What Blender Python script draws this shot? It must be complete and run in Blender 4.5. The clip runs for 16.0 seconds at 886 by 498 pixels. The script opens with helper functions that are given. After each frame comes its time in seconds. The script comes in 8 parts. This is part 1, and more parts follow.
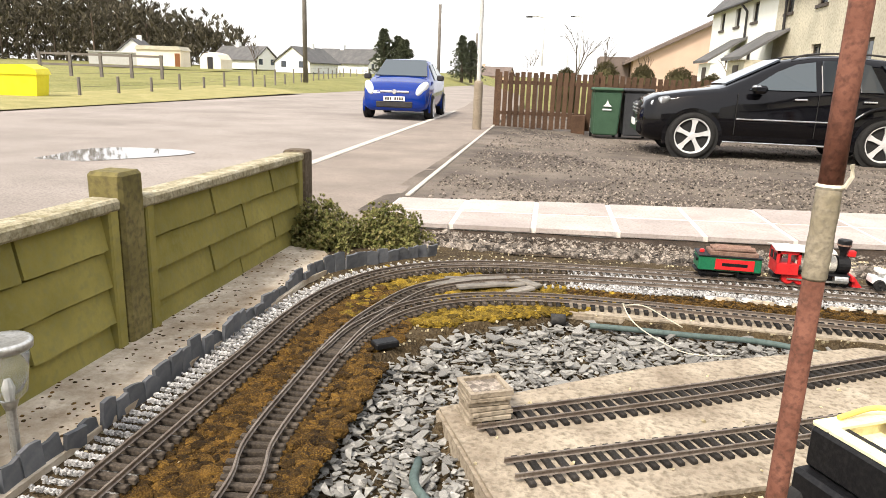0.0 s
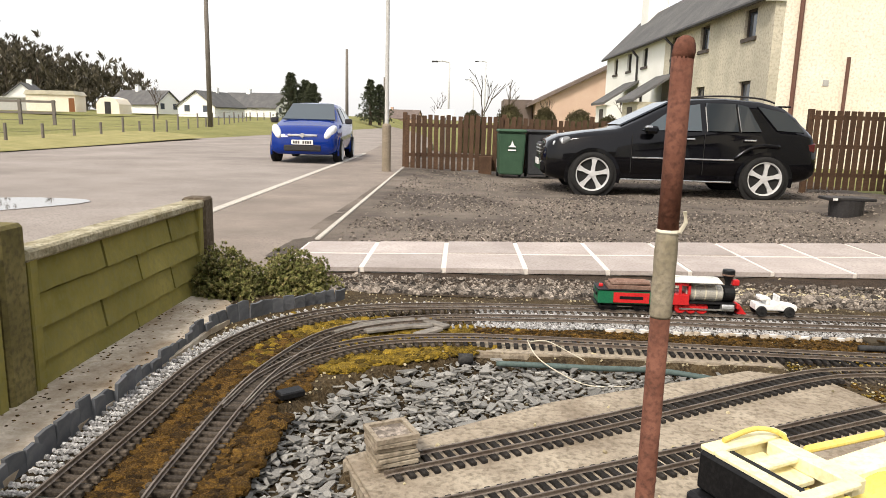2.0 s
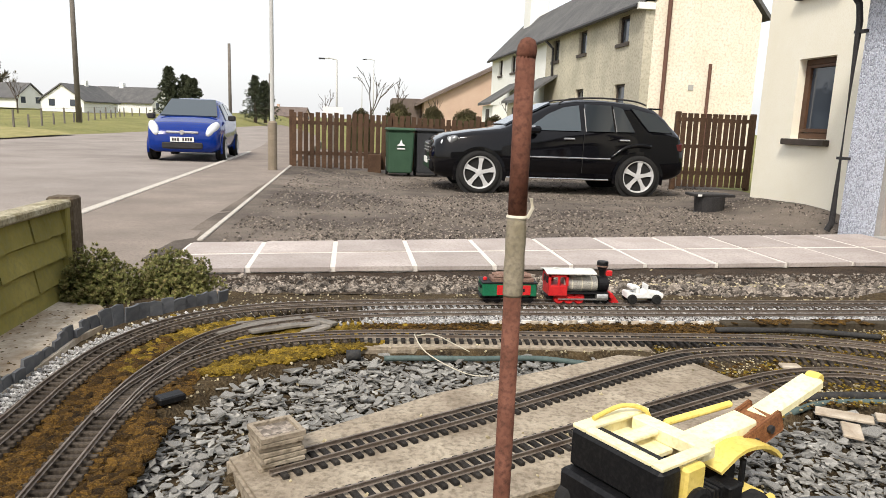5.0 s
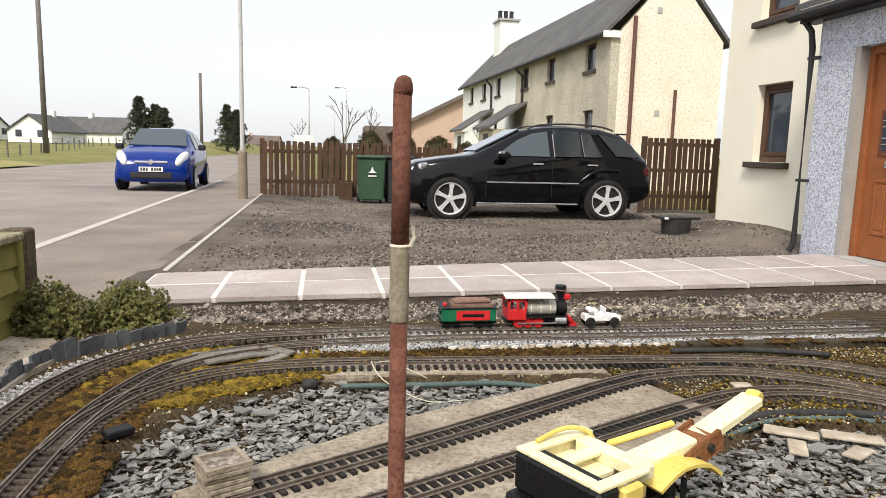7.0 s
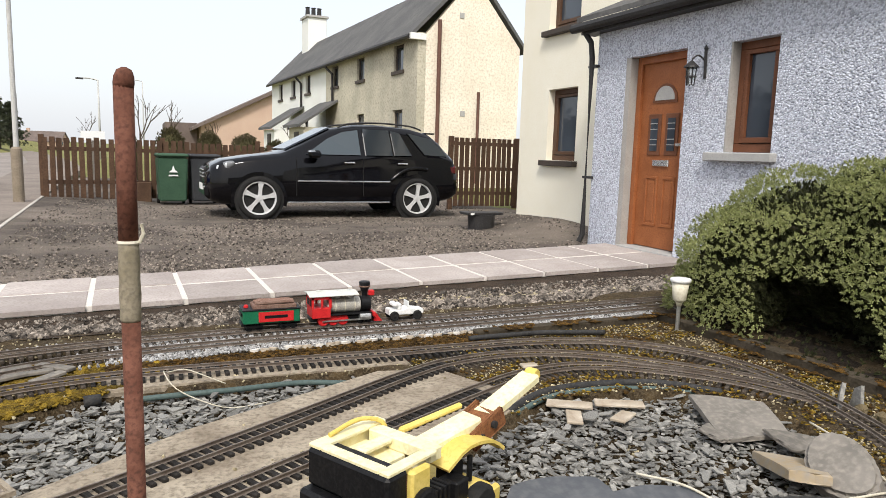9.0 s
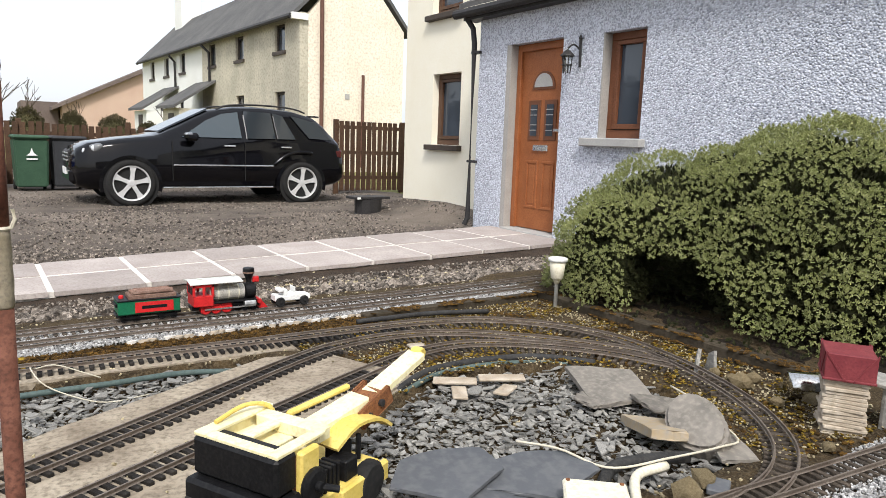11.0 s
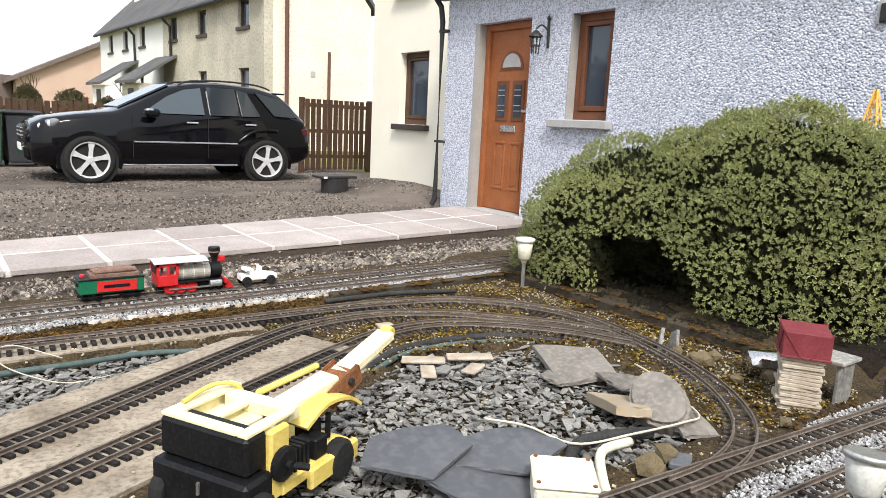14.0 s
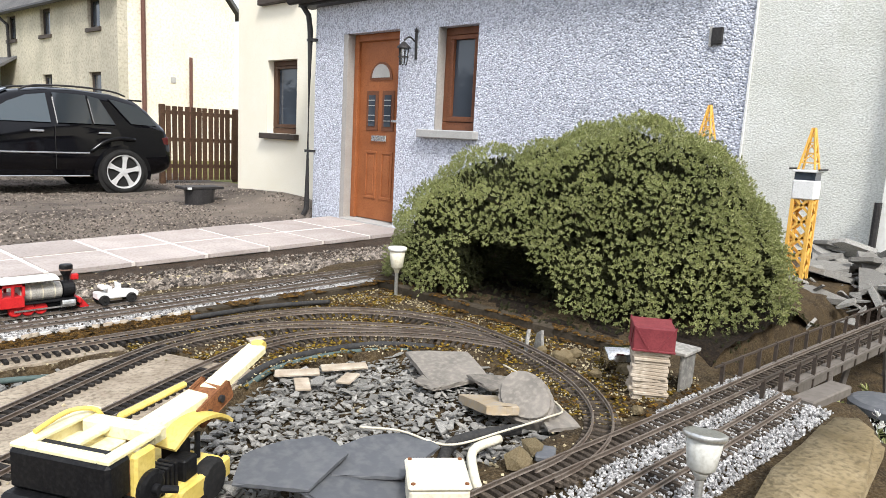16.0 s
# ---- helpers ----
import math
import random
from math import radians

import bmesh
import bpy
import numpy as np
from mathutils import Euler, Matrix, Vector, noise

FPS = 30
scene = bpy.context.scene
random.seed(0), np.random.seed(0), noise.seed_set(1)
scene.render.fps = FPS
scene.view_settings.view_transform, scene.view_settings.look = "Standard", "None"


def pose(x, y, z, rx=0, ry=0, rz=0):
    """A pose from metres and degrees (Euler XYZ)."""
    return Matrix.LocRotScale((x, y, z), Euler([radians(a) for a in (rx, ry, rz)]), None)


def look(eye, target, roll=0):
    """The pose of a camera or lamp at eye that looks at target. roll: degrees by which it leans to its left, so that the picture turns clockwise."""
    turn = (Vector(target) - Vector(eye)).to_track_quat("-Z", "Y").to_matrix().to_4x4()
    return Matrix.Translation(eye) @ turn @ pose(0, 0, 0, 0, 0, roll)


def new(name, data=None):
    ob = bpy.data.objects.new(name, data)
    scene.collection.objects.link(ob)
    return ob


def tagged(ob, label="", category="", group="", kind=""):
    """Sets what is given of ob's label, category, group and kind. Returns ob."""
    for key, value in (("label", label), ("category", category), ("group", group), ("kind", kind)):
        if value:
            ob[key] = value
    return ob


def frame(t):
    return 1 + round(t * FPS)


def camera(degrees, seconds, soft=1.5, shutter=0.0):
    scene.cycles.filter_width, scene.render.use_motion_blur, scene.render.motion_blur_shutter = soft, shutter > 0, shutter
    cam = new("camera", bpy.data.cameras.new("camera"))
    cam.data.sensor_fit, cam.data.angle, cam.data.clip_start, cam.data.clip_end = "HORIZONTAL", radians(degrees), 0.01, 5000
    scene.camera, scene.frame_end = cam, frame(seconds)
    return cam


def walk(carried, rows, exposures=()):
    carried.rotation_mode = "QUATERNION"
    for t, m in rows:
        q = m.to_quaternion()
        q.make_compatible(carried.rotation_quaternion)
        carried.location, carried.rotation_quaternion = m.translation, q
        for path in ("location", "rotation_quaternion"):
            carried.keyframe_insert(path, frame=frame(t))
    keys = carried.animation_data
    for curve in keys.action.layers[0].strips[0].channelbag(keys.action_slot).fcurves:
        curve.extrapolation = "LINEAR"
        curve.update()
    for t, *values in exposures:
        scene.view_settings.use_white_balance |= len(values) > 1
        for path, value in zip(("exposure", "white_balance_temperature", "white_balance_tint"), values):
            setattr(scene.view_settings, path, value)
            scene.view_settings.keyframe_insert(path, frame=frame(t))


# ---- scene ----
import collections

cam = camera(65.7, 16.0, soft=0.6)
PATH = [
    (0, (0.259, 0.377, 0.984), (-0.069, 2.287, 0.493), 2.0),
    (0.5, (0.280, 0.357, 0.990), (0.053, 2.295, 0.551), 2.8),
    (1, (0.282, 0.363, 0.991), (0.103, 2.317, 0.604), 1.9),
    (1.5, (0.284, 0.365, 0.993), (0.183, 2.327, 0.617), 1.5),
    (2, (0.285, 0.371, 0.993), (0.198, 2.335, 0.625), 1.5),
    (2.5, (0.285, 0.372, 0.991), (0.170, 2.333, 0.617), 1.8),
    (3, (0.286, 0.373, 0.990), (0.192, 2.334, 0.610), 1.8),
    (3.5, (0.293, 0.368, 0.989), (0.315, 2.332, 0.613), 2.3),
    (6, (0.313, 0.340, 0.994), (0.587, 2.293, 0.662), 1.1),
    (6.5, (0.332, 0.335, 0.996), (0.619, 2.292, 0.698), 0.6),
    (7, (0.354, 0.326, 0.996), (0.653, 2.283, 0.711), 1.5),
    (7.5, (0.372, 0.337, 0.993), (0.682, 2.292, 0.704), 1.7),
    (8, (0.391, 0.341, 0.989), (0.794, 2.274, 0.672), 1.0),
    (8.5, (0.399, 0.317, 0.991), (1.016, 2.199, 0.710), 1.6),
    (9, (0.398, 0.295, 0.995), (1.205, 2.105, 0.721), 1.7),
    (9.5, (0.395, 0.278, 0.996), (1.299, 2.045, 0.746), 1.7),
    (10, (0.395, 0.267, 0.996), (1.399, 1.975, 0.731), 2.2),
    (12.5, (0.379, 0.265, 0.998), (1.504, 1.885, 0.667), 2.1),
    (13, (0.383, 0.267, 0.995), (1.524, 1.871, 0.647), 2.3),
    (13.5, (0.384, 0.272, 0.996), (1.528, 1.870, 0.623), 2.5),
    (14, (0.383, 0.268, 0.995), (1.550, 1.851, 0.634), 2.8),
    (14.5, (0.379, 0.260, 0.995), (1.625, 1.789, 0.664), 3.0),
    (15, (0.371, 0.261, 1.001), (1.713, 1.706, 0.665), 2.8),
    (15.5, (0.383, 0.244, 0.999), (1.788, 1.624, 0.647), 3.4),
    (16, (0.371, 0.241, 1.002), (1.814, 1.590, 0.685), 3.1),
]
walk(cam, [(t, look(eye, target, roll)) for t, eye, target, roll in PATH], exposures=[(0, 0.86, 6800, 11), (1.5, 0.50, 6800, 11), (3.5, 0.33, 6650, 10), (7, 0.26, 6500, 10), (9, 0.22, 6350, 10), (10, 0.25, 6250, 10), (12.5, 0.46, 6200, 10), (16, 0.58, 6150, 10)])


# ---- light ----
world = bpy.data.worlds.new("overcast")
scene.world = world
world.use_nodes = True
wn = world.node_tree
wn.nodes.clear()
sky = wn.nodes.new("ShaderNodeTexSky")
sky.sky_type, sky.sun_disc = "NISHITA", False
sky.sun_elevation, sky.sun_rotation = radians(47), radians(208)
sky.dust_density, sky.air_density = 4.0, 1.0
sky_bg = wn.nodes.new("ShaderNodeBackground")
sky_bg.inputs[1].default_value = 0.06
cloud_bg = wn.nodes.new("ShaderNodeBackground")
cloud_bg.inputs[0].default_value = (0.97, 0.98, 1.0, 1)
cloud_bg.inputs[1].default_value = 0.70
add_bg = wn.nodes.new("ShaderNodeAddShader")
w_out = wn.nodes.new("ShaderNodeOutputWorld")
wn.links.new(sky.outputs[0], sky_bg.inputs[0])
wn.links.new(sky_bg.outputs[0], add_bg.inputs[0])
wn.links.new(cloud_bg.outputs[0], add_bg.inputs[1])
wn.links.new(add_bg.outputs[0], w_out.inputs[0])
sun_data = bpy.data.lights.new("sun", "SUN")
sun_data.energy, sun_data.angle, sun_data.color = 2.9, radians(12), (1.0, 0.95, 0.87)
sun = new("sun", sun_data)
sun.matrix_world = look((-4.2, -8.0, 10.0), (0, 0, 0))

# ---- materials ----


def mat(name, c1, c2=None, c3=None, scale=8.0, fine=120.0, rough=0.8, bump=0.3, metal=0.0, spread=0.0, depth=0.004, detail=6.0, coat=0.0, spec=0.22):
    """A surface with two scales of colour variation, fine relief and, with spread, a brightness of its own per piece."""
    m = bpy.data.materials.new(name)
    m.use_nodes = True
    nt = m.node_tree
    b = nt.nodes["Principled BSDF"]
    b.inputs["Roughness"].default_value = rough
    b.inputs["Metallic"].default_value = metal
    b.inputs["Specular IOR Level"].default_value = spec
    b.inputs["Coat Weight"].default_value = coat
    b.inputs["Coat Roughness"].default_value = 0.05
    c2, c3 = c2 or c1, c3 or c2 or c1
    co = nt.nodes.new("ShaderNodeTexCoord")
    n1 = nt.nodes.new("ShaderNodeTexNoise")
    n1.inputs["Scale"].default_value, n1.inputs["Detail"].default_value = scale, detail
    n1.inputs["Roughness"].default_value = 0.65
    n2 = nt.nodes.new("ShaderNodeTexNoise")
    n2.inputs["Scale"].default_value, n2.inputs["Detail"].default_value = fine, 4.0
    nt.links.new(co.outputs["Object"], n1.inputs[0])
    nt.links.new(co.outputs["Object"], n2.inputs[0])
    ramp = nt.nodes.new("ShaderNodeValToRGB")
    ramp.color_ramp.elements[0].position, ramp.color_ramp.elements[1].position = 0.33, 0.68
    ramp.color_ramp.elements[0].color, ramp.color_ramp.elements[1].color = (*c1, 1), (*c2, 1)
    nt.links.new(n1.outputs[0], ramp.inputs[0])
    r2 = nt.nodes.new("ShaderNodeValToRGB")
    r2.color_ramp.elements[0].position, r2.color_ramp.elements[1].position = 0.45, 0.72
    r2.color_ramp.elements[0].color, r2.color_ramp.elements[1].color = (0, 0, 0, 1), (0.8, 0.8, 0.8, 1)
    nt.links.new(n2.outputs[0], r2.inputs[0])
    mix = nt.nodes.new("ShaderNodeMixRGB")
    nt.links.new(r2.outputs[0], mix.inputs[0])
    nt.links.new(ramp.outputs[0], mix.inputs[1])
    mix.inputs[2].default_value = (*c3, 1)
    last = mix.outputs[0]
    if spread:
        info = nt.nodes.new("ShaderNodeObjectInfo")
        geo = nt.nodes.new("ShaderNodeNewGeometry")
        s = nt.nodes.new("ShaderNodeMath")
        s.operation = "ADD"
        nt.links.new(info.outputs["Random"], s.inputs[0])
        nt.links.new(geo.outputs["Random Per Island"], s.inputs[1])
        fr = nt.nodes.new("ShaderNodeMath")
        fr.operation = "FRACT"
        nt.links.new(s.outputs[0], fr.inputs[0])
        mr = nt.nodes.new("ShaderNodeMapRange")
        mr.inputs["To Min"].default_value, mr.inputs["To Max"].default_value = 1 - spread, 1 + spread
        nt.links.new(fr.outputs[0], mr.inputs[0])
        hs = nt.nodes.new("ShaderNodeHueSaturation")
        nt.links.new(mr.outputs[0], hs.inputs["Value"])
        nt.links.new(last, hs.inputs["Color"])
        last = hs.outputs[0]
    nt.links.new(last, b.inputs["Base Color"])
    if bump:
        bp = nt.nodes.new("ShaderNodeBump")
        bp.inputs["Strength"].default_value, bp.inputs["Distance"].default_value = bump, depth
        sm = nt.nodes.new("ShaderNodeMath")
        sm.operation = "ADD"
        nt.links.new(n1.outputs[0], sm.inputs[0])
        nt.links.new(n2.outputs[0], sm.inputs[1])
        nt.links.new(sm.outputs[0], bp.inputs["Height"])
        nt.links.new(bp.outputs[0], b.inputs["Normal"])
    return m


def glass(name, tint=(0.02, 0.025, 0.03), rough=0.03):
    m = bpy.data.materials.new(name)
    m.use_nodes = True
    b = m.node_tree.nodes["Principled BSDF"]
    b.inputs["Base Color"].default_value = (*tint, 1)
    b.inputs["Roughness"].default_value = rough
    b.inputs["Specular IOR Level"].default_value = 0.6
    return m


def clear_glass(name):
    m = bpy.data.materials.new(name)
    m.use_nodes = True
    b = m.node_tree.nodes["Principled BSDF"]
    b.inputs["Base Color"].default_value = (0.9, 0.92, 0.92, 1)
    b.inputs["Roughness"].default_value = 0.08
    b.inputs["Transmission Weight"].default_value = 0.9
    return m


M = dict(
    grass=mat("grass", (0.10, 0.115, 0.028), (0.21, 0.20, 0.065), (0.33, 0.28, 0.13), 0.25, 9, 0.95, 0.8, depth=0.06),
    verge=mat("verge_grass", (0.22, 0.20, 0.075), (0.36, 0.31, 0.14), (0.18, 0.19, 0.06), 1.2, 30, 0.95, 0.6, depth=0.04),
    asphalt=mat("asphalt", (0.21, 0.182, 0.160), (0.34, 0.298, 0.265), (0.14, 0.122, 0.108), 0.45, 60, 0.9, 0.5, depth=0.006),
    pavement=mat("pavement", (0.18, 0.15, 0.126), (0.28, 0.235, 0.198), (0.13, 0.108, 0.092), 0.9, 80, 0.9, 0.5, depth=0.006),
    kerb=mat("kerb_stone", (0.42, 0.39, 0.34), (0.56, 0.52, 0.46), (0.30, 0.27, 0.23), 6, 80, 0.9, 0.3),
    drive=mat("drive_gravel", (0.045, 0.037, 0.031), (0.27, 0.225, 0.185), (0.11, 0.092, 0.077), 0.55, 60, 0.95, 1.0, depth=0.03),
    stone_grey=mat("gravel_stone", (0.06, 0.05, 0.042), (0.17, 0.145, 0.12), (0.36, 0.31, 0.26), 20, 90, 0.9, 0.3, spread=0.8),
    stone_tan=mat("tan_stone", (0.30, 0.25, 0.15), (0.48, 0.42, 0.28), (0.20, 0.165, 0.10), 20, 90, 0.9, 0.3, spread=0.5),
    soil=mat("soil", (0.018, 0.013, 0.009), (0.055, 0.038, 0.026), (0.10, 0.072, 0.050), 7, 110, 0.95, 1.0, depth=0.012),
    moss_ground=mat("mossy_soil", (0.022, 0.015, 0.008), (0.075, 0.050, 0.022), (0.13, 0.10, 0.06), 14, 150, 0.98, 1.0, depth=0.01),
    moss=mat("moss", (0.020, 0.010, 0.003), (0.105, 0.054, 0.010), (0.19, 0.108, 0.02), 26, 300, 0.98, 1.0, depth=0.010, spread=0.7),
    moss_green=mat("green_moss", (0.05, 0.03, 0.005), (0.22, 0.14, 0.014), (0.31, 0.22, 0.03), 22, 260, 0.98, 1.0, depth=0.008, spread=0.6),
    ballast=mat("ballast_chip", (0.22, 0.215, 0.21), (0.40, 0.395, 0.385), (0.56, 0.55, 0.54), 60, 200, 0.85, 0.3, spread=0.45),
    slate=mat("slate_chip", (0.13, 0.127, 0.118), (0.25, 0.242, 0.22), (0.36, 0.345, 0.315), 16, 90, 0.65, 0.4, spread=0.38, depth=0.003),
    slate_dark=mat("slate_sheet", (0.085, 0.09, 0.10), (0.115, 0.12, 0.13), (0.145, 0.148, 0.152), 3, 50, 0.55, 0.25, spread=0.2, depth=0.003),
    slate_brown=mat("brown_flagstone", (0.13, 0.12, 0.105), (0.21, 0.19, 0.165), (0.26, 0.235, 0.2), 8, 70, 0.85, 0.4, spread=0.15, depth=0.003),
    sandstone=mat("sandstone", (0.33, 0.25, 0.15), (0.43, 0.36, 0.26), (0.30, 0.28, 0.25), 7, 60, 0.9, 0.4, spread=0.1),
    concrete=mat("old_concrete", (0.22, 0.178, 0.132), (0.40, 0.345, 0.265), (0.13, 0.105, 0.075), 7, 90, 0.95, 0.8, depth=0.006),
    concrete_lt=mat("pale_concrete", (0.24, 0.18, 0.12), (0.66, 0.59, 0.49), (0.36, 0.30, 0.22), 8, 60, 0.95, 0.7, depth=0.008),
    mossy_kerb=mat("mossy_kerb", (0.032, 0.025, 0.016), (0.075, 0.06, 0.042), (0.03, 0.025, 0.014), 9, 80, 0.95, 0.7, depth=0.006),
    # near-black so the litter's colour carries the shade below the shrub
    litter=mat("shade_black_litter", (0.006, 0.004, 0.003), (0.016, 0.011, 0.007), (0.035, 0.024, 0.012), 25, 120, 0.98, 1.0, depth=0.012),
    lichen_stone=mat("lichen_stone", (0.19, 0.145, 0.075), (0.31, 0.25, 0.15), (0.09, 0.068, 0.036), 10, 80, 0.95, 0.7, depth=0.006),
    fence_green=mat("algae_concrete", (0.17, 0.15, 0.035), (0.29, 0.25, 0.075), (0.20, 0.185, 0.07), 4, 60, 0.9, 0.4, spread=0.10),
    fence_post=mat("algae_post", (0.10, 0.085, 0.03), (0.21, 0.175, 0.07), (0.07, 0.06, 0.03), 7, 70, 0.9, 0.5),
    fence_cap=mat("lichen_capping", (0.20, 0.17, 0.09), (0.48, 0.44, 0.33), (0.13, 0.11, 0.06), 22, 140, 0.95, 0.6, depth=0.004),
    wood_weathered=mat("weathered_brown_wood", (0.055, 0.04, 0.026), (0.115, 0.088, 0.06), (0.17, 0.135, 0.095), 9, 90, 0.9, 0.6),
    wood_dark=mat("dark_stained_wood", (0.055, 0.03, 0.018), (0.10, 0.058, 0.034), (0.04, 0.024, 0.016), 4, 60, 0.8, 0.3, spread=0.2),
    slab=mat("paving_slab", (0.34, 0.295, 0.27), (0.46, 0.41, 0.38), (0.28, 0.24, 0.22), 2.2, 60, 0.9, 0.3, spread=0.12),
    mortar=mat("pale_mortar", (0.62, 0.58, 0.53), (0.72, 0.68, 0.62), (0.5, 0.46, 0.42), 10, 90, 0.95, 0.4),
    rail=mat("weathered_rail", (0.17, 0.135, 0.11), (0.30, 0.26, 0.22), (0.11, 0.08, 0.06), 25, 200, 0.5, 0.2, metal=0.6),
    sleeper=mat("sleeper", (0.012, 0.011, 0.010), (0.024, 0.021, 0.019), (0.045, 0.039, 0.033), 30, 200, 0.8, 0.3, spread=0.3),
    old_sleeper=mat("old_sleeper", (0.035, 0.028, 0.022), (0.07, 0.056, 0.043), (0.11, 0.088, 0.066), 30, 200, 0.9, 0.3, spread=0.35),
    rust=mat("rusty_pole", (0.095, 0.036, 0.022), (0.17, 0.072, 0.048), (0.055, 0.024, 0.016), 60, 350, 0.85, 0.5, depth=0.001),
    rust_pale=mat("flaked_pole", (0.21, 0.18, 0.12), (0.30, 0.26, 0.19), (0.15, 0.13, 0.10), 70, 350, 0.9, 0.6, depth=0.001),
    rust_scrap=mat("rusty_steel", (0.16, 0.06, 0.025), (0.27, 0.12, 0.05), (0.09, 0.04, 0.02), 60, 300, 0.85, 0.4, depth=0.001),
    yellow=mat("yellow_toy_paint", (0.62, 0.47, 0.10), (0.78, 0.62, 0.20), (0.55, 0.40, 0.08), 20, 160, 0.5, 0.1),
    yellow_pale=mat("faded_yellow", (0.78, 0.71, 0.42), (0.84, 0.78, 0.53), (0.70, 0.60, 0.30), 16, 120, 0.5, 0.1),
    yellow_bin=mat("yellow_plastic", (0.72, 0.62, 0.02), (0.80, 0.70, 0.04), (0.66, 0.56, 0.02), 4, 60, 0.5, 0.1),
    orange=mat("orange_lattice", (0.75, 0.42, 0.08), (0.80, 0.50, 0.12), (0.65, 0.34, 0.06), 30, 200, 0.6, 0.1),
    black=mat("black_plastic", (0.004, 0.004, 0.005), (0.008, 0.008, 0.009), (0.016, 0.016, 0.016), 20, 150, 0.5, 0.15),
    red=mat("red_paint", (0.50, 0.018, 0.02), (0.58, 0.03, 0.03), (0.42, 0.015, 0.018), 30, 200, 0.45, 0.05),
    dark_red=mat("maroon_card", (0.16, 0.028, 0.035), (0.22, 0.045, 0.05), (0.13, 0.025, 0.03), 25, 180, 0.6, 0.2),
    green=mat("green_paint", (0.01, 0.12, 0.055), (0.015, 0.15, 0.07), (0.01, 0.09, 0.045), 30, 200, 0.45, 0.05),
    log_wood=mat("log_wood", (0.17, 0.10, 0.075), (0.27, 0.18, 0.14), (0.12, 0.06, 0.045), 40, 200, 0.85, 0.3, spread=0.2),
    cream=mat("cream_plastic", (0.66, 0.62, 0.48), (0.74, 0.70, 0.58), (0.55, 0.50, 0.36), 12, 120, 0.6, 0.1),
    white=mat("white_paint", (0.72, 0.72, 0.70), (0.80, 0.80, 0.78), (0.62, 0.62, 0.6), 20, 140, 0.5, 0.1),
    silver=mat("silver_metal", (0.50, 0.50, 0.48), (0.62, 0.62, 0.60), (0.36, 0.35, 0.33), 25, 160, 0.35, 0.1, metal=0.8),
    boiler=mat("pale_boiler", (0.42, 0.40, 0.36), (0.58, 0.56, 0.50), (0.24, 0.21, 0.17), 60, 300, 0.4, 0.1, metal=0.25),
    tin=mat("tin_can_metal", (0.55, 0.55, 0.54), (0.62, 0.62, 0.60), (0.40, 0.38, 0.35), 25, 160, 0.14, 0.05, metal=1.0),
    grey_roof=mat("grey_cab_roof", (0.52, 0.53, 0.49), (0.60, 0.60, 0.55), (0.44, 0.45, 0.42), 30, 160, 0.6, 0.1),
    cream_wall=mat("cream_render", (0.80, 0.75, 0.61), (0.84, 0.80, 0.68), (0.76, 0.70, 0.56), 1.5, 60, 0.9, 0.35, depth=0.004),
    # worn render, its tone also raised for the sun on the terrace gable
    worn_wall=mat("sun_pale_worn_render", (0.74, 0.66, 0.53), (0.84, 0.78, 0.66), (0.54, 0.44, 0.34), 0.9, 14, 0.95, 0.3, depth=0.01),
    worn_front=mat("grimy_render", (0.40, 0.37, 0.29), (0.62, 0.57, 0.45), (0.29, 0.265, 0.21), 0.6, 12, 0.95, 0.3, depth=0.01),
    white_wall=mat("white_render", (0.74, 0.74, 0.70), (0.82, 0.82, 0.79), (0.66, 0.66, 0.60), 0.8, 30, 0.95, 0.3),
    pink_wall=mat("pink_render", (0.48, 0.34, 0.26), (0.54, 0.40, 0.31), (0.42, 0.30, 0.24), 0.8, 20, 0.95, 0.2),
    roof=mat("roof_slate", (0.085, 0.085, 0.085), (0.14, 0.135, 0.13), (0.07, 0.07, 0.07), 0.8, 14, 0.9, 0.4, depth=0.02),
    roof_brown=mat("roof_tile_brown", (0.12, 0.095, 0.085), (0.19, 0.15, 0.13), (0.1, 0.08, 0.07), 0.8, 14, 0.9, 0.4, depth=0.02),
    door_wood=mat("oak_door", (0.25, 0.085, 0.03), (0.33, 0.12, 0.045), (0.20, 0.065, 0.024), 5, 70, 0.45, 0.08),
    frame_brown=mat("brown_frame", (0.13, 0.052, 0.026), (0.18, 0.072, 0.036), (0.10, 0.04, 0.019), 6, 70, 0.5, 0.08),
    frame_mid=mat("mid_brown_frame", (0.075, 0.040, 0.024), (0.11, 0.058, 0.034), (0.055, 0.03, 0.018), 6, 70, 0.5, 0.08),
    frame_dark=mat("dark_frame", (0.05, 0.04, 0.032), (0.08, 0.062, 0.05), (0.04, 0.032, 0.026), 6, 70, 0.6, 0.1),
    gutter=mat("dark_gutter", (0.02, 0.019, 0.019), (0.035, 0.033, 0.033), (0.05, 0.047, 0.046), 6, 70, 0.5, 0.1),
    pipe_brown=mat("brown_pipe", (0.11, 0.055, 0.04), (0.16, 0.085, 0.065), (0.09, 0.045, 0.035), 6, 70, 0.7, 0.1),
    sill=mat("grey_sill", (0.36, 0.355, 0.34), (0.43, 0.42, 0.40), (0.31, 0.30, 0.29), 8, 90, 0.9, 0.2),
    reveal=mat("smooth_reveal", (0.33, 0.31, 0.285), (0.40, 0.38, 0.35), (0.29, 0.27, 0.25), 6, 80, 0.9, 0.2),
    pane=glass("window_pane", (0.05, 0.06, 0.075)),
    car_glass=glass("car_glass", (0.025, 0.03, 0.035), 0.02),
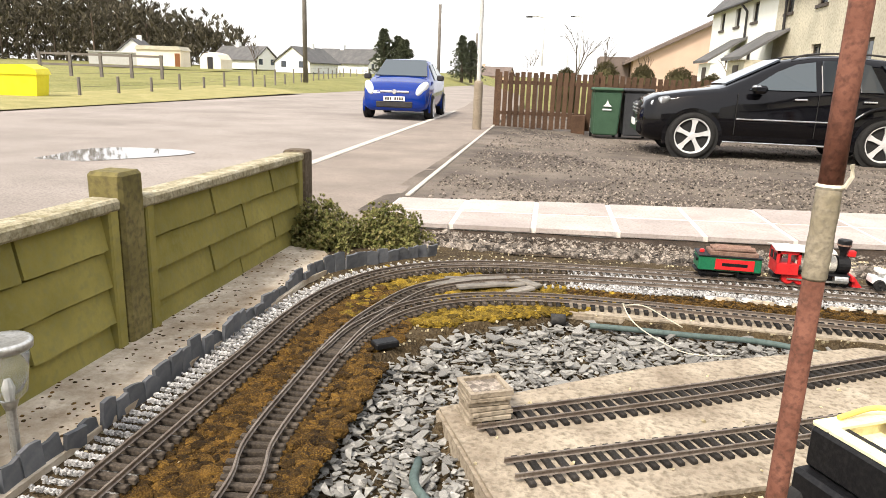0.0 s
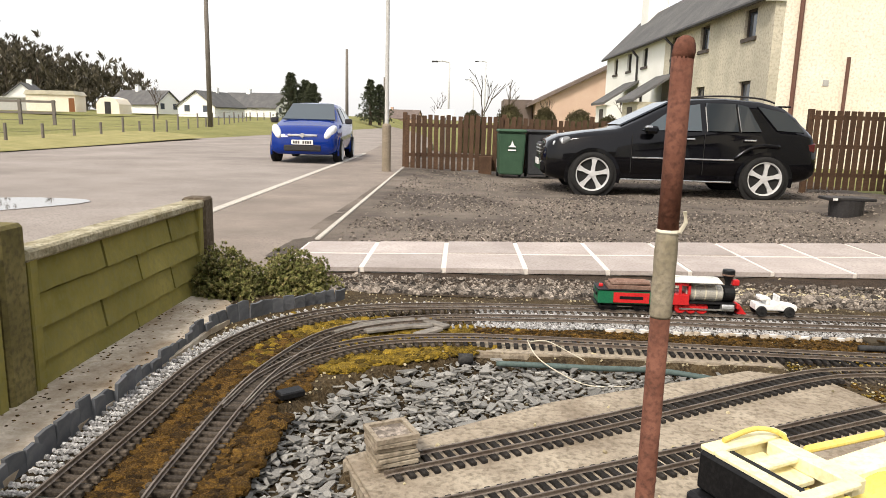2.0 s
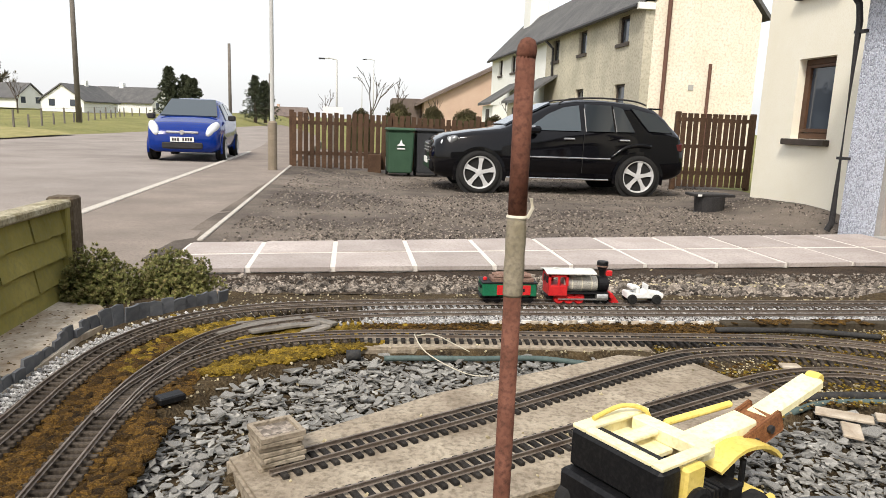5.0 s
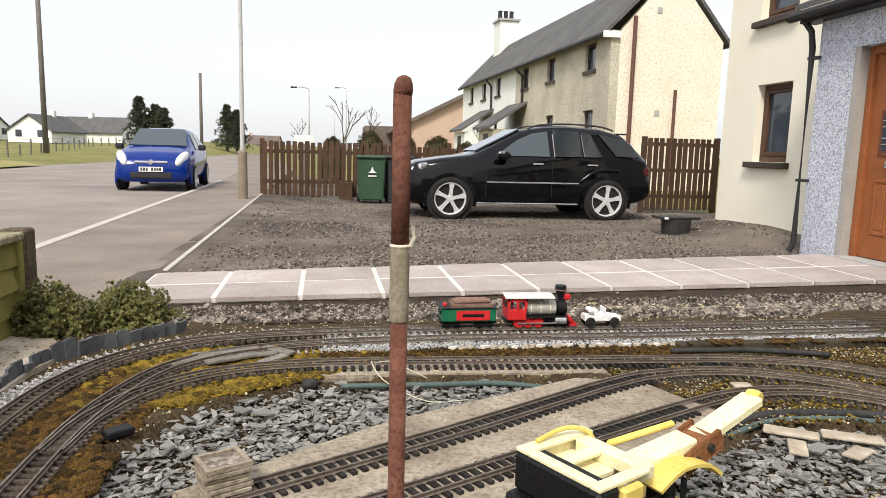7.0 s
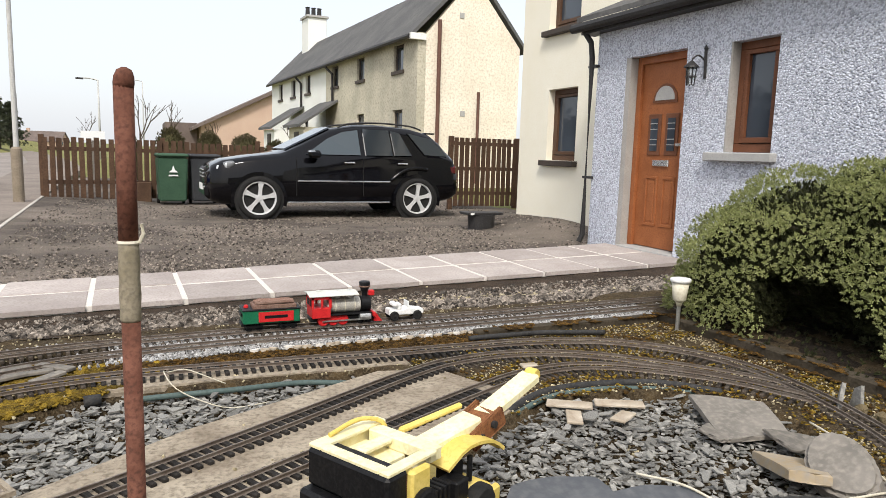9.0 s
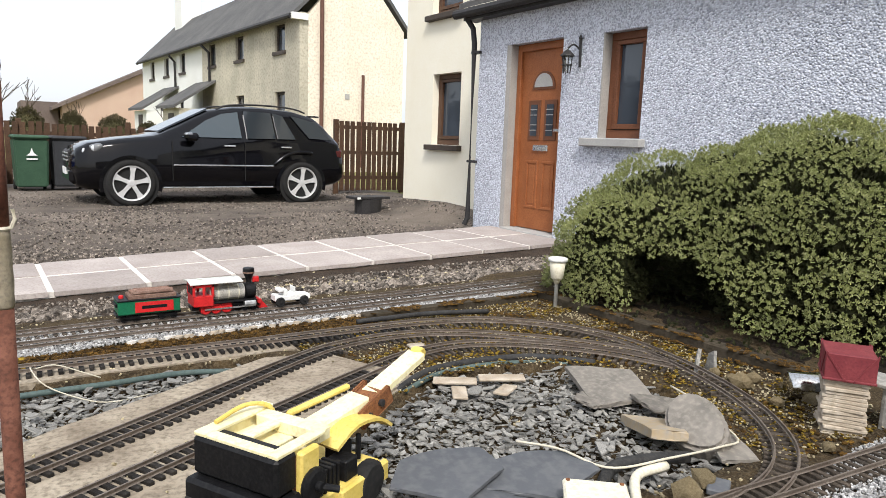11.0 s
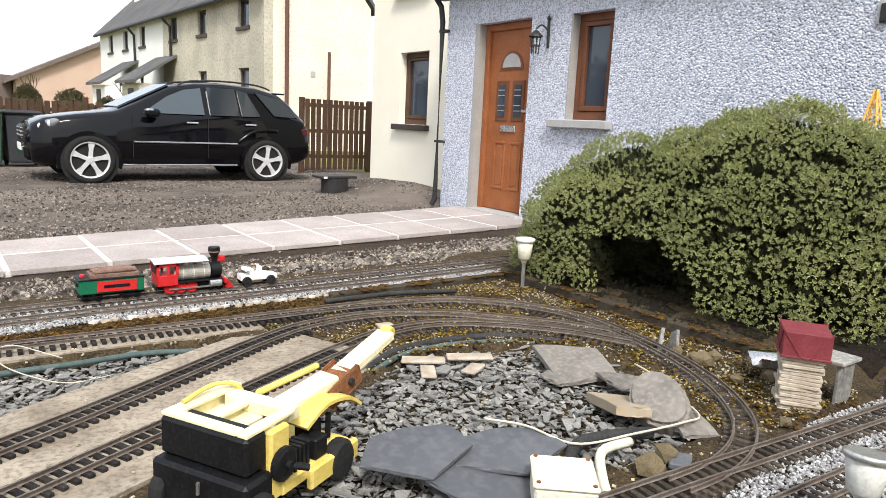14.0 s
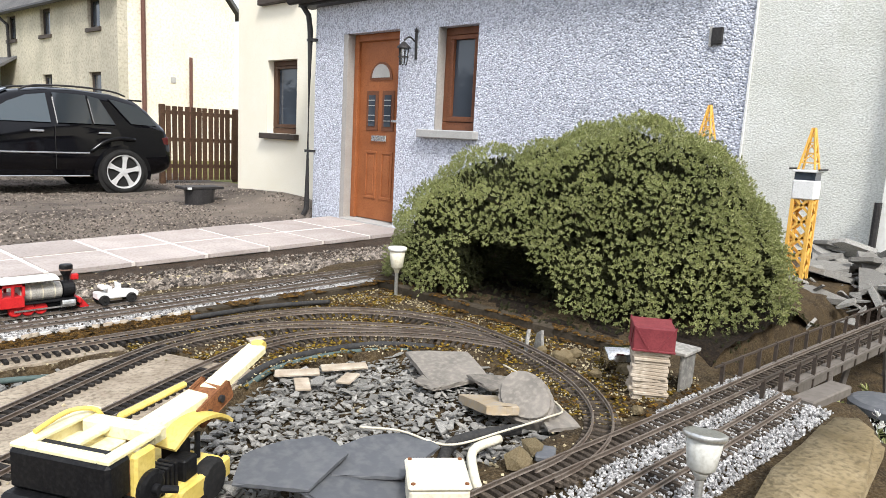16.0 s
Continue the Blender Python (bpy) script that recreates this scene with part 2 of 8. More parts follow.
    car_black=mat("black_car_paint", (0.003, 0.003, 0.004), (0.004, 0.004, 0.005), (0.003, 0.003, 0.004), 2, 60, 0.06, 0.0, spec=0.28),
    car_blue=mat("blue_car_paint", (0.001, 0.018, 0.16), (0.001, 0.024, 0.20), (0.001, 0.018, 0.15), 2, 60, 0.1, 0.0, spec=0.35),
    tyre=mat("tyre_rubber", (0.012, 0.012, 0.012), (0.02, 0.02, 0.02), (0.03, 0.028, 0.026), 12, 80, 0.9, 0.2),
    chrome=mat("bright_metal", (0.62, 0.62, 0.62), (0.72, 0.72, 0.72), (0.55, 0.55, 0.55), 10, 80, 0.25, 0.0, metal=0.9),
    alloy=mat("alloy_rim", (0.55, 0.55, 0.55), (0.64, 0.64, 0.64), (0.48, 0.48, 0.48), 10, 80, 0.3, 0.0, metal=0.2),
    # opaque pane, tinted paler in place of sky light coming through
    car_glass_skylit=glass("skylit_car_glass", (0.05, 0.065, 0.075), 0.02),
    lampglass=clear_glass("clear_plastic"),
    frosted=mat("frosted_plastic", (0.50, 0.50, 0.46), (0.60, 0.60, 0.56), (0.40, 0.39, 0.34), 18, 120, 0.35, 0.05),
    headlight=glass("headlight_lens", (0.62, 0.64, 0.66), 0.1),
    headlight_dark=glass("smoked_headlight", (0.16, 0.165, 0.17), 0.05),
    tail_red=glass("tail_light_lens", (0.07, 0.008, 0.008), 0.08),
    plate=mat("number_plate", (0.72, 0.72, 0.70), (0.76, 0.76, 0.74), (0.70, 0.70, 0.68), 4, 60, 0.5, 0.0),
    bin_green=mat("green_bin", (0.035, 0.075, 0.045), (0.05, 0.10, 0.06), (0.03, 0.065, 0.04), 4, 60, 0.6, 0.1),
    bin_grey=mat("grey_bin", (0.035, 0.037, 0.04), (0.05, 0.053, 0.057), (0.03, 0.03, 0.033), 4, 60, 0.6, 0.1),
    hose=mat("green_hose", (0.06, 0.09, 0.085), (0.10, 0.135, 0.125), (0.05, 0.07, 0.065), 20, 120, 0.6, 0.1),
    black_pipe=mat("black_pipe", (0.02, 0.02, 0.02), (0.04, 0.04, 0.04), (0.06, 0.055, 0.05), 20, 120, 0.7, 0.2),
    cord=mat("pale_cord", (0.50, 0.46, 0.36), (0.62, 0.58, 0.48), (0.42, 0.38, 0.28), 40, 200, 0.9, 0.1),
    leaf=mat("shrub_leaf", (0.165, 0.19, 0.06), (0.30, 0.32, 0.12), (0.46, 0.465, 0.24), 3, 60, 0.45, 0.0, spread=0.25),
    # darker copy of the shrub leaf, with the shrub's inner shade in its colour
    leaf_shaded=mat("shaded_leaf", (0.018, 0.022, 0.008), (0.045, 0.05, 0.016), (0.03, 0.026, 0.013), 3, 60, 0.8, 0.0, spread=0.35),
    leaf_dark=mat("heather_leaf", (0.10, 0.115, 0.03), (0.21, 0.21, 0.07), (0.32, 0.25, 0.12), 10, 60, 0.7, 0.0, spread=0.4),
    conifer=mat("conifer_leaf", (0.045, 0.055, 0.032), (0.085, 0.095, 0.055), (0.06, 0.065, 0.04), 0.6, 6, 0.9, 0.0, spread=0.4),
    hedge=mat("clipped_hedge", (0.05, 0.05, 0.022), (0.10, 0.085, 0.038), (0.075, 0.06, 0.03), 2, 22, 0.95, 0.8, depth=0.05, spread=0.3),
    wood_far=mat("distant_wood", (0.065, 0.06, 0.042), (0.12, 0.105, 0.075), (0.09, 0.075, 0.055), 0.3, 2.5, 0.95, 0.0, spread=0.4),
    bark=mat("bark", (0.06, 0.045, 0.033), (0.11, 0.085, 0.065), (0.04, 0.03, 0.022), 12, 80, 0.95, 0.5),
    pole_wood=mat("pole_wood", (0.13, 0.115, 0.10), (0.19, 0.17, 0.15), (0.11, 0.095, 0.08), 3, 40, 0.9, 0.3),
    column=mat("lamp_column", (0.42, 0.42, 0.40), (0.50, 0.50, 0.48), (0.36, 0.35, 0.33), 3, 40, 0.6, 0.1),
    column_base=mat("column_base", (0.20, 0.165, 0.12), (0.27, 0.225, 0.17), (0.15, 0.12, 0.09), 5, 50, 0.9, 0.3),
    # base colour kept pale to add to the puddle's sky reflection
    puddle=glass("puddle_sky_pale", (0.24, 0.225, 0.21), 0.03),
    flower=mat("white_petal", (0.74, 0.74, 0.70), (0.80, 0.80, 0.77), (0.70, 0.70, 0.64), 30, 120, 0.8, 0.0),
)

# pebbledash: pale chips in a blue-grey coat
pd = mat("pebbledash", (0.44, 0.46, 0.53), (0.54, 0.565, 0.64), (0.62, 0.635, 0.70), 2.0, 150, 0.9, 0.0)
nt = pd.node_tree
vor = nt.nodes.new("ShaderNodeTexVoronoi")
vor.inputs["Scale"].default_value = 62
co = nt.nodes.new("ShaderNodeTexCoord")
nt.links.new(co.outputs["Object"], vor.inputs["Vector"])
vr = nt.nodes.new("ShaderNodeValToRGB")
vr.color_ramp.elements[0].color, vr.color_ramp.elements[1].color = (0.20, 0.215, 0.26, 1), (0.74, 0.765, 0.84, 1)
vr.color_ramp.elements[0].position, vr.color_ramp.elements[1].position = 0.05, 0.75
sep = nt.nodes.new("ShaderNodeSeparateColor")
nt.links.new(vor.outputs["Color"], sep.inputs[0])
nt.links.new(sep.outputs[0], vr.inputs[0])
mx = nt.nodes.new("ShaderNodeMixRGB")
mx.inputs[0].default_value = 0.55
bsdf = nt.nodes["Principled BSDF"]
nt.links.new(bsdf.inputs["Base Color"].links[0].from_socket, mx.inputs[1])
nt.links.new(vr.outputs[0], mx.inputs[2])
nt.links.new(mx.outputs[0], bsdf.inputs["Base Color"])
bp = nt.nodes.new("ShaderNodeBump")
bp.inputs["Strength"].default_value, bp.inputs["Distance"].default_value = 1.0, 0.012
bp.invert = True
nt.links.new(vor.outputs["Distance"], bp.inputs["Height"])
nt.links.new(bp.outputs[0], bsdf.inputs["Normal"])
M["pebble"] = pd
# the older pale dash: white chips with grey grit, and green algae streaks
pw = mat("pale_pebbledash", (0.60, 0.61, 0.55), (0.74, 0.75, 0.71), (0.42, 0.42, 0.38), 1.6, 85, 0.9, 0.8, depth=0.008)
nt = pw.node_tree
bsdf = nt.nodes["Principled BSDF"]
co = nt.nodes.new("ShaderNodeTexCoord")
stretch = nt.nodes.new("ShaderNodeMapping")
stretch.inputs["Scale"].default_value = (1.0, 1.0, 0.10)
streak = nt.nodes.new("ShaderNodeTexNoise")
streak.inputs["Scale"].default_value = 2.0
sr = nt.nodes.new("ShaderNodeValToRGB")
sr.color_ramp.elements[0].position, sr.color_ramp.elements[1].position = 0.52, 0.66
sr.color_ramp.elements[1].color = (0.42, 0.42, 0.42, 1)
mx = nt.nodes.new("ShaderNodeMixRGB")
mx.inputs[2].default_value = (0.40, 0.42, 0.25, 1)
nt.links.new(co.outputs["Object"], stretch.inputs[0])
nt.links.new(stretch.outputs[0], streak.inputs[0])
nt.links.new(streak.outputs[0], sr.inputs[0])
nt.links.new(sr.outputs[0], mx.inputs[0])
nt.links.new(bsdf.inputs["Base Color"].links[0].from_socket, mx.inputs[1])
nt.links.new(mx.outputs[0], bsdf.inputs["Base Color"])
M["pebble_white"] = pw

# ---- building helpers ----


def mesh_of(bm, name, material, smooth=False):
    me = bpy.data.meshes.new(name)
    bm.to_mesh(me)
    bm.free()
    for x in material if isinstance(material, (list, tuple)) else [material]:
        me.materials.append(x)
    if smooth:
        for p in me.polygons:
            p.use_smooth = True
    return me


def part(name, bm, material, parent=None, label="", m=None, smooth=False):
    """One mesh object, a part of parent."""
    ob = new(name, mesh_of(bm, name, material, smooth))
    if parent:
        ob.parent = parent
    if m is not None:
        ob.matrix_basis = m
    if label:
        ob["label"] = label
    return ob


def piece(name, me, parent, m):
    ob = new(name, me)
    ob.parent = parent
    ob.matrix_basis = m
    return ob


def thing(name, m, label, category, group="", kind=""):
    ob = new(name)
    ob.empty_display_size = 0.1
    ob.matrix_basis = m
    return tagged(ob, label, category, group, kind)


def structure(name, bm, material, label, category, smooth=False):
    return tagged(part(name, bm, material, smooth=smooth), label, category, "", "structure")


def box(bm, x0, x1, y0, y1, z0, z1, m=None, bevel=0.0):
    """An upright block between two corners."""
    vs = [bm.verts.new((x, y, z)) for z in (z0, z1) for x, y in ((x0, y0), (x1, y0), (x1, y1), (x0, y1))]
    fs = [bm.faces.new([vs[i] for i in q]) for q in ((3, 2, 1, 0), (4, 5, 6, 7), (0, 1, 5, 4), (1, 2, 6, 5), (2, 3, 7, 6), (3, 0, 4, 7))]
    if bevel:
        es = list({e for f in fs for e in f.edges})
        out = bmesh.ops.bevel(bm, geom=es, offset=bevel, segments=1, affect="EDGES")
        vs = list({v for f in out["faces"] for v in f.verts} | {v for v in vs if v.is_valid})
    if m is not None:
        bmesh.ops.transform(bm, matrix=m, verts=[v for v in vs if v.is_valid])
    return vs


def boxed(*a, **k):
    bm = bmesh.new()
    box(bm, *a, **k)
    return bm


def lathe(bm, profile, n=16, m=None):
    """Rings of (radius, height), closed at the ends."""
    rings = []
    for r, z in profile:
        rings.append([bm.verts.new((r * math.cos(2 * math.pi * i / n), r * math.sin(2 * math.pi * i / n), z)) for i in range(n)])
    for a, b in zip(rings, rings[1:]):
        for i in range(n):
            bm.faces.new((a[i], a[(i + 1) % n], b[(i + 1) % n], b[i]))
    bm.faces.new(rings[0][::-1])
    bm.faces.new(rings[-1])
    vs = [v for r in rings for v in r]
    if m is not None:
        bmesh.ops.transform(bm, matrix=m, verts=vs)
    return vs


def lathed(profile, n=16, m=None):
    bm = bmesh.new()
    lathe(bm, profile, n, m)
    return bm


def smooth_line(points, step):
    """Even points on a Catmull-Rom curve through the given ones."""
    p = [Vector(q) for q in points]
    p = [2 * p[0] - p[1], *p, 2 * p[-1] - p[-2]]
    out = []
    for a, b, c, d in zip(p, p[1:], p[2:], p[3:]):
        for k in range(24):
            t = k / 24
            out.append(0.5 * ((2 * b) + (c - a) * t + (2 * a - 5 * b + 4 * c - d) * t * t + (3 * b - a - 3 * c + d) * t**3))
    out.append(p[-2])
    even, left = [out[0]], step
    for a, b in zip(out, out[1:]):
        length = (b - a).length
        while length > left:
            a = a.lerp(b, left / length)
            even.append(a.copy())
            length -= left
            left = step
        left -= length
    return even


def sweep(bm, line, profile, closed=True):
    """A profile of (across, up) carried along a line."""
    rings = []
    for i, p in enumerate(line):
        d = (line[min(i + 1, len(line) - 1)] - line[max(i - 1, 0)]).normalized()
        side = d.cross(Vector((0, 0, 1)))
        side = side.normalized() if side.length > 1e-4 else Vector((1, 0, 0))
        up = side.cross(d)
        rings.append([bm.verts.new(p + side * a + up * b) for a, b in profile])
    n = len(profile)
    for a, b in zip(rings, rings[1:]):
        for i in range(n if closed else n - 1):
            bm.faces.new((a[i], a[(i + 1) % n], b[(i + 1) % n], b[i]))
    if closed:
        bm.faces.new(rings[0][::-1])
        bm.faces.new(rings[-1])


def tube(line, r, n=8):
    bm = bmesh.new()
    sweep(bm, line, [(r * math.cos(2 * math.pi * i / n), r * math.sin(2 * math.pi * i / n)) for i in range(n)])
    return bm


def prism(bm, outline, z0, z1, m=None):
    """An upright slab over a flat outline of (x, y)."""
    lo = [bm.verts.new((x, y, z0)) for x, y in outline]
    hi = [bm.verts.new((x, y, z1)) for x, y in outline]
    n = len(outline)
    bm.faces.new(lo[::-1])
    bm.faces.new(hi)
    for i in range(n):
        bm.faces.new((lo[i], lo[(i + 1) % n], hi[(i + 1) % n], hi[i]))
    if m is not None:
        bmesh.ops.transform(bm, matrix=m, verts=lo + hi)


def side_prism(bm, outline, y0, y1, m=None):
    """A body from a side outline of (x, z), carried across from y0 to y1."""
    prism(bm, [(x, z) for x, z in outline], -y1, -y0, (m or Matrix()) @ Matrix(((1, 0, 0, 0), (0, 0, -1, 0), (0, 1, 0, 0), (0, 0, 0, 1))))


def soft(a, b, x):
    t = min(max((x - a) / (b - a), 0), 1)
    return t * t * (3 - 2 * t)


def inside(p, poly):
    x, y = p
    hit = False
    for (ax, ay), (bx, by) in zip(poly, poly[1:] + poly[:1]):
        if (ay > y) != (by > y) and x < (bx - ax) * (y - ay) / (by - ay) + ax:
            hit = not hit
    return hit


def sheet(xs, ys, height):
    """A ground sheet over a grid of x and y."""
    bm = bmesh.new()
    g = [[bm.verts.new((x, y, height(x, y))) for x in xs] for y in ys]
    for j in range(len(ys) - 1):
        for i in range(len(xs) - 1):
            bm.faces.new((g[j][i], g[j][i + 1], g[j + 1][i + 1], g[j + 1][i]))
    return bm


def span(a, b, n):
    return [a + (b - a) * i / n for i in range(n + 1)]


def stone_mesh(seed, flat=0.6, r=1.0):
    """A rough pebble: an uneven low ball."""
    rnd = random.Random(seed)
    bm = bmesh.new()
    bmesh.ops.create_icosphere(bm, subdivisions=1, radius=r)
    for v in bm.verts:
        v.co *= rnd.uniform(0.7, 1.15)
        v.co.z *= flat
    return bm


def chip_outline(rnd, n=6, r=1.0, squash=0.7):
    start = rnd.uniform(0, 6.28)
    angles = sorted(rnd.uniform(0, 6.28) for _ in range(n))
    return [(r * rnd.uniform(0.65, 1.1) * math.cos(a + start), r * squash * rnd.uniform(0.65, 1.1) * math.sin(a + start)) for a in angles]


def scatter(name, meshes_data, count, place, material, parent=None, rnd=None):
    """Many small copies of a few shapes joined into one mesh. place() gives a matrix."""
    verts, faces, base = [], [], 0
    for k in range(count):
        m = place()
        if m is None:
            continue
        vs, fs = meshes_data[k % len(meshes_data)]
        verts.extend([m @ v for v in vs])
        faces.extend([[i + base for i in f] for f in fs])
        base += len(vs)
    me = bpy.data.meshes.new(name)
    me.from_pydata(verts, [], faces)
    me.update()
    me.materials.append(material)
    ob = new(name, me)
    if parent:
        ob.parent = parent
    return ob


def raw(bm):
    bm.verts.index_update()
    d = ([v.co.copy() for v in bm.verts], [[v.index for v in f.verts] for f in bm.faces])
    bm.free()
    return d


PEBBLES = [raw(stone_mesh(s)) for s in range(6)]


def crushed_bit(seed):
    """A sharp crushed chip with six uneven faces."""
    r = random.Random(seed)
    bm = bmesh.new()
    bmesh.ops.create_cube(bm, size=1.5)
    for v in bm.verts:
        v.co = Vector((v.co.x * r.uniform(0.6, 1.2), v.co.y * r.uniform(0.55, 1.1), v.co.z * r.uniform(0.4, 0.9)))
    return raw(bm)


BITS = [crushed_bit(s) for s in range(8)]

# ---- ground ----


def drive_z(x, y):
    return -0.10 - 0.12 * soft(8, 13, y) * soft(-1.5, 1.5, x) + 0.20 * soft(4.9, 6.3, x) * soft(12.6, 10.4, y) * soft(7.0, 9.0, y)


def field_z(x, y):
    return -0.16 + 0.017 * max(0.0, y - 22) * soft(-10, -16, x) - 0.05 * soft(-9, -13, x)


far = [-900, -400, -200, -120, -80, -60, -45, -36, -30, -26, -22, -19, -16.5, -14.5, -13.2, -12.4, -11, -8, -4, -1, 4, 10, 20, 40, 80, 200, 500]
fars = [-300, -60, -20, -8, 0, 6, 12, 18, 22, 26, 30, 36, 42, 50, 60, 72, 86, 110, 160, 300, 900]
structure("ground", sheet(far, fars, lambda x, y: field_z(x, min(y, 110)) - (0.2 if -12.4 < x < 8 and y < 160 else 0)), M["grass"], "rough pale green pasture reaching the horizon", "ground", True)
ROAD_L = [(-40, -11.5), (8, -12.0), (20, -12.4), (30, -12.9), (45, -15.0), (65, -18.5), (110, -28), (300, -60)]
ROAD_R = [(-40, -2.7), (8, -2.80), (12, -2.94), (22, -3.3), (26, -3.5), (45, -5.2), (65, -8), (110, -16), (300, -45)]


def at_y(edge, y):
    for (a, xa), (b, xb) in zip(edge, edge[1:]):
        if a <= y <= b:
            return xa + (xb - xa) * (y - a) / (b - a)
    return edge[-1][1]


bm = bmesh.new()
rows = []
for y in [-40, -10, 0, 4, 8, 10, 12, 15, 20, 26, 30, 38, 45, 55, 65, 85, 110, 150, 200, 300]:
    l, r = at_y(ROAD_L, y), at_y(ROAD_R, y)
    rows.append([bm.verts.new((l + (r - l) * i / 8, y, -0.135 + 0.02 * (1 - (i / 4 - 1) ** 2))) for i in range(9)])
for a, b in zip(rows, rows[1:]):
    for i in range(8):
        bm.faces.new((a[i], a[i + 1], b[i + 1], b[i]))
structure("road", bm, M["asphalt"], "worn grey-brown asphalt village road", "road", True)
bm = bmesh.new()
rows = []
for y in [-40, 0, 4, 8, 12, 15, 18, 22, 26, 34, 45, 65, 110]:
    r, z = at_y(ROAD_R, y), -0.105
    q = -1.13 - 0.027 * max(0, y - 6.5) if y < 30 else r + 2.4
    rows.append([bm.verts.new((r + 0.004, y, z)), bm.verts.new((q, y, z)), bm.verts.new((q, y, z - 0.2))])
for a, b in zip(rows, rows[1:]):
    for i in range(2):
        bm.faces.new((a[i], a[i + 1], b[i + 1], b[i]))
structure("pavement", bm, M["pavement"], "brown-grey asphalt pavement beside the road", "pavement")
kerb = thing("kerb", pose(0, 0, -0.12), "pale stone kerb along the pavement", "kerb", kind="structure")
kerb_me = mesh_of(boxed(-0.06, 0.06, -0.445, 0.445, -0.1, 0.028, bevel=0.008), "kerb_stone", M["kerb"])
for k in range(16):
    y = 8.2 + 0.9 * k
    piece("kerb_stone", kerb_me, kerb, pose(at_y(ROAD_R, y) + 0.06, y, 0, 0, 0, math.degrees(math.atan2(-(at_y(ROAD_R, y + 1) - at_y(ROAD_R, y)), 1))))
edging = thing("drive_edging", pose(0, 0, -0.105), "thin pale concrete edging strip beside the drive", "edging", kind="structure")
edge_me = mesh_of(boxed(-0.026, 0.026, -0.445, 0.445, -0.1, 0.02, bevel=0.006), "edging_stone", M["kerb"])
for k in range(11):
    y = 6.9 + 0.905 * k
    piece("edging_stone", edge_me, edging, pose(-1.13 - 0.027 * (y - 6.5), y, 0, 0, 0, 1.5))
structure("drive", sheet(span(-1.35, 12, 40), span(5.6, 26, 60), lambda x, y: drive_z(x, y) + 0.018 * noise.noise((x * 1.1, y * 1.1, 0)) + 0.012 * noise.noise((x * 4, y * 4, 3))), M["drive"], "dark grey gravel drive with worn earthy patches", "drive", True)
structure("grass_verge", sheet([-16.5, -15, -14, -13.2, -12.6, -12.2], [8, 14, 20, 24, 28, 32], lambda x, y: field_z(x, y) + 0.10 + 0.10 * soft(-12.2, -13.0, x)), M["verge"], "rough yellowed grass verge beside the road", "verge", True)
bm = bmesh.new()
prism(bm, [(-5.3 + 0.62 * math.cos(a) * (1 + 0.25 * math.sin(3 * a)) + 0.25 * math.sin(a), 8.15 + 0.95 * math.sin(a) * (1 + 0.2 * math.cos(2 * a))) for a in span(0, 6.1, 22)], -0.12, -0.112)
structure("puddle", bm, M["puddle"], "shallow rain puddle, pale colour adding to its white sky reflection", "puddle")

# ---- railway bed ----
PIT_1 = [(-0.10, 0.7), (-0.125, 1.4), (-0.15, 1.72), (-0.09, 1.86), (0.0, 2.01), (0.27, 2.2), (0.6, 2.19), (1.1, 2.16), (0.85, 2.07), (0.48, 1.87), (0.05, 1.57), (0.20, 1.27), (0.45, 1.3), (0.5, 0.7)]
PIT_2 = [(1.18, 1.68), (1.38, 1.79), (1.58, 1.77), (1.81, 1.69), (1.90, 1.46), (1.86, 1.26), (1.74, 1.08), (1.55, 1.05), (1.4, 1.08), (1.1, 1.04), (0.62, 1.15), (0.65, 1.35), (0.95, 1.52)]
SLAB = [(0.05, 1.57), (0.20, 1.27), (0.42, 1.345), (0.75, 1.49), (1.05, 1.61), (1.33, 1.80), (1.20, 2.10), (1.02, 2.14), (0.48, 1.87)]
BALLAST_R = [(1.15, 0.70), (2.3, 0.64), (2.38, 0.92), (1.95, 0.95), (1.5, 0.87), (1.1, 0.92)]


def bed_z(x, y):
    z = 0.352 + 0.006 * noise.noise((x * 9, y * 9, 1)) + 0.004 * noise.noise((x * 30, y * 30, 2))
    if inside((x, y), PIT_1) or inside((x, y), PIT_2):
        z -= 0.04
    z -= 0.28 * soft(2.42, 2.7, x) * soft(1.12, 0.95, y)
    z += 0.02 * soft(2.28, 2.4, x) * soft(1.1, 1.3, y)
    z -= 0.25 * soft(0.62, 0.45, y) * soft(2.2, 2.5, x)
    return z


structure("railway_bed", sheet(span(-0.76, 2.8, 120) + span(2.9, 6.2, 20), span(-2.2, 0.4, 14) + span(0.44, 2.86, 80), bed_z), M["moss_ground"], "brown mossy earth bed of the garden railway", "ground", True)


def bank_z(x, y):
    low = -0.13 + 0.095 * min(max((x + 1.1) / 6.6, 0), 1)
    top = 0.35 * soft(-1.15, -0.7, x) + low * (1 - soft(-1.15, -0.7, x))
    t = min(max((y - 2.83) / 2.1, 0), 1)
    return top + (low - top) * (0.55 * t + 0.45 * t * t * (3 - 2 * t)) + 0.012 * noise.noise((x * 3, y * 3, 5)) + 0.006 * noise.noise((x * 11, y * 11, 6))


structure("gravel_bank", sheet(span(-1.25, 6.1, 90), span(2.83, 5.75, 44), bank_z), M["soil"], "bank of dark earth and gravel below the path", "ground", True)
bm = boxed(-1.0, -0.7, -2, 3.1, -0.2, 0.33)
structure("retaining_strip", bm, M["soil"], "earth behind the boundary fence", "ground")
bm = bmesh.new()
prism(bm, [(-0.70, 0.2), (-0.51, 0.2), (-0.505, 1.55), (-0.49, 1.9), (-0.485, 2.3), (-0.45, 2.46), (-0.55, 2.62), (-0.70, 2.66)], 0.30, 0.366)
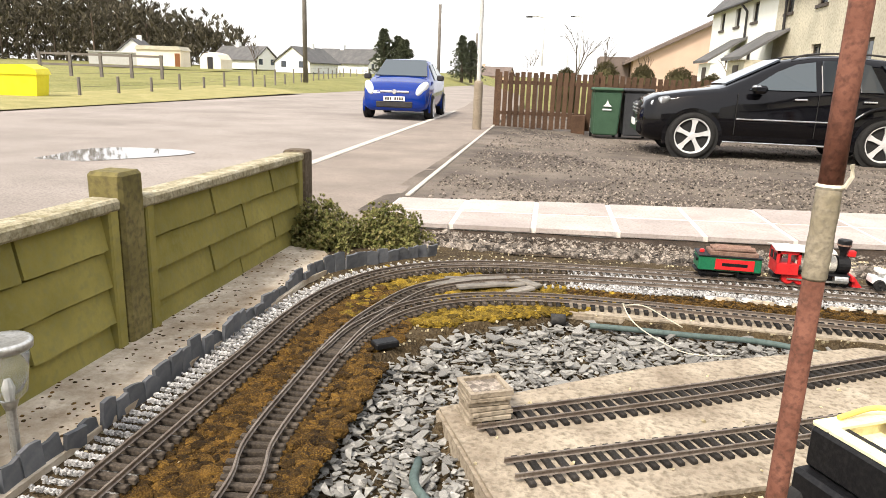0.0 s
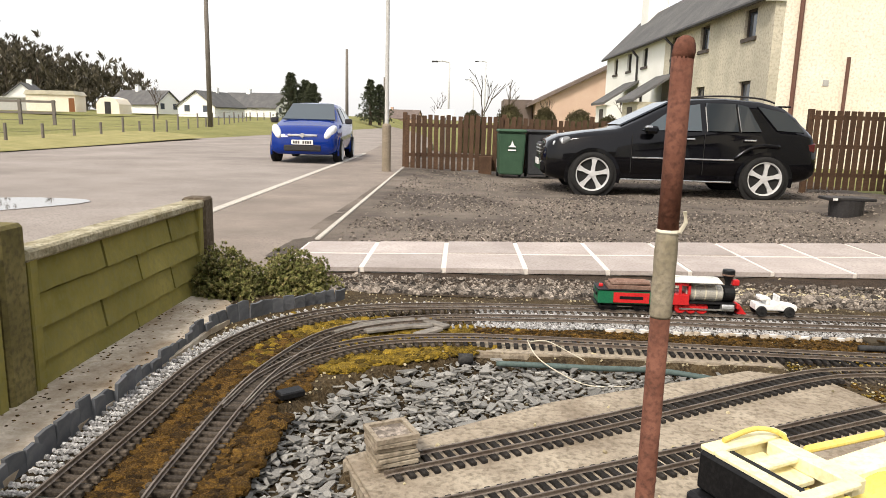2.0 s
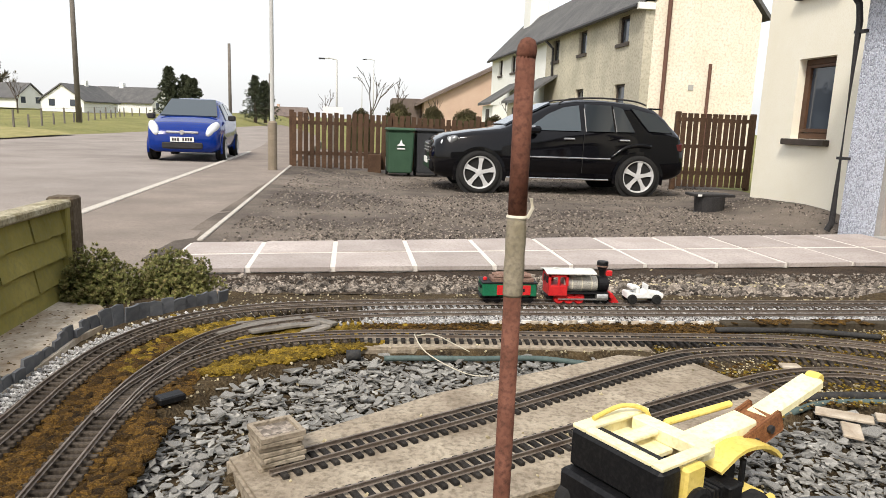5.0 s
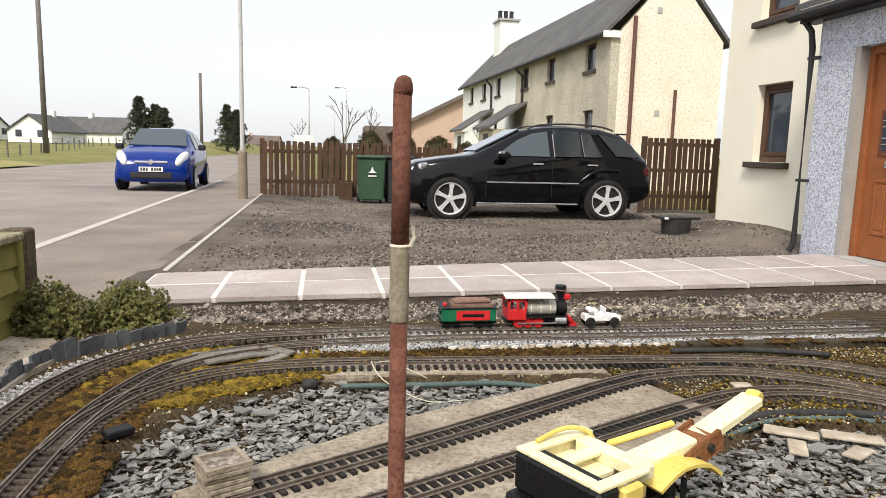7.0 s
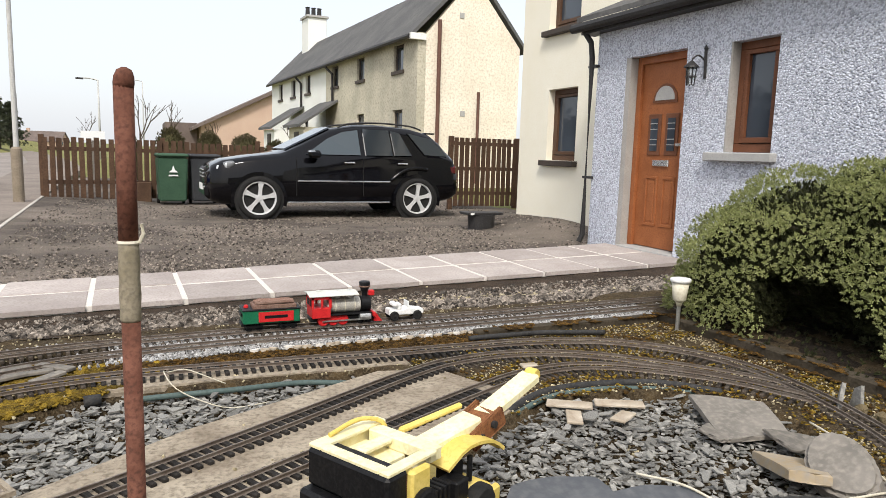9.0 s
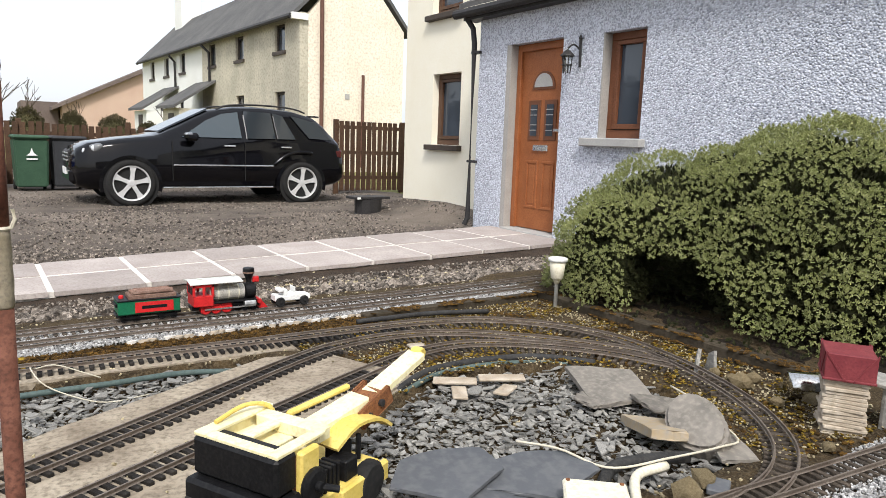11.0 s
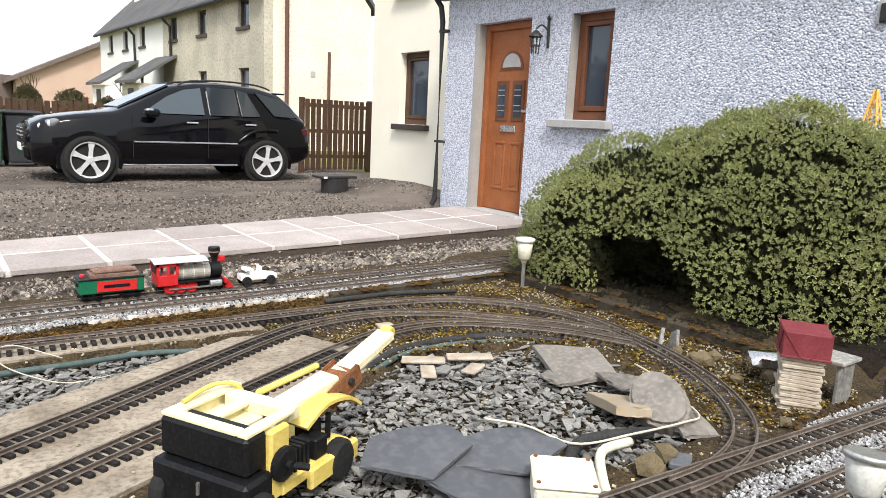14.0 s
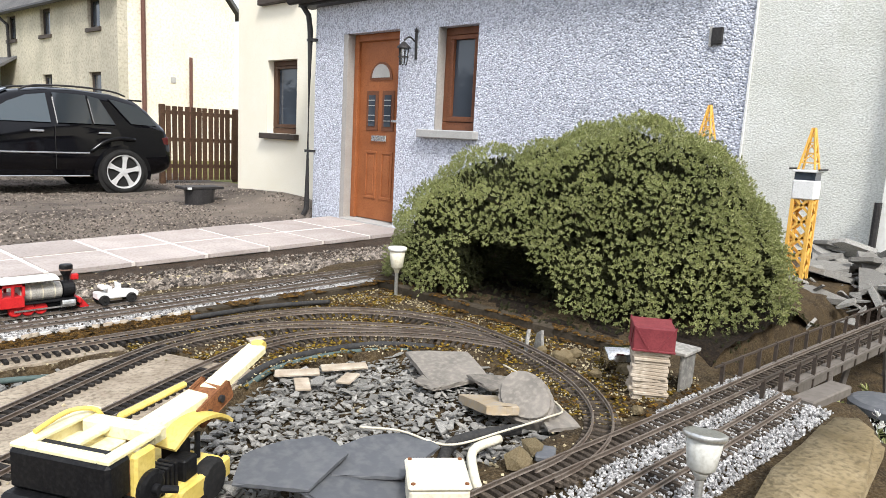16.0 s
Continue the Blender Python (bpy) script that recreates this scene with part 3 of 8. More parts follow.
strip = structure("concrete_strip", bm, M["concrete_lt"], "weathered pale concrete strip under the fence", "concrete strip")
bm = bmesh.new()
prism(bm, SLAB, 0.27, 0.363)
bmesh.ops.bevel(bm, geom=list(bm.edges), offset=0.006, segments=2, affect="EDGES")
structure("siding_slab", bm, M["concrete"], "weathered brown concrete slab carrying two sidings", "concrete slab")
bm = bmesh.new()
prism(bm, [(0.27, 2.215), (0.70, 2.215), (1.15, 2.185), (1.15, 2.36), (0.30, 2.36)], 0.28, 0.357)
bmesh.ops.bevel(bm, geom=list(bm.edges), offset=0.006, segments=2, affect="EDGES")
structure("low_wall", bm, M["concrete"], "low mossy concrete wall under the middle track", "low wall")
bm = bmesh.new()
prism(bm, [(1.48, 2.40), (1.9, 2.40), (2.29, 2.40), (2.29, 2.445), (1.48, 2.447)], 0.30, 0.377)
prism(bm, [(2.292, 1.15), (2.345, 1.15), (2.345, 2.445), (2.294, 2.445)], 0.30, 0.388)
bmesh.ops.bevel(bm, geom=list(bm.edges), offset=0.005, segments=1, affect="EDGES")
structure("bed_kerb", bm, M["mossy_kerb"], "low grey-brown concrete kerb at the bed's corner", "kerb")

# ---- tracks ----
BED = 0.361
TRACKS = [
    ("outer", [(-0.39, 0.7), (-0.39, 1.4), (-0.388, 1.7), (-0.39, 1.95), (-0.36, 2.18), (-0.28, 2.37), (-0.15, 2.50), (0.02, 2.575), (0.3, 2.62), (0.76, 2.645), (1.25, 2.64), (1.8, 2.65), (2.5, 2.67), (3.0, 2.69)], 0.008),
    ("inner", [(-0.17, 0.8), (-0.18, 1.2), (-0.212, 1.35), (-0.222, 1.55), (-0.222, 1.85), (-0.195, 2.05), (-0.135, 2.25), (-0.03, 2.375), (0.12, 2.455), (0.32, 2.50), (0.74, 2.53), (1.2, 2.525), (1.77, 2.535), (2.5, 2.555), (3.0, 2.58)], 0.004),
    ("middle", [(-0.221, 1.74), (-0.20, 1.93), (-0.11, 2.12), (0.05, 2.24), (0.3, 2.29), (0.7, 2.283), (1.04, 2.267), (1.4, 2.255), (1.6, 2.24), (1.84, 2.17), (2.02, 2.0), (2.10, 1.8), (2.09, 1.6), (2.04, 1.4), (1.95, 1.2), (1.83, 1.05), (1.7, 0.965), (1.55, 0.925), (1.4, 0.925)], 0.003),
    ("siding", [(0.13, 1.51), (0.61, 1.77), (1.08, 2.045), (1.28, 2.125), (1.5, 2.13), (1.7, 2.045), (1.86, 1.9), (2.0, 1.73), (2.07, 1.58)], 0.003),
    ("siding", [(0.21, 1.368), (0.65, 1.585), (1.22, 1.87), (1.45, 1.955), (1.63, 1.95), (1.8, 1.85), (1.95, 1.69), (2.045, 1.5)], 0.003),
    ("main", [(0.7, 0.98), (1.34, 0.94), (1.68, 0.91), (2.12, 0.873), (2.65, 0.835), (3.47, 0.76), (4.3, 0.67)], 0.006),
    ("branch", [(1.0, 0.80), (1.52, 0.782), (1.75, 0.768), (2.07, 0.752), (2.3, 0.745)], 0.004),
]
RAIL = [(-0.0032, 0), (0.0032, 0), (0.0009, 0.0016), (0.0009, 0.0058), (0.0019, 0.0068), (0.0019, 0.0088), (-0.0019, 0.0088), (-0.0019, 0.0068), (-0.0009, 0.0058), (-0.0009, 0.0016)]
old_sleeper_me = mesh_of(boxed(-0.043, 0.043, -0.0058, 0.0058, -0.004, 0.0058, bevel=0.0012), "sleeper", M["old_sleeper"])
sleeper_me = mesh_of(boxed(-0.043, 0.043, -0.0058, 0.0058, -0.004, 0.0062, bevel=0.0012), "sleeper", M["sleeper"])
LINES = {}
for kind, pts, lift in TRACKS:
    z = BED + lift
    line = smooth_line([(x, y, z) for x, y in pts], 0.0245)
    LINES.setdefault(kind, line)
    th = thing("railway_track", pose(0, 0, 0), {"outer": "narrow model track curving round mossy ballast", "inner": "model track with a turnout among moss", "middle": "model track on a low concrete wall, curving back", "siding": "straight black-sleepered model siding on concrete", "main": "model track on pale ballast leading to a bridge", "branch": "short model track beside the ballast edge"}[kind], "model railway track", "model tracks")
    for s in (-1, 1):
        bm = bmesh.new()
        fine = []
        for i, p in enumerate(line):
            d = (line[min(i + 1, len(line) - 1)] - line[max(i - 1, 0)]).normalized()
            fine.append(p + d.cross(Vector((0, 0, 1))) * s * 0.0235 + Vector((0, 0, 0.006)))
        sweep(bm, fine, RAIL)
        part("rail", bm, M["rail"], th)
    rnd = random.Random(len(line))
    for i in range(1, len(line) - 1):
        d = line[i + 1] - line[i - 1]
        piece("sleeper", sleeper_me if (kind == "siding" and line[i].x < 1.24) or (kind == "middle" and 0.25 < line[i].x < 1.55 and line[i].y > 2) else old_sleeper_me, th, Matrix.Translation(line[i] + Vector((0, 0, 0 if kind == "siding" and line[i].x < 1.24 else (-0.008 if line[i].x > 1.24 and line[i].y < 2.26 and kind in ("siding", "middle") else -0.0032) + rnd.uniform(-0.0016, 0.001)))) @ pose(0, 0, 0, 0, 0, math.degrees(math.atan2(d.y, d.x)) + 90 + rnd.uniform(-1, 1)))

# ---- path ----


def path_pt(u, v):
    """Along the path from the road (0) to the door (1), and across from its near edge (0) to its far edge (1)."""
    x0, x1 = -1.13 - 0.03 * v, 5.49
    y0, y1 = 5.22 + 1.06 * v, 5.50 + 1.42 * v
    return Vector((x0 + (x1 - x0) * u, y0 + (y1 - y0) * u, -0.085 + 0.085 * u))


path = thing("garden_path", pose(0, 0, 0), "pale pinkish concrete slab path with white joints", "path", kind="structure")
bm = bmesh.new()
N = 11
lo = []
for k in range(N * 2 + 1):
    u = k / (N * 2)
    a, b = path_pt(u, 0.02), path_pt(u, 0.98)
    lo.append([bm.verts.new(a + Vector((0, 0, -0.12))), bm.verts.new(a + Vector((0, 0, -0.002))), bm.verts.new(b + Vector((0, 0, -0.002))), bm.verts.new(b + Vector((0, 0, -0.12)))])
for a, b in zip(lo, lo[1:]):
    for i in range(3):
        bm.faces.new((a[i], b[i], b[i + 1], a[i + 1]))
bm.faces.new(lo[0])
bm.faces.new(lo[-1][::-1])
part("path_mortar", bm, M["mortar"], path, "pale mortar bed showing in the joints")
for k in range(N):
    for r in range(2):
        bm = bmesh.new()
        g = 0.0030
        q = [path_pt((k + a) / N + (g if a == 0 else -g), (r + b) / 2 + ((0.021 if b == 0 else -0.021) if (r + b) == 1 else 0)) for a, b in ((0, 0), (1, 0), (1, 1), (0, 1))]
        top = [bm.verts.new(p + Vector((0, 0, 0.002 * ((k * 7 + r * 3) % 3)))) for p in q]
        bot = [bm.verts.new(p + Vector((0, 0, -0.03))) for p in q]
        bm.faces.new(top)
        for i in range(4):
            bm.faces.new((bot[i], bot[(i + 1) % 4], top[(i + 1) % 4], top[i]))
        part("slab", bm, M["slab"], path)

# ---- houses ----


def wall_along_y(bm, x0, x1, y0, y1, z0, z1, openings):
    """A wall with holes (ya, yb, za, zb) right through it."""
    ys = sorted({y0, y1, *(v for o in openings for v in o[:2])})
    zs = sorted({z0, z1, *(v for o in openings for v in o[2:])})
    for a, b in zip(ys, ys[1:]):
        for c, d in zip(zs, zs[1:]):
            if not any(o[0] <= (a + b) / 2 <= o[1] and o[2] <= (c + d) / 2 <= o[3] for o in openings):
                box(bm, x0, x1, a, b, c, d)
    bmesh.ops.remove_doubles(bm, verts=bm.verts, dist=1e-5)


def window_x(x, ya, yb, za, zb, parent, frame_m, sillmat, sill_out=0.09, sash=True, sill_left=0.09):
    """A window set in a wall that faces -x; x is the face of its frame."""
    win = part("window", boxed(x + 0.03, x + 0.05, ya + 0.04, yb - 0.04, za + 0.04, zb - 0.04), M["pane"], parent, "dark reflecting glass")
    for n, a in (("frame", (ya, yb, zb - 0.075, zb)), ("frame", (ya, yb, za, za + 0.085)), ("frame", (ya, ya + 0.075, za + 0.085, zb - 0.075)), ("frame", (yb - 0.075, yb, za + 0.085, zb - 0.075))):
        part(n, boxed(x, x + 0.06, *a, bevel=0.006), frame_m, win)
    if sash:
        for a in ((ya + 0.08, yb - 0.08, zb - 0.12, zb - 0.08), (ya + 0.08, yb - 0.08, za + 0.09, za + 0.14), (ya + 0.08, ya + 0.12, za + 0.14, zb - 0.12), (yb - 0.12, yb - 0.08, za + 0.14, zb - 0.12)):
            part("sash", boxed(x - 0.012, x + 0.03, *a, bevel=0.004), frame_m, win)
    part("sill", boxed(x - 0.12 - sill_out + 0.05, x + 0.03, ya - 0.07, yb + sill_left, za - 0.085, za - 0.003, bevel=0.008), sillmat, win)
    return win


house = thing("house", pose(0, 0, 0), "cream rendered house with a blue-grey pebbledash porch", "house")
OP = [(5.83, 6.78, 0.0, 2.13), (4.72, 5.26, 1.09, 2.11)]
bm = bmesh.new()
wall_along_y(bm, 5.5, 5.74, 2.14, 7.32, -0.3, 2.5, OP)
porch_wall = part("porch_wall", bm, M["pebble"], house, "blue-grey pebbledash wall")
part("porch_side", boxed(5.74, 6.22, 7.08, 7.32, -0.3, 2.5), M["pebble"], house)
for n, a in (("reveal", (5.502, 5.62, 6.702, 6.782, 0.0, 2.128)), ("reveal", (5.502, 5.62, 5.242, 5.275, 1.09, 2.11))):
    part(n, boxed(*a), M["reveal"], house, "smooth grey render reveal")
part("door_step", boxed(5.44, 5.74, 5.832, 6.70, -0.1, 0.02, bevel=0.006), M["sill"], house)
# front door
door = part("front_door", boxed(5.64, 5.685, 5.88, 6.63, 0.03, 2.05), M["door_wood"], house, "brown wood-grain panelled front door, closed")
for a in ((5.60, 5.70, 6.63, 6.70, 0.02, 2.13), (5.60, 5.70, 5.83, 5.88, 0.02, 2.13), (5.60, 5.70, 5.88, 6.63, 2.05, 2.13)):
    part("door_frame", boxed(*a, bevel=0.006), M["door_wood"], door)


def panel(parent, ya, yb, za, zb):
    x = 5.64
    bm = bmesh.new()
    for a in ((ya, yb, zb - 0.03, zb), (ya, yb, za, za + 0.03), (ya, ya + 0.03, za + 0.03, zb - 0.03), (yb - 0.03, yb, za + 0.03, zb - 0.03)):
        box(bm, x - 0.012, x + 0.005, *a, bevel=0.004)
    box(bm, x - 0.006, x + 0.005, ya + 0.05, yb - 0.05, za + 0.05, zb - 0.05, bevel=0.004)
    part("panel_moulding", bm, M["door_wood"], parent)


for ya, yb in ((6.02, 6.22), (6.29, 6.49)):
    panel(door, ya, yb, 0.27, 0.82)
    g = part("door_light", boxed(5.628, 5.642, ya, yb, 1.05, 1.50, bevel=0.004), M["frame_brown"], door, "narrow leaded glass light")
    part("pane", boxed(5.622, 5.63, ya + 0.045, yb - 0.045, 1.10, 1.45), M["pane"], g)
    for z in (1.16, 1.22, 1.33, 1.39):
        part("leading", boxed(5.617, 5.623, ya + 0.045, yb - 0.045, z, z + 0.009), M["silver"], g)
bm = bmesh.new()
prism(bm, [(6.255 + 0.19 * math.cos(a), 1.62 + 0.2 * math.sin(a)) for a in span(0, math.pi, 14)], -0.012, 0.004, Matrix.Translation((5.64, 0, 0)) @ Matrix(((0, 0, 1, 0), (1, 0, 0, 0), (0, 1, 0, 0), (0, 0, 0, 1))))
fan = part("fanlight", bm, M["frame_brown"], door, "half-round leaded fanlight")
bm = bmesh.new()
prism(bm, [(6.255 + 0.15 * math.cos(a), 1.645 + 0.15 * math.sin(a)) for a in span(0, math.pi, 14)], -0.018, 0.0, Matrix.Translation((5.64, 0, 0)) @ Matrix(((0, 0, 1, 0), (1, 0, 0, 0), (0, 1, 0, 0), (0, 0, 0, 1))))
part("pane", bm, M["sill"], fan)
part("letterbox", boxed(5.618, 5.642, 6.13, 6.38, 0.93, 1.0, bevel=0.006), M["chrome"], door, "bright metal letterbox")
part("door_handle", boxed(5.59, 5.642, 5.90, 6.02, 1.15, 1.18, bevel=0.006), M["chrome"], door, "white lever handle")
window_x(5.60, 4.72, 5.242, 1.09, 2.11, house, M["frame_brown"], M["sill"], 0.11, True, 0.20)
# porch eaves
part("fascia", boxed(5.36, 5.40, 2.15, 7.5, 2.47, 2.60), M["gutter"], house, "dark fascia board")
part("soffit", boxed(5.40, 5.56, 2.15, 7.5, 2.47, 2.50), M["gutter"], house)
part("gutter", tube([Vector((5.32, y, 2.55)) for y in span(2.15, 7.62, 8)], 0.055, 10), M["gutter"], house, "black rain gutter")
bm = bmesh.new()
side_prism(bm, [(5.30, 2.605), (6.215, 3.00), (6.215, 3.06), (5.30, 2.665)], 2.15, 7.52)
part("porch_roof", bm, M["roof"], house, "low grey lean-to roof")
part("downpipe", tube([Vector((5.36, 7.45, 2.52)), Vector((5.44, 7.40, 2.38)), Vector((5.455, 7.38, 2.2)), Vector((5.455, 7.38, 0.05)), Vector((5.42, 7.40, -0.04))], 0.034, 10), M["gutter"], house, "black downpipe")
for z in (0.75, 2.08):
    part("pipe_bracket", boxed(5.44, 5.52, 7.28, 7.43, z, z + 0.03), M["gutter"], house)
# main walls
W = [(8.75, 9.52, 0.95, 2.02), (8.78, 9.6, 2.90, 4.1)]
bm = bmesh.new()
wall_along_y(bm, 6.22, 6.50, 2.16, 10.36, -0.4, 5.2, W)
part("main_wall", bm, M["cream_wall"], house, "cream painted render wall")
for o in W:
    window_x(6.33, *o, house, M["frame_mid"], M["frame_dark"], 0.13)
part("gable_wall", boxed(6.50, 13, 10.08, 10.36, -0.4, 5.2), M["cream_wall"], house)
part("rear_wall", boxed(5.504, 6.2, 1.20, 2.138, -0.3, 5.2), M["pebble_white"], house, "pale weathered pebbledash wall with algae streaks")
part("wall_bead", boxed(5.49, 5.512, 2.132, 2.144, -0.2, 2.46), M["white"], house)
part("end_wall", boxed(5.43, 6.2, -4, 1.20, -0.3, 5.2), M["white_wall"], house, "bright white wall")
bm = bmesh.new()
side_prism(bm, [(5.95, 5.1), (10, 8.0), (14, 5.1), (14, 5.2), (10, 8.15), (5.95, 5.22)], -4.2, 10.6)
part("main_roof", bm, M["roof"], house, "grey slate pitched roof")
part("drain_stub", tube([Vector((5.41, 1.215, 0.75)), Vector((5.41, 1.215, 0.3))], 0.022), M["gutter"], house)
v = part("wall_vent", boxed(5.475, 5.502, 2.36, 2.44, 1.79, 1.91, bevel=0.004), M["gutter"], house, "small dark wall vent")
part("vent_frame", boxed(5.485, 5.505, 2.44, 2.46, 1.78, 1.92), M["sill"], v)
lamp = thing("wall_lantern", pose(5.5, 5.56, 1.92), "black carriage lantern on a wall bracket", "wall lamp")
part("bracket", tube([Vector((-0.01, 0, -0.12)), Vector((-0.02, 0, 0.16))], 0.014), M["gutter"], lamp)
part("arm", tube(smooth_line([(-0.02, 0, 0.05), (-0.08, 0.03, 0.10), (-0.14, 0.05, 0.06)], 0.02), 0.009), M["gutter"], lamp)
part("finial", lathed([(0.004, 0.14), (0.022, 0.165), (0.004, 0.2)], 8, Matrix.Translation((-0.02, 0, 0))), M["gutter"], lamp)
part("cap", lathed([(0.075, 0.0), (0.07, 0.015), (0.02, 0.06), (0.006, 0.07)], 10, Matrix.Translation((-0.14, 0.05, -0.02))), M["gutter"], lamp)
part("pane", lathed([(0.035, -0.16), (0.05, 0.0)], 6, Matrix.Translation((-0.14, 0.05, -0.02))), M["lampglass"], lamp)
for k in range(6):
    a = k * math.pi / 3
    part("lantern_bar", tube([Vector((-0.14 + 0.05 * math.cos(a), 0.05 + 0.05 * math.sin(a), -0.02)), Vector((-0.14 + 0.036 * math.cos(a), 0.05 + 0.036 * math.sin(a), -0.19))], 0.006, 5), M["gutter"], lamp)
part("lantern_ring", lathed([(0.056, -0.09), (0.056, -0.08)], 10, Matrix.Translation((-0.14, 0.05, -0.02))), M["gutter"], lamp)

# neighbouring terrace
R = Matrix.Translation((8.95, 22.0, -0.2)) @ pose(0, 0, 0, 0, 0, 2.3)
terr = thing("terraced_house", R, "long two-storey cream terrace with grey slate roof", "house")
ups = [(1.2, 2.1), (5.2, 6.1), (8.6, 9.5), (13.2, 14.1), (16.2, 17.1), (19.2, 20.1)]
ops = [(a, b, 4.05, 4.95) for a, b in ups] + [(1.2, 2.1, 1.5, 2.7), (5.2, 6.1, 1.5, 2.7), (13.6, 14.5, 1.5, 2.7), (17.6, 18.5, 1.5, 2.7)]
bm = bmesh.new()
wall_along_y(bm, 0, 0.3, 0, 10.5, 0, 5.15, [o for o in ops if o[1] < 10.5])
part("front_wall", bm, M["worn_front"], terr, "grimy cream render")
bm = bmesh.new()
wall_along_y(bm, 0, 0.3, 10.5, 22, 0, 5.15, [o for o in ops if o[0] > 10.5])
part("front_wall", bm, M["white_wall"], terr, "white painted render")
for o in ops:
    w = part("window", boxed(0.14, 0.16, o[0], o[1], o[2], o[3]), M["pane"], terr)
    part("sill", boxed(-0.06, 0.14, o[0] - 0.1, o[1] + 0.1, o[2] - 0.12, o[2]), M["frame_dark"], w)
    for a in ((o[0], o[0] + 0.09, o[2], o[3]), (o[1] - 0.09, o[1], o[2], o[3]), (o[0], o[1], o[3] - 0.09, o[3])):
        part("frame", boxed(0.1, 0.17, *a), M["frame_dark"], w)
bm = bmesh.new()
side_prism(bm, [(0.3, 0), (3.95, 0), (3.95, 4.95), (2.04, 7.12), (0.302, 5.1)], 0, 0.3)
# gable's paler render holds some of its sunlight; the front's grime is its own
part("gable", bm, M["worn_wall"], terr, "worn cream gable wall, colour lightened for the sun on it")
bm = bmesh.new()
side_prism(bm, [(-0.28, 4.95), (2.04, 7.28), (4.22, 4.80), (4.22, 4.95), (2.04, 7.46), (-0.28, 5.1)], -0.08, 22.2)
part("roof", bm, M["roof"], terr, "grey slate roof")
part("gutter", tube([Vector((-0.3, y, 5.0)) for y in span(0, 22, 6)], 0.07), M["gutter"], terr)
ch = part("chimney", boxed(1.5, 2.6, 19.2, 20.6, 6.8, 8.85, bevel=0.02), M["white_wall"], terr, "white rendered chimney stack")
part("chimney_cap", boxed(1.4, 2.7, 19.1, 20.7, 8.85, 8.97), M["sill"], ch)
for k in range(3):
    part("chimney_pot", lathed([(0.14, 0), (0.12, 0.5), (0.15, 0.55)], 10, Matrix.Translation((1.65 + 0.35 * k, 19.9, 8.95))), M["gutter"], ch)
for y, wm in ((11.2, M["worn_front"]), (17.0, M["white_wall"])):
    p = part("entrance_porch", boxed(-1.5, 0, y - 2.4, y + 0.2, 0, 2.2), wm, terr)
    bm = bmesh.new()
    side_prism(bm, [(-1.75, 2.2), (0.0, 3.35), (0.0, 3.45), (-1.75, 2.32)], y - 2.6, y + 0.4)
    part("porch_roof", bm, M["roof"], p)
    part("porch_door", boxed(-1.53, -1.5, y - 1.6, y - 0.8, 0, 2.0), M["frame_dark"], p)
part("downpipe", tube([Vector((0.74, -0.1, 5.6)), Vector((0.74, -0.1, 3.6)), Vector((0.74, -0.1, 0.2))], 0.07), M["pipe_brown"], terr, "brown soil pipe")
part("downpipe", tube([Vector((2.29, -0.1, 3.35)), Vector((2.29, -0.1, 0.2))], 0.055), M["pipe_brown"], terr)
part("downpipe", tube([Vector((-0.32, 9.6, 4.95)), Vector((-0.1, 9.2, 4.6)), Vector((-0.08, 9.2, 3.4))], 0.06), M["gutter"], terr)
part("downpipe", tube([Vector((-0.32, 15.0, 4.95)), Vector((-0.1, 14.7, 4.6)), Vector((-0.08, 14.7, 3.4))], 0.06), M["gutter"], terr)
part("wall_vent", boxed(1.65, 1.82, -0.02, 0.02, 2.5, 2.68), M["sill"], terr)
part("wall_vent", boxed(1.52, 1.69, -0.02, 0.02, 5.75, 5.93), M["sill"], terr)
part("verge_board", boxed(-0.3, 0.25, -0.12, 0.02, 4.9, 5.1), M["white_wall"], terr)

# bungalow beyond
bung = thing("bungalow", pose(7.5, 58, 0), "low pink rendered bungalow with brown tiled roof", "house")
bm = bmesh.new()
side_prism(bm, [(-2.5, 0), (9, 0), (9, 3.6), (5.2, 6.4), (-2.5, 2.6)], 0, 9)
part("wall", bm, M["pink_wall"], bung)
bm = bmesh.new()
side_prism(bm, [(-3.2, 2.25), (5.2, 6.45), (9.6, 3.2), (9.6, 3.45), (5.2, 6.75), (-3.2, 2.5)], -0.5, 9.5)
part("roof", bm, M["roof_brown"], bung)
part("roof_extension", boxed(-5, -2.6, 2, 9, 0.2, 2.9), M["roof_brown"], bung)

# unseen block behind the lens, added to close the place and darken reflections
rear = thing("rear_light_block", pose(0, -7.5, 0), "plain unseen block behind the garden, added to darken reflections", "house")
part("wall", boxed(-6, 9, -0.3, 0, -0.3, 3.6), M["worn_front"], rear)
part("roof", boxed(-6.3, 9.3, -5, 0.3, 3.6, 3.8), M["roof"], rear)

# ---- boundary fence ----
fence = thing("boundary_fence", pose(-0.72, 0, 0.34), "algae-green concrete panel fence with square posts", "fence")


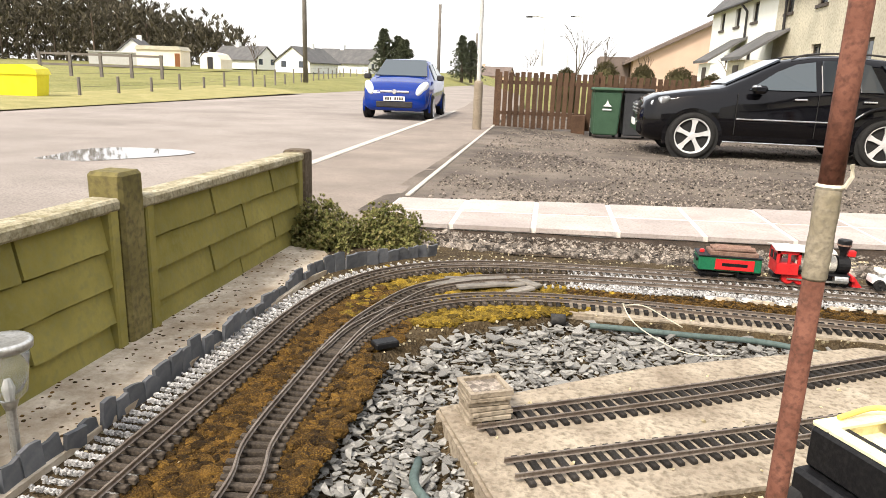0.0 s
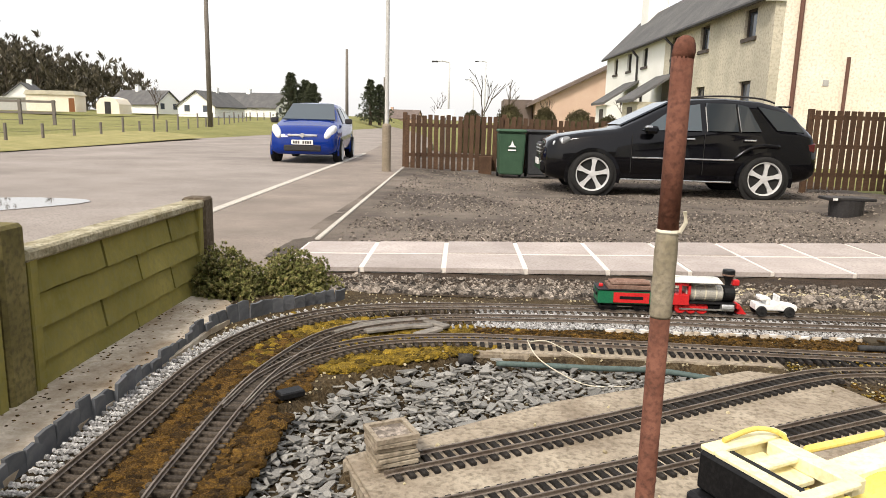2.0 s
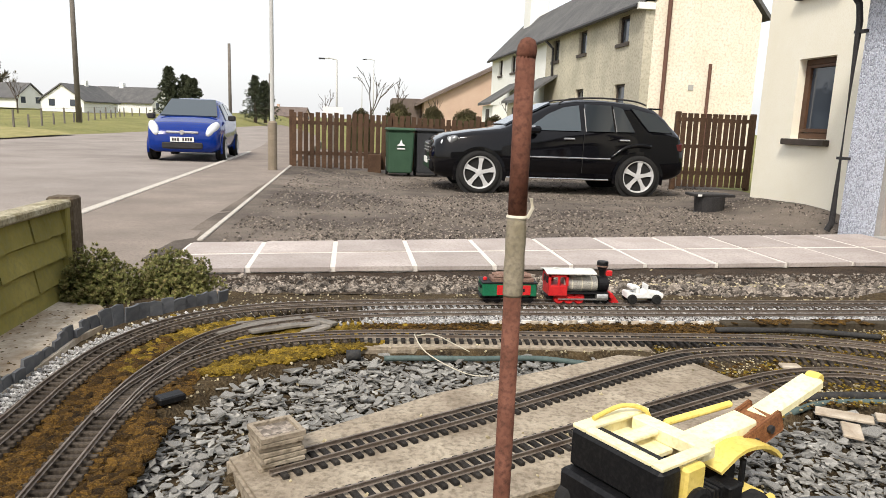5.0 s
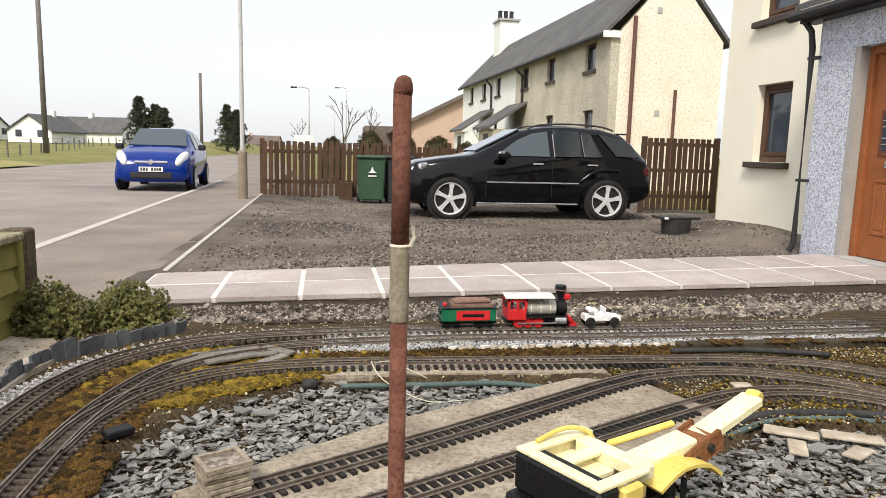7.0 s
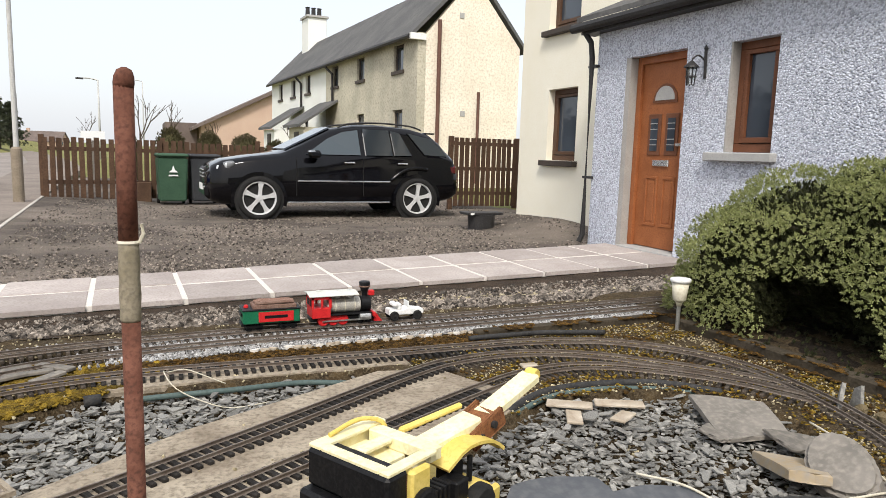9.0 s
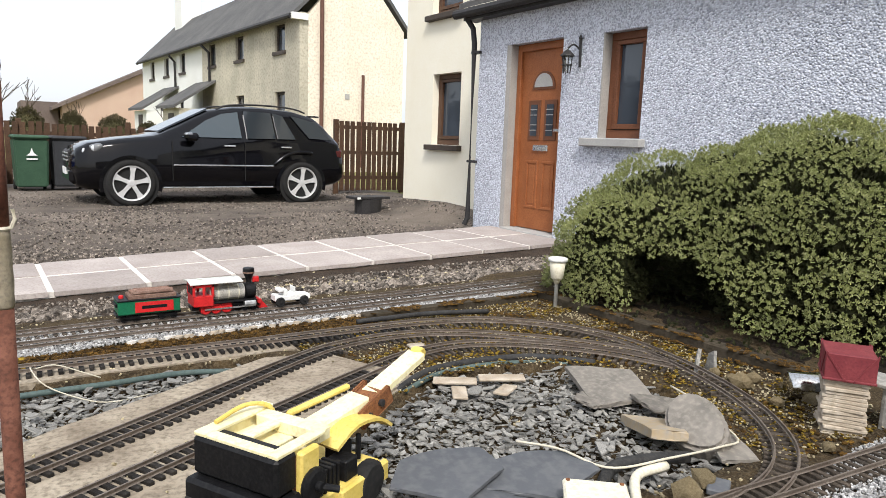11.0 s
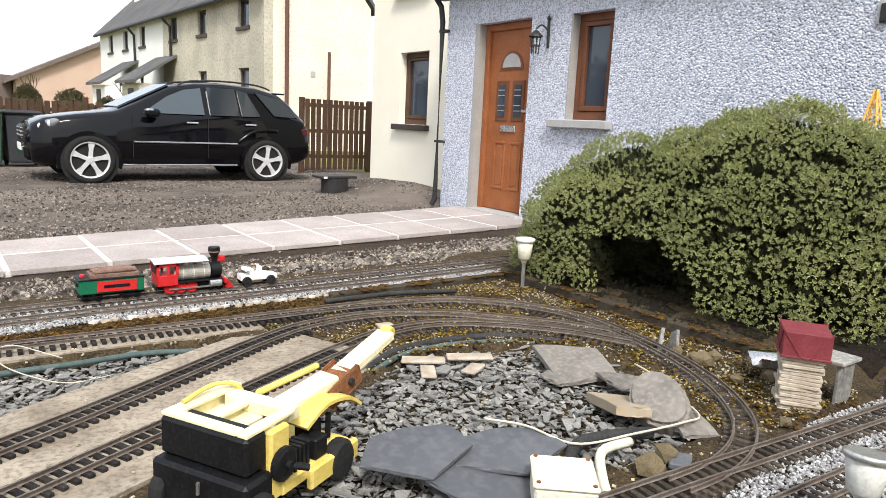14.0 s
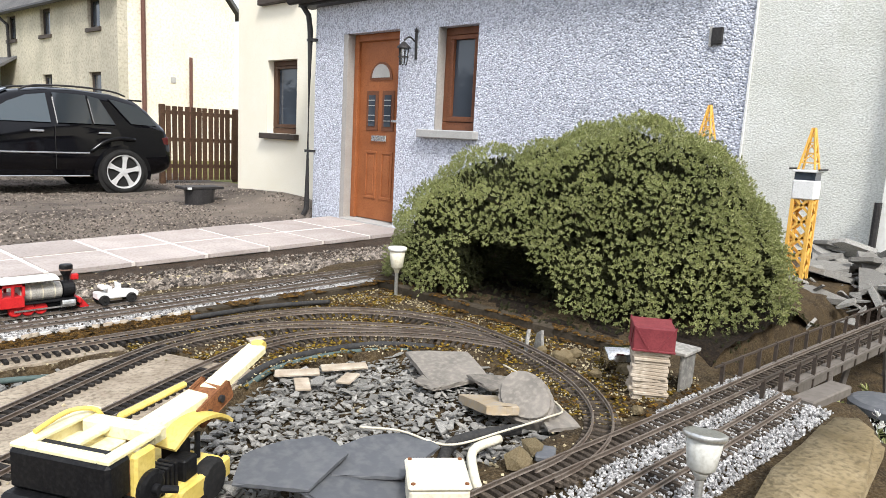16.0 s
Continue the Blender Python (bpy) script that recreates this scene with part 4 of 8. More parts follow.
def fence_panel(y0, y1, top, seed):
    rnd = random.Random(seed)
    frame_ob = part("fence_panel", boxed(-0.012, 0.004, y0, y1, 0, top - 0.02), M["frame_dark"], fence, "green stained panel of staggered blocks")
    rows = 4
    h = (top - 0.03) / rows
    for r in range(rows):
        cuts = [y0 + 0.02, *(y0 + (y1 - y0) * (c + rnd.uniform(-0.02, 0.02)) for c in ((0.32, 0.74) if r % 2 else (0.52,))), y1 - 0.02]
        for a, b in zip(cuts, cuts[1:]):
            out = 0.012 + rnd.uniform(0, 0.005)
            bm = bmesh.new()
            n = 8
            a, b = a + 0.005, b - 0.005
            lo = [bm.verts.new((out + 0.014, a + (b - a) * i / n, r * h + 0.002 + rnd.uniform(0, 0.004))) for i in range(n + 1)]
            hi = [bm.verts.new((out, a + (b - a) * i / n, (r + 1) * h - 0.003)) for i in range(n + 1)]
            lb = [bm.verts.new((0, v.co.y, v.co.z - 0.001)) for v in lo]
            hb = [bm.verts.new((0, v.co.y, v.co.z + 0.001)) for v in hi]
            for i in range(n):
                for p, q in ((lo, hi), (lb, lo), (hi, hb)):
                    bm.faces.new((p[i], p[i + 1], q[i + 1], q[i]))
            for i in (0, n):
                bm.faces.new((lo[i], hi[i], hb[i], lb[i]))
            part("block", bm, M["fence_green"], frame_ob)
    for y in (y0 + 0.016, y1 - 0.016):
        part("stile", boxed(-0.004, 0.036, y - 0.016, y + 0.016, 0, top - 0.01, bevel=0.004), M["fence_green"], frame_ob)
    bm = boxed(-0.03, 0.04, y0 - 0.01, y1 + 0.005, top - 0.028, top, bevel=0.006)
    part("cap", bm, M["fence_cap"], frame_ob, "lichen-covered capping rail")


fence_panel(1.795, 2.765, 0.352, 1)
fence_panel(0.62, 1.695, 0.362, 2)
for y, top, post_m in ((1.744, 0.415, "fence_post"), (2.812, 0.358, "wood_weathered"), (0.56, 0.40, "fence_post")):
    part("post", boxed(-0.045, 0.04, y - 0.042, y + 0.042, -0.3, top, bevel=0.008), M[post_m], fence, "squat weathered post")

# upright slate pieces along the bed
edge_row = thing("slate_edging", pose(0, 0, 0.34), "row of small upright slate pieces edging the ballast", "edging")
rnd = random.Random(4)
for p in smooth_line([(-0.53, 0.7, 0), (-0.515, 1.2, 0), (-0.505, 1.55, 0), (-0.495, 1.9, 0), (-0.50, 2.2, 0), (-0.465, 2.4, 0), (-0.34, 2.57, 0), (-0.185, 2.74, 0)], 0.042):
    a = 90 if p.y < 2.2 else 90 - 45 * soft(2.2, 2.6, p.y)
    bm = bmesh.new()
    w, h = 0.0215 + rnd.uniform(-0.002, 0.002), 0.058 + rnd.uniform(-0.01, 0.012)
    prism(bm, [(-w, 0), (w, 0), (w * 0.96, h + rnd.uniform(-0.008, 0.004)), (0, h + rnd.uniform(-0.004, 0.005)), (-w, h)], -0.004, 0.004, pose(0, 0, 0, 90, 0, 0))
    part("slate", bm, M["slate_dark"], edge_row, m=Matrix.Translation(p) @ pose(0, 0, 0, rnd.uniform(-8, 8), rnd.uniform(-4, 4), a + rnd.uniform(-7, 7)))

# ---- ballast, moss, chips ----


def near_line(line, x, y, d):
    return any((p.x - x) ** 2 + (p.y - y) ** 2 < d * d for p in line)


COARSE = {k: v[::3] for k, v in LINES.items()}
rnd = random.Random(11)


def on_outer():
    p = rnd.choice([q for q in LINES["outer"] if q.x < 0.45])
    k = min(LINES["outer"].index(p), len(LINES["outer"]) - 2)
    d = (LINES["outer"][k + 1] - LINES["outer"][k]).normalized()
    if p.x < 0.2:
        s = p - d.cross(Vector((0, 0, 1))) * rnd.uniform(-0.03, 0.10)
    else:
        s = p + d.cross(Vector((0, 0, 1))) * rnd.uniform(-0.07, 0.20)
    r = rnd.uniform(0.0022, 0.0048)
    z = 0.360 + rnd.uniform(0, 0.006)
    if near_line(LINES["outer"], s.x, s.y, 0.047):
        z = 0.3595
    elif near_line(LINES["inner"], s.x, s.y, 0.047):
        z = 0.3575
    return Matrix.Translation((s.x, s.y, z)) @ pose(0, 0, 0, rnd.uniform(0, 90), rnd.uniform(0, 90), rnd.uniform(0, 360)) @ Matrix.Scale(r, 4)


tagged(scatter("track_ballast", BITS, 16000, on_outer, M["ballast"]), "pale grey crushed stone ballast under the tracks", "ballast", kind="stuff")


def on_straight():
    x = rnd.uniform(0.3, 3.0)
    y = 2.50 + 0.022 * x + rnd.uniform(-0.075 + 0.03 * noise.noise((x * 5, 0, 2)), 0.175)
    r = rnd.uniform(0.0022, 0.0048)
    return Matrix.Translation((x, y, rnd.uniform(0.3615, 0.3685))) @ pose(0, 0, 0, rnd.uniform(0, 90), rnd.uniform(0, 90), rnd.uniform(0, 360)) @ Matrix.Scale(r, 4)


tagged(scatter("straight_ballast", BITS, 26000, on_straight, M["ballast"]), "pale grey ballast burying the sleepers of the straight", "ballast", kind="stuff")


def on_right():
    x, y = rnd.uniform(1.0, 2.4), rnd.uniform(0.62, 0.98)
    if not inside((x, y), BALLAST_R):
        return None
    return Matrix.Translation((x, y, 0.358 + rnd.uniform(0, 0.007))) @ pose(0, 0, 0, rnd.uniform(0, 90), rnd.uniform(0, 90), rnd.uniform(0, 360)) @ Matrix.Scale(rnd.uniform(0.0022, 0.0046), 4)


tagged(scatter("station_ballast", BITS, 16000, on_right, M["ballast"]), "white and grey stone chips round the station tracks", "ballast", kind="stuff")


def moss_clump(seed):
    r = random.Random(seed)
    bm = bmesh.new()
    bmesh.ops.create_icosphere(bm, subdivisions=1, radius=1)
    for v in bm.verts:
        v.co *= 1 + 0.35 * noise.noise(v.co * 2.3 + Vector((seed, 0, 0))) + r.uniform(-0.2, 0.2)
        v.co.z *= 0.5
    return raw(bm)


CLUMPS = [moss_clump(s) for s in range(5)]


def track_free(x, y):
    return not any(near_line(COARSE[k], x, y, 0.040) for k in ("outer", "inner", "middle"))


def moss_place(kind):
    def f():
        if kind == 0:
            x, y = rnd.uniform(-0.36, -0.10), rnd.uniform(0.9, 2.3)
            if x > -0.145 and y > 1.75 and y < 1.9:
                return None
        elif kind == 1:
            x, y = rnd.uniform(-0.3, 0.45), rnd.uniform(2.0, 2.52)
            if y < 2.02 + 0.55 * max(0, x + 0.05) or inside((x, y), PIT_1):
                return None
        else:
            x, y = rnd.uniform(1.2, 2.25), rnd.uniform(0.95, 2.36)
            if inside((x, y), PIT_2) or inside((x, y), SLAB) or (x < 1.75 and y < 1.75):
                return None
            if near_line(COARSE["siding"], x, y, 0.04) or noise.noise((x * 6, y * 6, 8)) < -0.05:
                return None
        if not track_free(x, y):
            return None
        s = (0.004 + 0.014 * rnd.random() ** 2) * (0.65 if kind == 2 else 1)
        return Matrix.Translation((x, y, 0.354 + rnd.uniform(-0.002, 0.004))) @ pose(0, 0, 0, rnd.uniform(-12, 12), rnd.uniform(-12, 12), rnd.uniform(0, 360)) @ Matrix.Diagonal((s, s * rnd.uniform(0.6, 1), s * rnd.uniform(0.55, 1.1), 1))

    return f


def strip_place():
    x, y = rnd.uniform(-0.695, -0.51), rnd.uniform(0.3, 2.6)
    if rnd.random() > 0.35 + 0.6 * noise.noise((x * 8, y * 5, 3)) + 0.35 * soft(-0.62, -0.69, x):
        return None
    s = rnd.uniform(0.002, 0.006)
    return Matrix.Translation((x, y, 0.366)) @ pose(0, 0, 0, 0, 0, rnd.uniform(0, 360)) @ Matrix.Diagonal((s, s * 0.8, s * 0.5, 1))


tagged(scatter("strip_moss", CLUMPS, 1100, strip_place, M["moss"]), "dark moss and leaf litter on the concrete strip", "moss", kind="stuff")
tagged(scatter("brown_moss", CLUMPS, 11000, moss_place(0), M["moss"]), "cushions of rust-brown moss between the tracks", "moss", kind="stuff")
tagged(scatter("green_moss", CLUMPS, 8000, moss_place(1), M["moss_green"]), "yellow-green moss cushions inside the curve", "moss", kind="stuff")
def cushion(seed):
    """A swelling moss cushion with a knobbly top."""
    bm = bmesh.new()
    bmesh.ops.create_icosphere(bm, subdivisions=3, radius=1)
    for v in bm.verts:
        n = v.co.copy()
        v.co *= 1 + 0.30 * noise.noise(n * 1.6 + Vector((seed * 7, 0, 0))) + 0.16 * noise.noise(n * 5 + Vector((0, seed * 3, 0))) + 0.10 * noise.noise(n * 13)
        v.co.z *= 0.55
    return raw(bm)


CUSHIONS = [cushion(s) for s in range(6)]


def cushion_place(kind):
    seat = moss_place(kind)

    def f():
        m = seat()
        if m is None or noise.noise((m.translation.x * 9, m.translation.y * 9, 5)) < -0.1:
            return None
        s = rnd.uniform(0.010, 0.022)
        if not all(not near_line(COARSE[k], m.translation.x, m.translation.y, 0.045 + 0.6 * s) for k in ("outer", "inner", "middle")):
            s *= 0.45
        return Matrix.Translation((m.translation.x, m.translation.y, 0.355)) @ pose(0, 0, 0, rnd.uniform(-8, 8), rnd.uniform(-8, 8), rnd.uniform(0, 360)) @ Matrix.Diagonal((s, s * rnd.uniform(0.7, 1), s * rnd.uniform(0.7, 1.15), 1))

    return f


tagged(scatter("brown_cushions", CUSHIONS, 1300, cushion_place(0), M["moss"]), "swelling rust-brown moss cushions between the tracks", "moss", kind="stuff")
tagged(scatter("green_cushions", CUSHIONS, 1300, cushion_place(1), M["moss_green"]), "swelling yellow-green moss cushions inside the curve", "moss", kind="stuff")
tagged(scatter("thin_moss", CLUMPS, 5000, moss_place(2), M["moss"]), "thin brown moss and grit round the curve", "moss", kind="stuff")


def curve_place(lo, hi, patch):
    def f():
        x, y = rnd.uniform(1.15, 2.28), rnd.uniform(0.98, 2.39)
        if inside((x, y), PIT_2) or inside((x, y), SLAB) or (x < 1.75 and y < 1.72):
            return None
        if noise.noise((x * 7, y * 7, patch)) < -0.12:
            return None
        s = rnd.uniform(lo, hi)
        return Matrix.Translation((x, y, 0.3555 + rnd.uniform(0, 0.005))) @ pose(0, 0, 0, rnd.uniform(-15, 15), rnd.uniform(-15, 15), rnd.uniform(0, 360)) @ Matrix.Diagonal((s, s * 0.8, s * 0.7, 1))

    return f


def kerb_place():
    if rnd.random() < 0.65:
        x, y, z = rnd.uniform(2.27, 2.37), rnd.uniform(1.15, 2.44), 0.388
    else:
        x, y, z = rnd.uniform(1.5, 2.3), rnd.uniform(2.395, 2.45), 0.377
    if noise.noise((x * 10, y * 10, 6)) < -0.05:
        return None
    if x < 2.29 and y < 2.38 or x > 2.348:
        z = 0.362
    s = rnd.uniform(0.004, 0.011)
    return Matrix.Translation((x, y, z)) @ pose(0, 0, 0, rnd.uniform(-10, 10), rnd.uniform(-10, 10), rnd.uniform(0, 360)) @ Matrix.Diagonal((s, s * 0.8, s * 0.6, 1))


tagged(scatter("kerb_moss", CLUMPS, 2200, kerb_place, M["moss"]), "brown moss growing over the corner kerb", "moss", kind="stuff")
tagged(scatter("curve_moss", CLUMPS, 7000, curve_place(0.003, 0.007, 3), M["moss_green"]), "low ochre moss half burying the curved rails", "moss", kind="stuff")
tagged(scatter("curve_grit", BITS, 7000, curve_place(0.0018, 0.0042, 9), M["stone_tan"]), "sandy grit half burying the curved rails", "grit", kind="stuff")


def front_place():
    x = rnd.uniform(0.3, 1.5)
    y = rnd.uniform(2.335, 2.44)
    s = rnd.uniform(0.003, 0.010)
    return Matrix.Translation((x, y, 0.358 + rnd.uniform(0, 0.006))) @ pose(0, 0, 0, rnd.uniform(-15, 15), rnd.uniform(-15, 15), rnd.uniform(0, 360)) @ Matrix.Diagonal((s, s * 0.8, s * 0.7, 1))


tagged(scatter("verge_moss", CLUMPS, 2600, front_place, M["moss"]), "dark moss and weeds beside the middle track", "moss", kind="stuff")
crumbs = thing("mortar_edge", pose(0, 0, 0), "broken pale mortar edge along the ballast", "mortar edge")
for k in range(24):
    bm = bmesh.new()
    x = 0.72 + 0.033 * k + rnd.uniform(-0.012, 0.012)
    prism(bm, [(q * 0.017 * math.cos(a), q * 0.007 * math.sin(a)) for a, q in zip((0, 0.9, 1.9, 2.9, 4.0, 5.1), [rnd.uniform(0.6, 1.15) for _ in range(6)])], -0.006, 0.005)
    part("mortar_piece", bm, M["concrete_lt"] if k % 3 else M["mortar"], crumbs, m=pose(x, 2.440 + rnd.uniform(-0.006, 0.006), 0.3665, rnd.uniform(-8, 8), rnd.uniform(-6, 6), rnd.uniform(-12, 12)))


def grit_place():
    x, y = rnd.uniform(-0.7, 2.3), rnd.uniform(0.9, 2.85)
    if inside((x, y), SLAB) and rnd.random() > 0.12:
        return None
    return Matrix.Translation((x, y, bed_z(x, y) + (0.012 if inside((x, y), SLAB) else 0.002))) @ pose(0, 0, 0, rnd.uniform(0, 90), 0, rnd.uniform(0, 360)) @ Matrix.Scale(rnd.uniform(0.002, 0.005), 4)


tagged(scatter("grit", BITS, 5000, grit_place, M["stone_tan"]), "loose brown and grey grit on the bed", "grit", kind="stuff")


def chip(r, n=6):
    bm = bmesh.new()
    o = chip_outline(r, n)
    t = r.uniform(0.10, 0.2)
    prism(bm, o, -t / 2, t / 2)
    return raw(bm)


chip_rnd = random.Random(21)
CHIPS = [chip(chip_rnd, 5 + k % 3) for k in range(14)]
chip_meshes = []
for vs, fs in CHIPS:
    me = bpy.data.meshes.new("slate_chip")
    me.from_pydata(vs, [], fs)
    me.update()
    me.materials.append(M["slate"])
    chip_meshes.append(me)


def chip_place(poly, lo, hi, x0, x1, y0, y1, z=0.318, tilt=28):
    while True:
        x, y = rnd.uniform(x0, x1), rnd.uniform(y0, y1)
        if inside((x, y), poly):
            break
    s = lo + (hi - lo) * rnd.random() ** 2.2
    return Matrix.Translation((x, y, z + rnd.uniform(0, 0.018) + 0.1 * s)) @ pose(0, 0, 0, rnd.gauss(0, tilt * 0.5), rnd.gauss(0, tilt * 0.5), rnd.uniform(0, 360)) @ Matrix.Scale(s, 4)


for poly, bounds, label, n_stuff in ((PIT_1, (-0.15, 1.1, 0.9, 2.2), "sunken bed of loose grey slate chips", 5600), (PIT_2, (0.62, 1.9, 1.04, 1.8), "round bed of broken grey slate chips", 6000)):
    tagged(scatter("slate_bed", CHIPS, n_stuff, lambda: chip_place(poly, 0.006, 0.019, *bounds), M["slate"]), label, "slate chips", kind="stuff")
    bed = thing("slate_chippings", pose(0, 0, 0), label.replace("bed", "layer"), "slate chips")
    for k in range(230):
        piece("slate_chip", chip_meshes[k % 14], bed, chip_place(poly, 0.013, 0.034, *bounds, z=0.328, tilt=20))

# gravel on the bank and the drive


def bank_place():
    x, y = rnd.uniform(-1.1, 5.4), 2.85 + 2.3 * rnd.random()
    s = (0.005 + 0.010 * rnd.random() ** 1.5) * (2.2 if rnd.random() < 0.03 else 1)
    return Matrix.Translation((x, y, bank_z(x, y) + 0.2 * s)) @ pose(0, 0, 0, rnd.uniform(-40, 40), rnd.uniform(-40, 40), rnd.uniform(0, 360)) @ Matrix.Scale(s, 4)


tagged(scatter("bank_gravel", BITS, 24000, bank_place, M["stone_grey"]), "loose dark grey gravel on the earth bank", "gravel", kind="stuff")


def tan_place():
    x, y = 2.3 + rnd.gauss(0, 0.6), 4.2 + rnd.gauss(0, 0.32)
    if x > 5.3:
        return None
    s = rnd.uniform(0.006, 0.018)
    return Matrix.Translation((x, y, bank_z(x, y) + 0.3 * s)) @ pose(0, 0, 0, rnd.uniform(-40, 40), rnd.uniform(-40, 40), rnd.uniform(0, 360)) @ Matrix.Scale(s, 4)


tagged(scatter("pale_gravel", PEBBLES, 2400, tan_place, M["stone_tan"]), "patch of pale sandy gravel on the bank", "gravel", kind="stuff")


def drive_place():
    y = 6.4 + 9.5 * rnd.random() ** 1.6
    x = rnd.uniform(-1.0, 7.5)
    if x > (5.3 if y < 7.4 else 6.12) and y < 10.5:
        x = rnd.uniform(-1.0, 5.2)
    if noise.noise((x * 0.45, y * 0.9, 7)) < -0.25 and rnd.random() < 0.8:
        return None
    s = 0.005 + 0.013 * rnd.random() ** 2
    return Matrix.Translation((x, y, drive_z(x, y) + 0.018 * noise.noise((x * 1.1, y * 1.1, 0)) + 0.3 * s)) @ pose(0, 0, 0, rnd.uniform(-40, 40), rnd.uniform(-40, 40), rnd.uniform(0, 360)) @ Matrix.Scale(s, 4)


tagged(scatter("drive_stones", BITS, 26000, drive_place, M["stone_grey"]), "loose crushed stone scattered over the drive", "gravel", kind="stuff")

# ---- train ----
TRAIN_Z = BED + 0.008 + 0.0148


def wheel(parent, x, y, r, material, tilt=1):
    m = Matrix.Translation((x, y, r)) @ pose(0, 0, 0, 90, 0, 0)
    w = part("wheel", lathed([(r * 1.12, -0.003), (r * 1.12, -0.001), (r, 0.0), (r, 0.005), (r * 0.8, 0.006), (r * 0.75, 0.004), (r * 0.2, 0.004), (r * 0.18, 0.008)], 16, m if y < 0 else m @ pose(0, 0, 0, 180, 0, 0)), material, parent)
    return w


tender = thing("model_tender", Matrix.Translation((0.80, 2.645, TRAIN_Z)) @ pose(0, 0, 0, 0, 0, 0), "green and red toy tender loaded with logs", "model tender")
part("underframe", boxed(-0.10, 0.10, -0.03, 0.03, 0.016, 0.026, bevel=0.002), M["black"], tender)
part("tank", boxed(-0.095, 0.095, -0.044, 0.044, 0.026, 0.072, bevel=0.003), M["green"], tender, "green tender body")
for y in (-0.0455, 0.0455):
    p = part("side_panel", boxed(-0.045, 0.072, y - 0.0012, y + 0.0012, 0.032, 0.066), M["red"], tender, "red side panel")
    part("lettering_bar", boxed(-0.025, 0.052, y - 0.0022 if y < 0 else y + 0.001, y - 0.001 if y < 0 else y + 0.0022, 0.044, 0.054, bevel=0.001), M["black"], p)
part("rim", boxed(-0.098, 0.098, -0.047, 0.047, 0.071, 0.0755, bevel=0.0015), M["black"], tender)
part("rear_ladder", boxed(-0.101, -0.096, -0.03, 0.03, 0.052, 0.062, bevel=0.001), M["black"], tender)
part("filler_cap", lathed([(0.008, 0.075), (0.008, 0.082), (0.005, 0.085)], 10, Matrix.Translation((-0.08, 0, 0))), M["red"], tender)
part("load_box", boxed(-0.062, 0.085, -0.036, 0.036, 0.073, 0.088, bevel=0.002), M["log_wood"], tender)
rnd2 = random.Random(3)
for k in range(8):
    bm = tube([Vector((-0.055 + rnd2.uniform(0, 0.02), -0.03 + 0.0085 * k, 0.09 + rnd2.uniform(0, 0.004))), Vector((0.06 + rnd2.uniform(0, 0.02), -0.03 + 0.0085 * k + rnd2.uniform(-0.004, 0.004), 0.091 + rnd2.uniform(0, 0.006)))], 0.0052, 7)
    part("log", bm, M["log_wood"], tender)
for x in (-0.075, -0.04, 0.04, 0.075):
    for y in (-0.026, 0.026):
        wheel(tender, x, y, 0.0125, M["black"])
for x in (-0.0575, 0.0575):
    part("truck_frame", boxed(x - 0.03, x + 0.03, -0.034, 0.034, 0.008, 0.018, bevel=0.002), M["black"], tender)

loco = thing("model_locomotive", Matrix.Translation((1.055, 2.642, TRAIN_Z)) @ pose(0, 0, 0, 0, 0, 0), "red and silver toy steam locomotive with tall funnel", "model locomotive")
part("frame", boxed(-0.12, 0.115, -0.024, 0.024, 0.014, 0.03, bevel=0.002), M["black"], loco)
part("running_board", boxed(-0.05, 0.10, -0.04, 0.04, 0.036, 0.040, bevel=0.001), M["black"], loco)
bx = Matrix.Translation((0, 0, 0.066)) @ pose(0, 0, 0, 0, 90, 0)
part("boiler", lathed([(0.026, -0.06), (0.0275, -0.058), (0.0275, 0.06), (0.026, 0.062)], 20, bx), M["boiler"], loco, "pale silver boiler", smooth=False)
part("smokebox", lathed([(0.0285, 0.066), (0.0285, 0.098), (0.025, 0.102), (0.012, 0.104)], 20, bx), M["black"], loco)
for x in (-0.03, 0.005, 0.04):
    part("boiler_band", lathed([(0.0283, x - 0.002), (0.0283, x + 0.002)], 20, bx), M["cream"], loco)
for x, r in ((-0.02, 0.012), (0.028, 0.013)):
    part("dome", lathed([(r, 0.088), (r, 0.104), (r * 1.12, 0.106), (r * 0.9, 0.112), (r * 0.4, 0.118), (0.002, 0.12)], 14, Matrix.Translation((x, 0, 0))), M["silver"], loco)
st = part("funnel", lathed([(0.011, 0.088), (0.009, 0.096), (0.010, 0.108), (0.0185, 0.126), (0.020, 0.130), (0.020, 0.144), (0.018, 0.147), (0.011, 0.147)], 18, Matrix.Translation((0.082, 0, 0))), M["black"], loco, "black diamond funnel")
part("funnel_band", lathed([(0.0206, 0.128), (0.0206, 0.133)], 18, Matrix.Translation((0.082, 0, 0))), M["log_wood"], st)
part("headlamp", boxed(0.095, 0.118, -0.010, 0.010, 0.094, 0.114, bevel=0.003), M["red"], loco)
cab = part("cab", boxed(-0.118, -0.052, -0.043, 0.043, 0.030, 0.066, bevel=0.002), M["red"], loco, "red cab")
for x, y in ((-0.116, -0.041), (-0.116, 0.041), (-0.054, -0.041), (-0.054, 0.041), (-0.084, -0.0415), (-0.084, 0.0415)):
    part("cab_pillar", boxed(x - 0.004, x + 0.004, y - 0.002, y + 0.002, 0.066, 0.108), M["red"], cab)
for y in (-0.041, 0.041):
    part("cab_header", boxed(-0.12, -0.05, y - 0.002, y + 0.002, 0.097, 0.108), M["red"], cab)
part("cab_front", boxed(-0.056, -0.053, -0.041, 0.041, 0.066, 0.108), M["red"], cab)
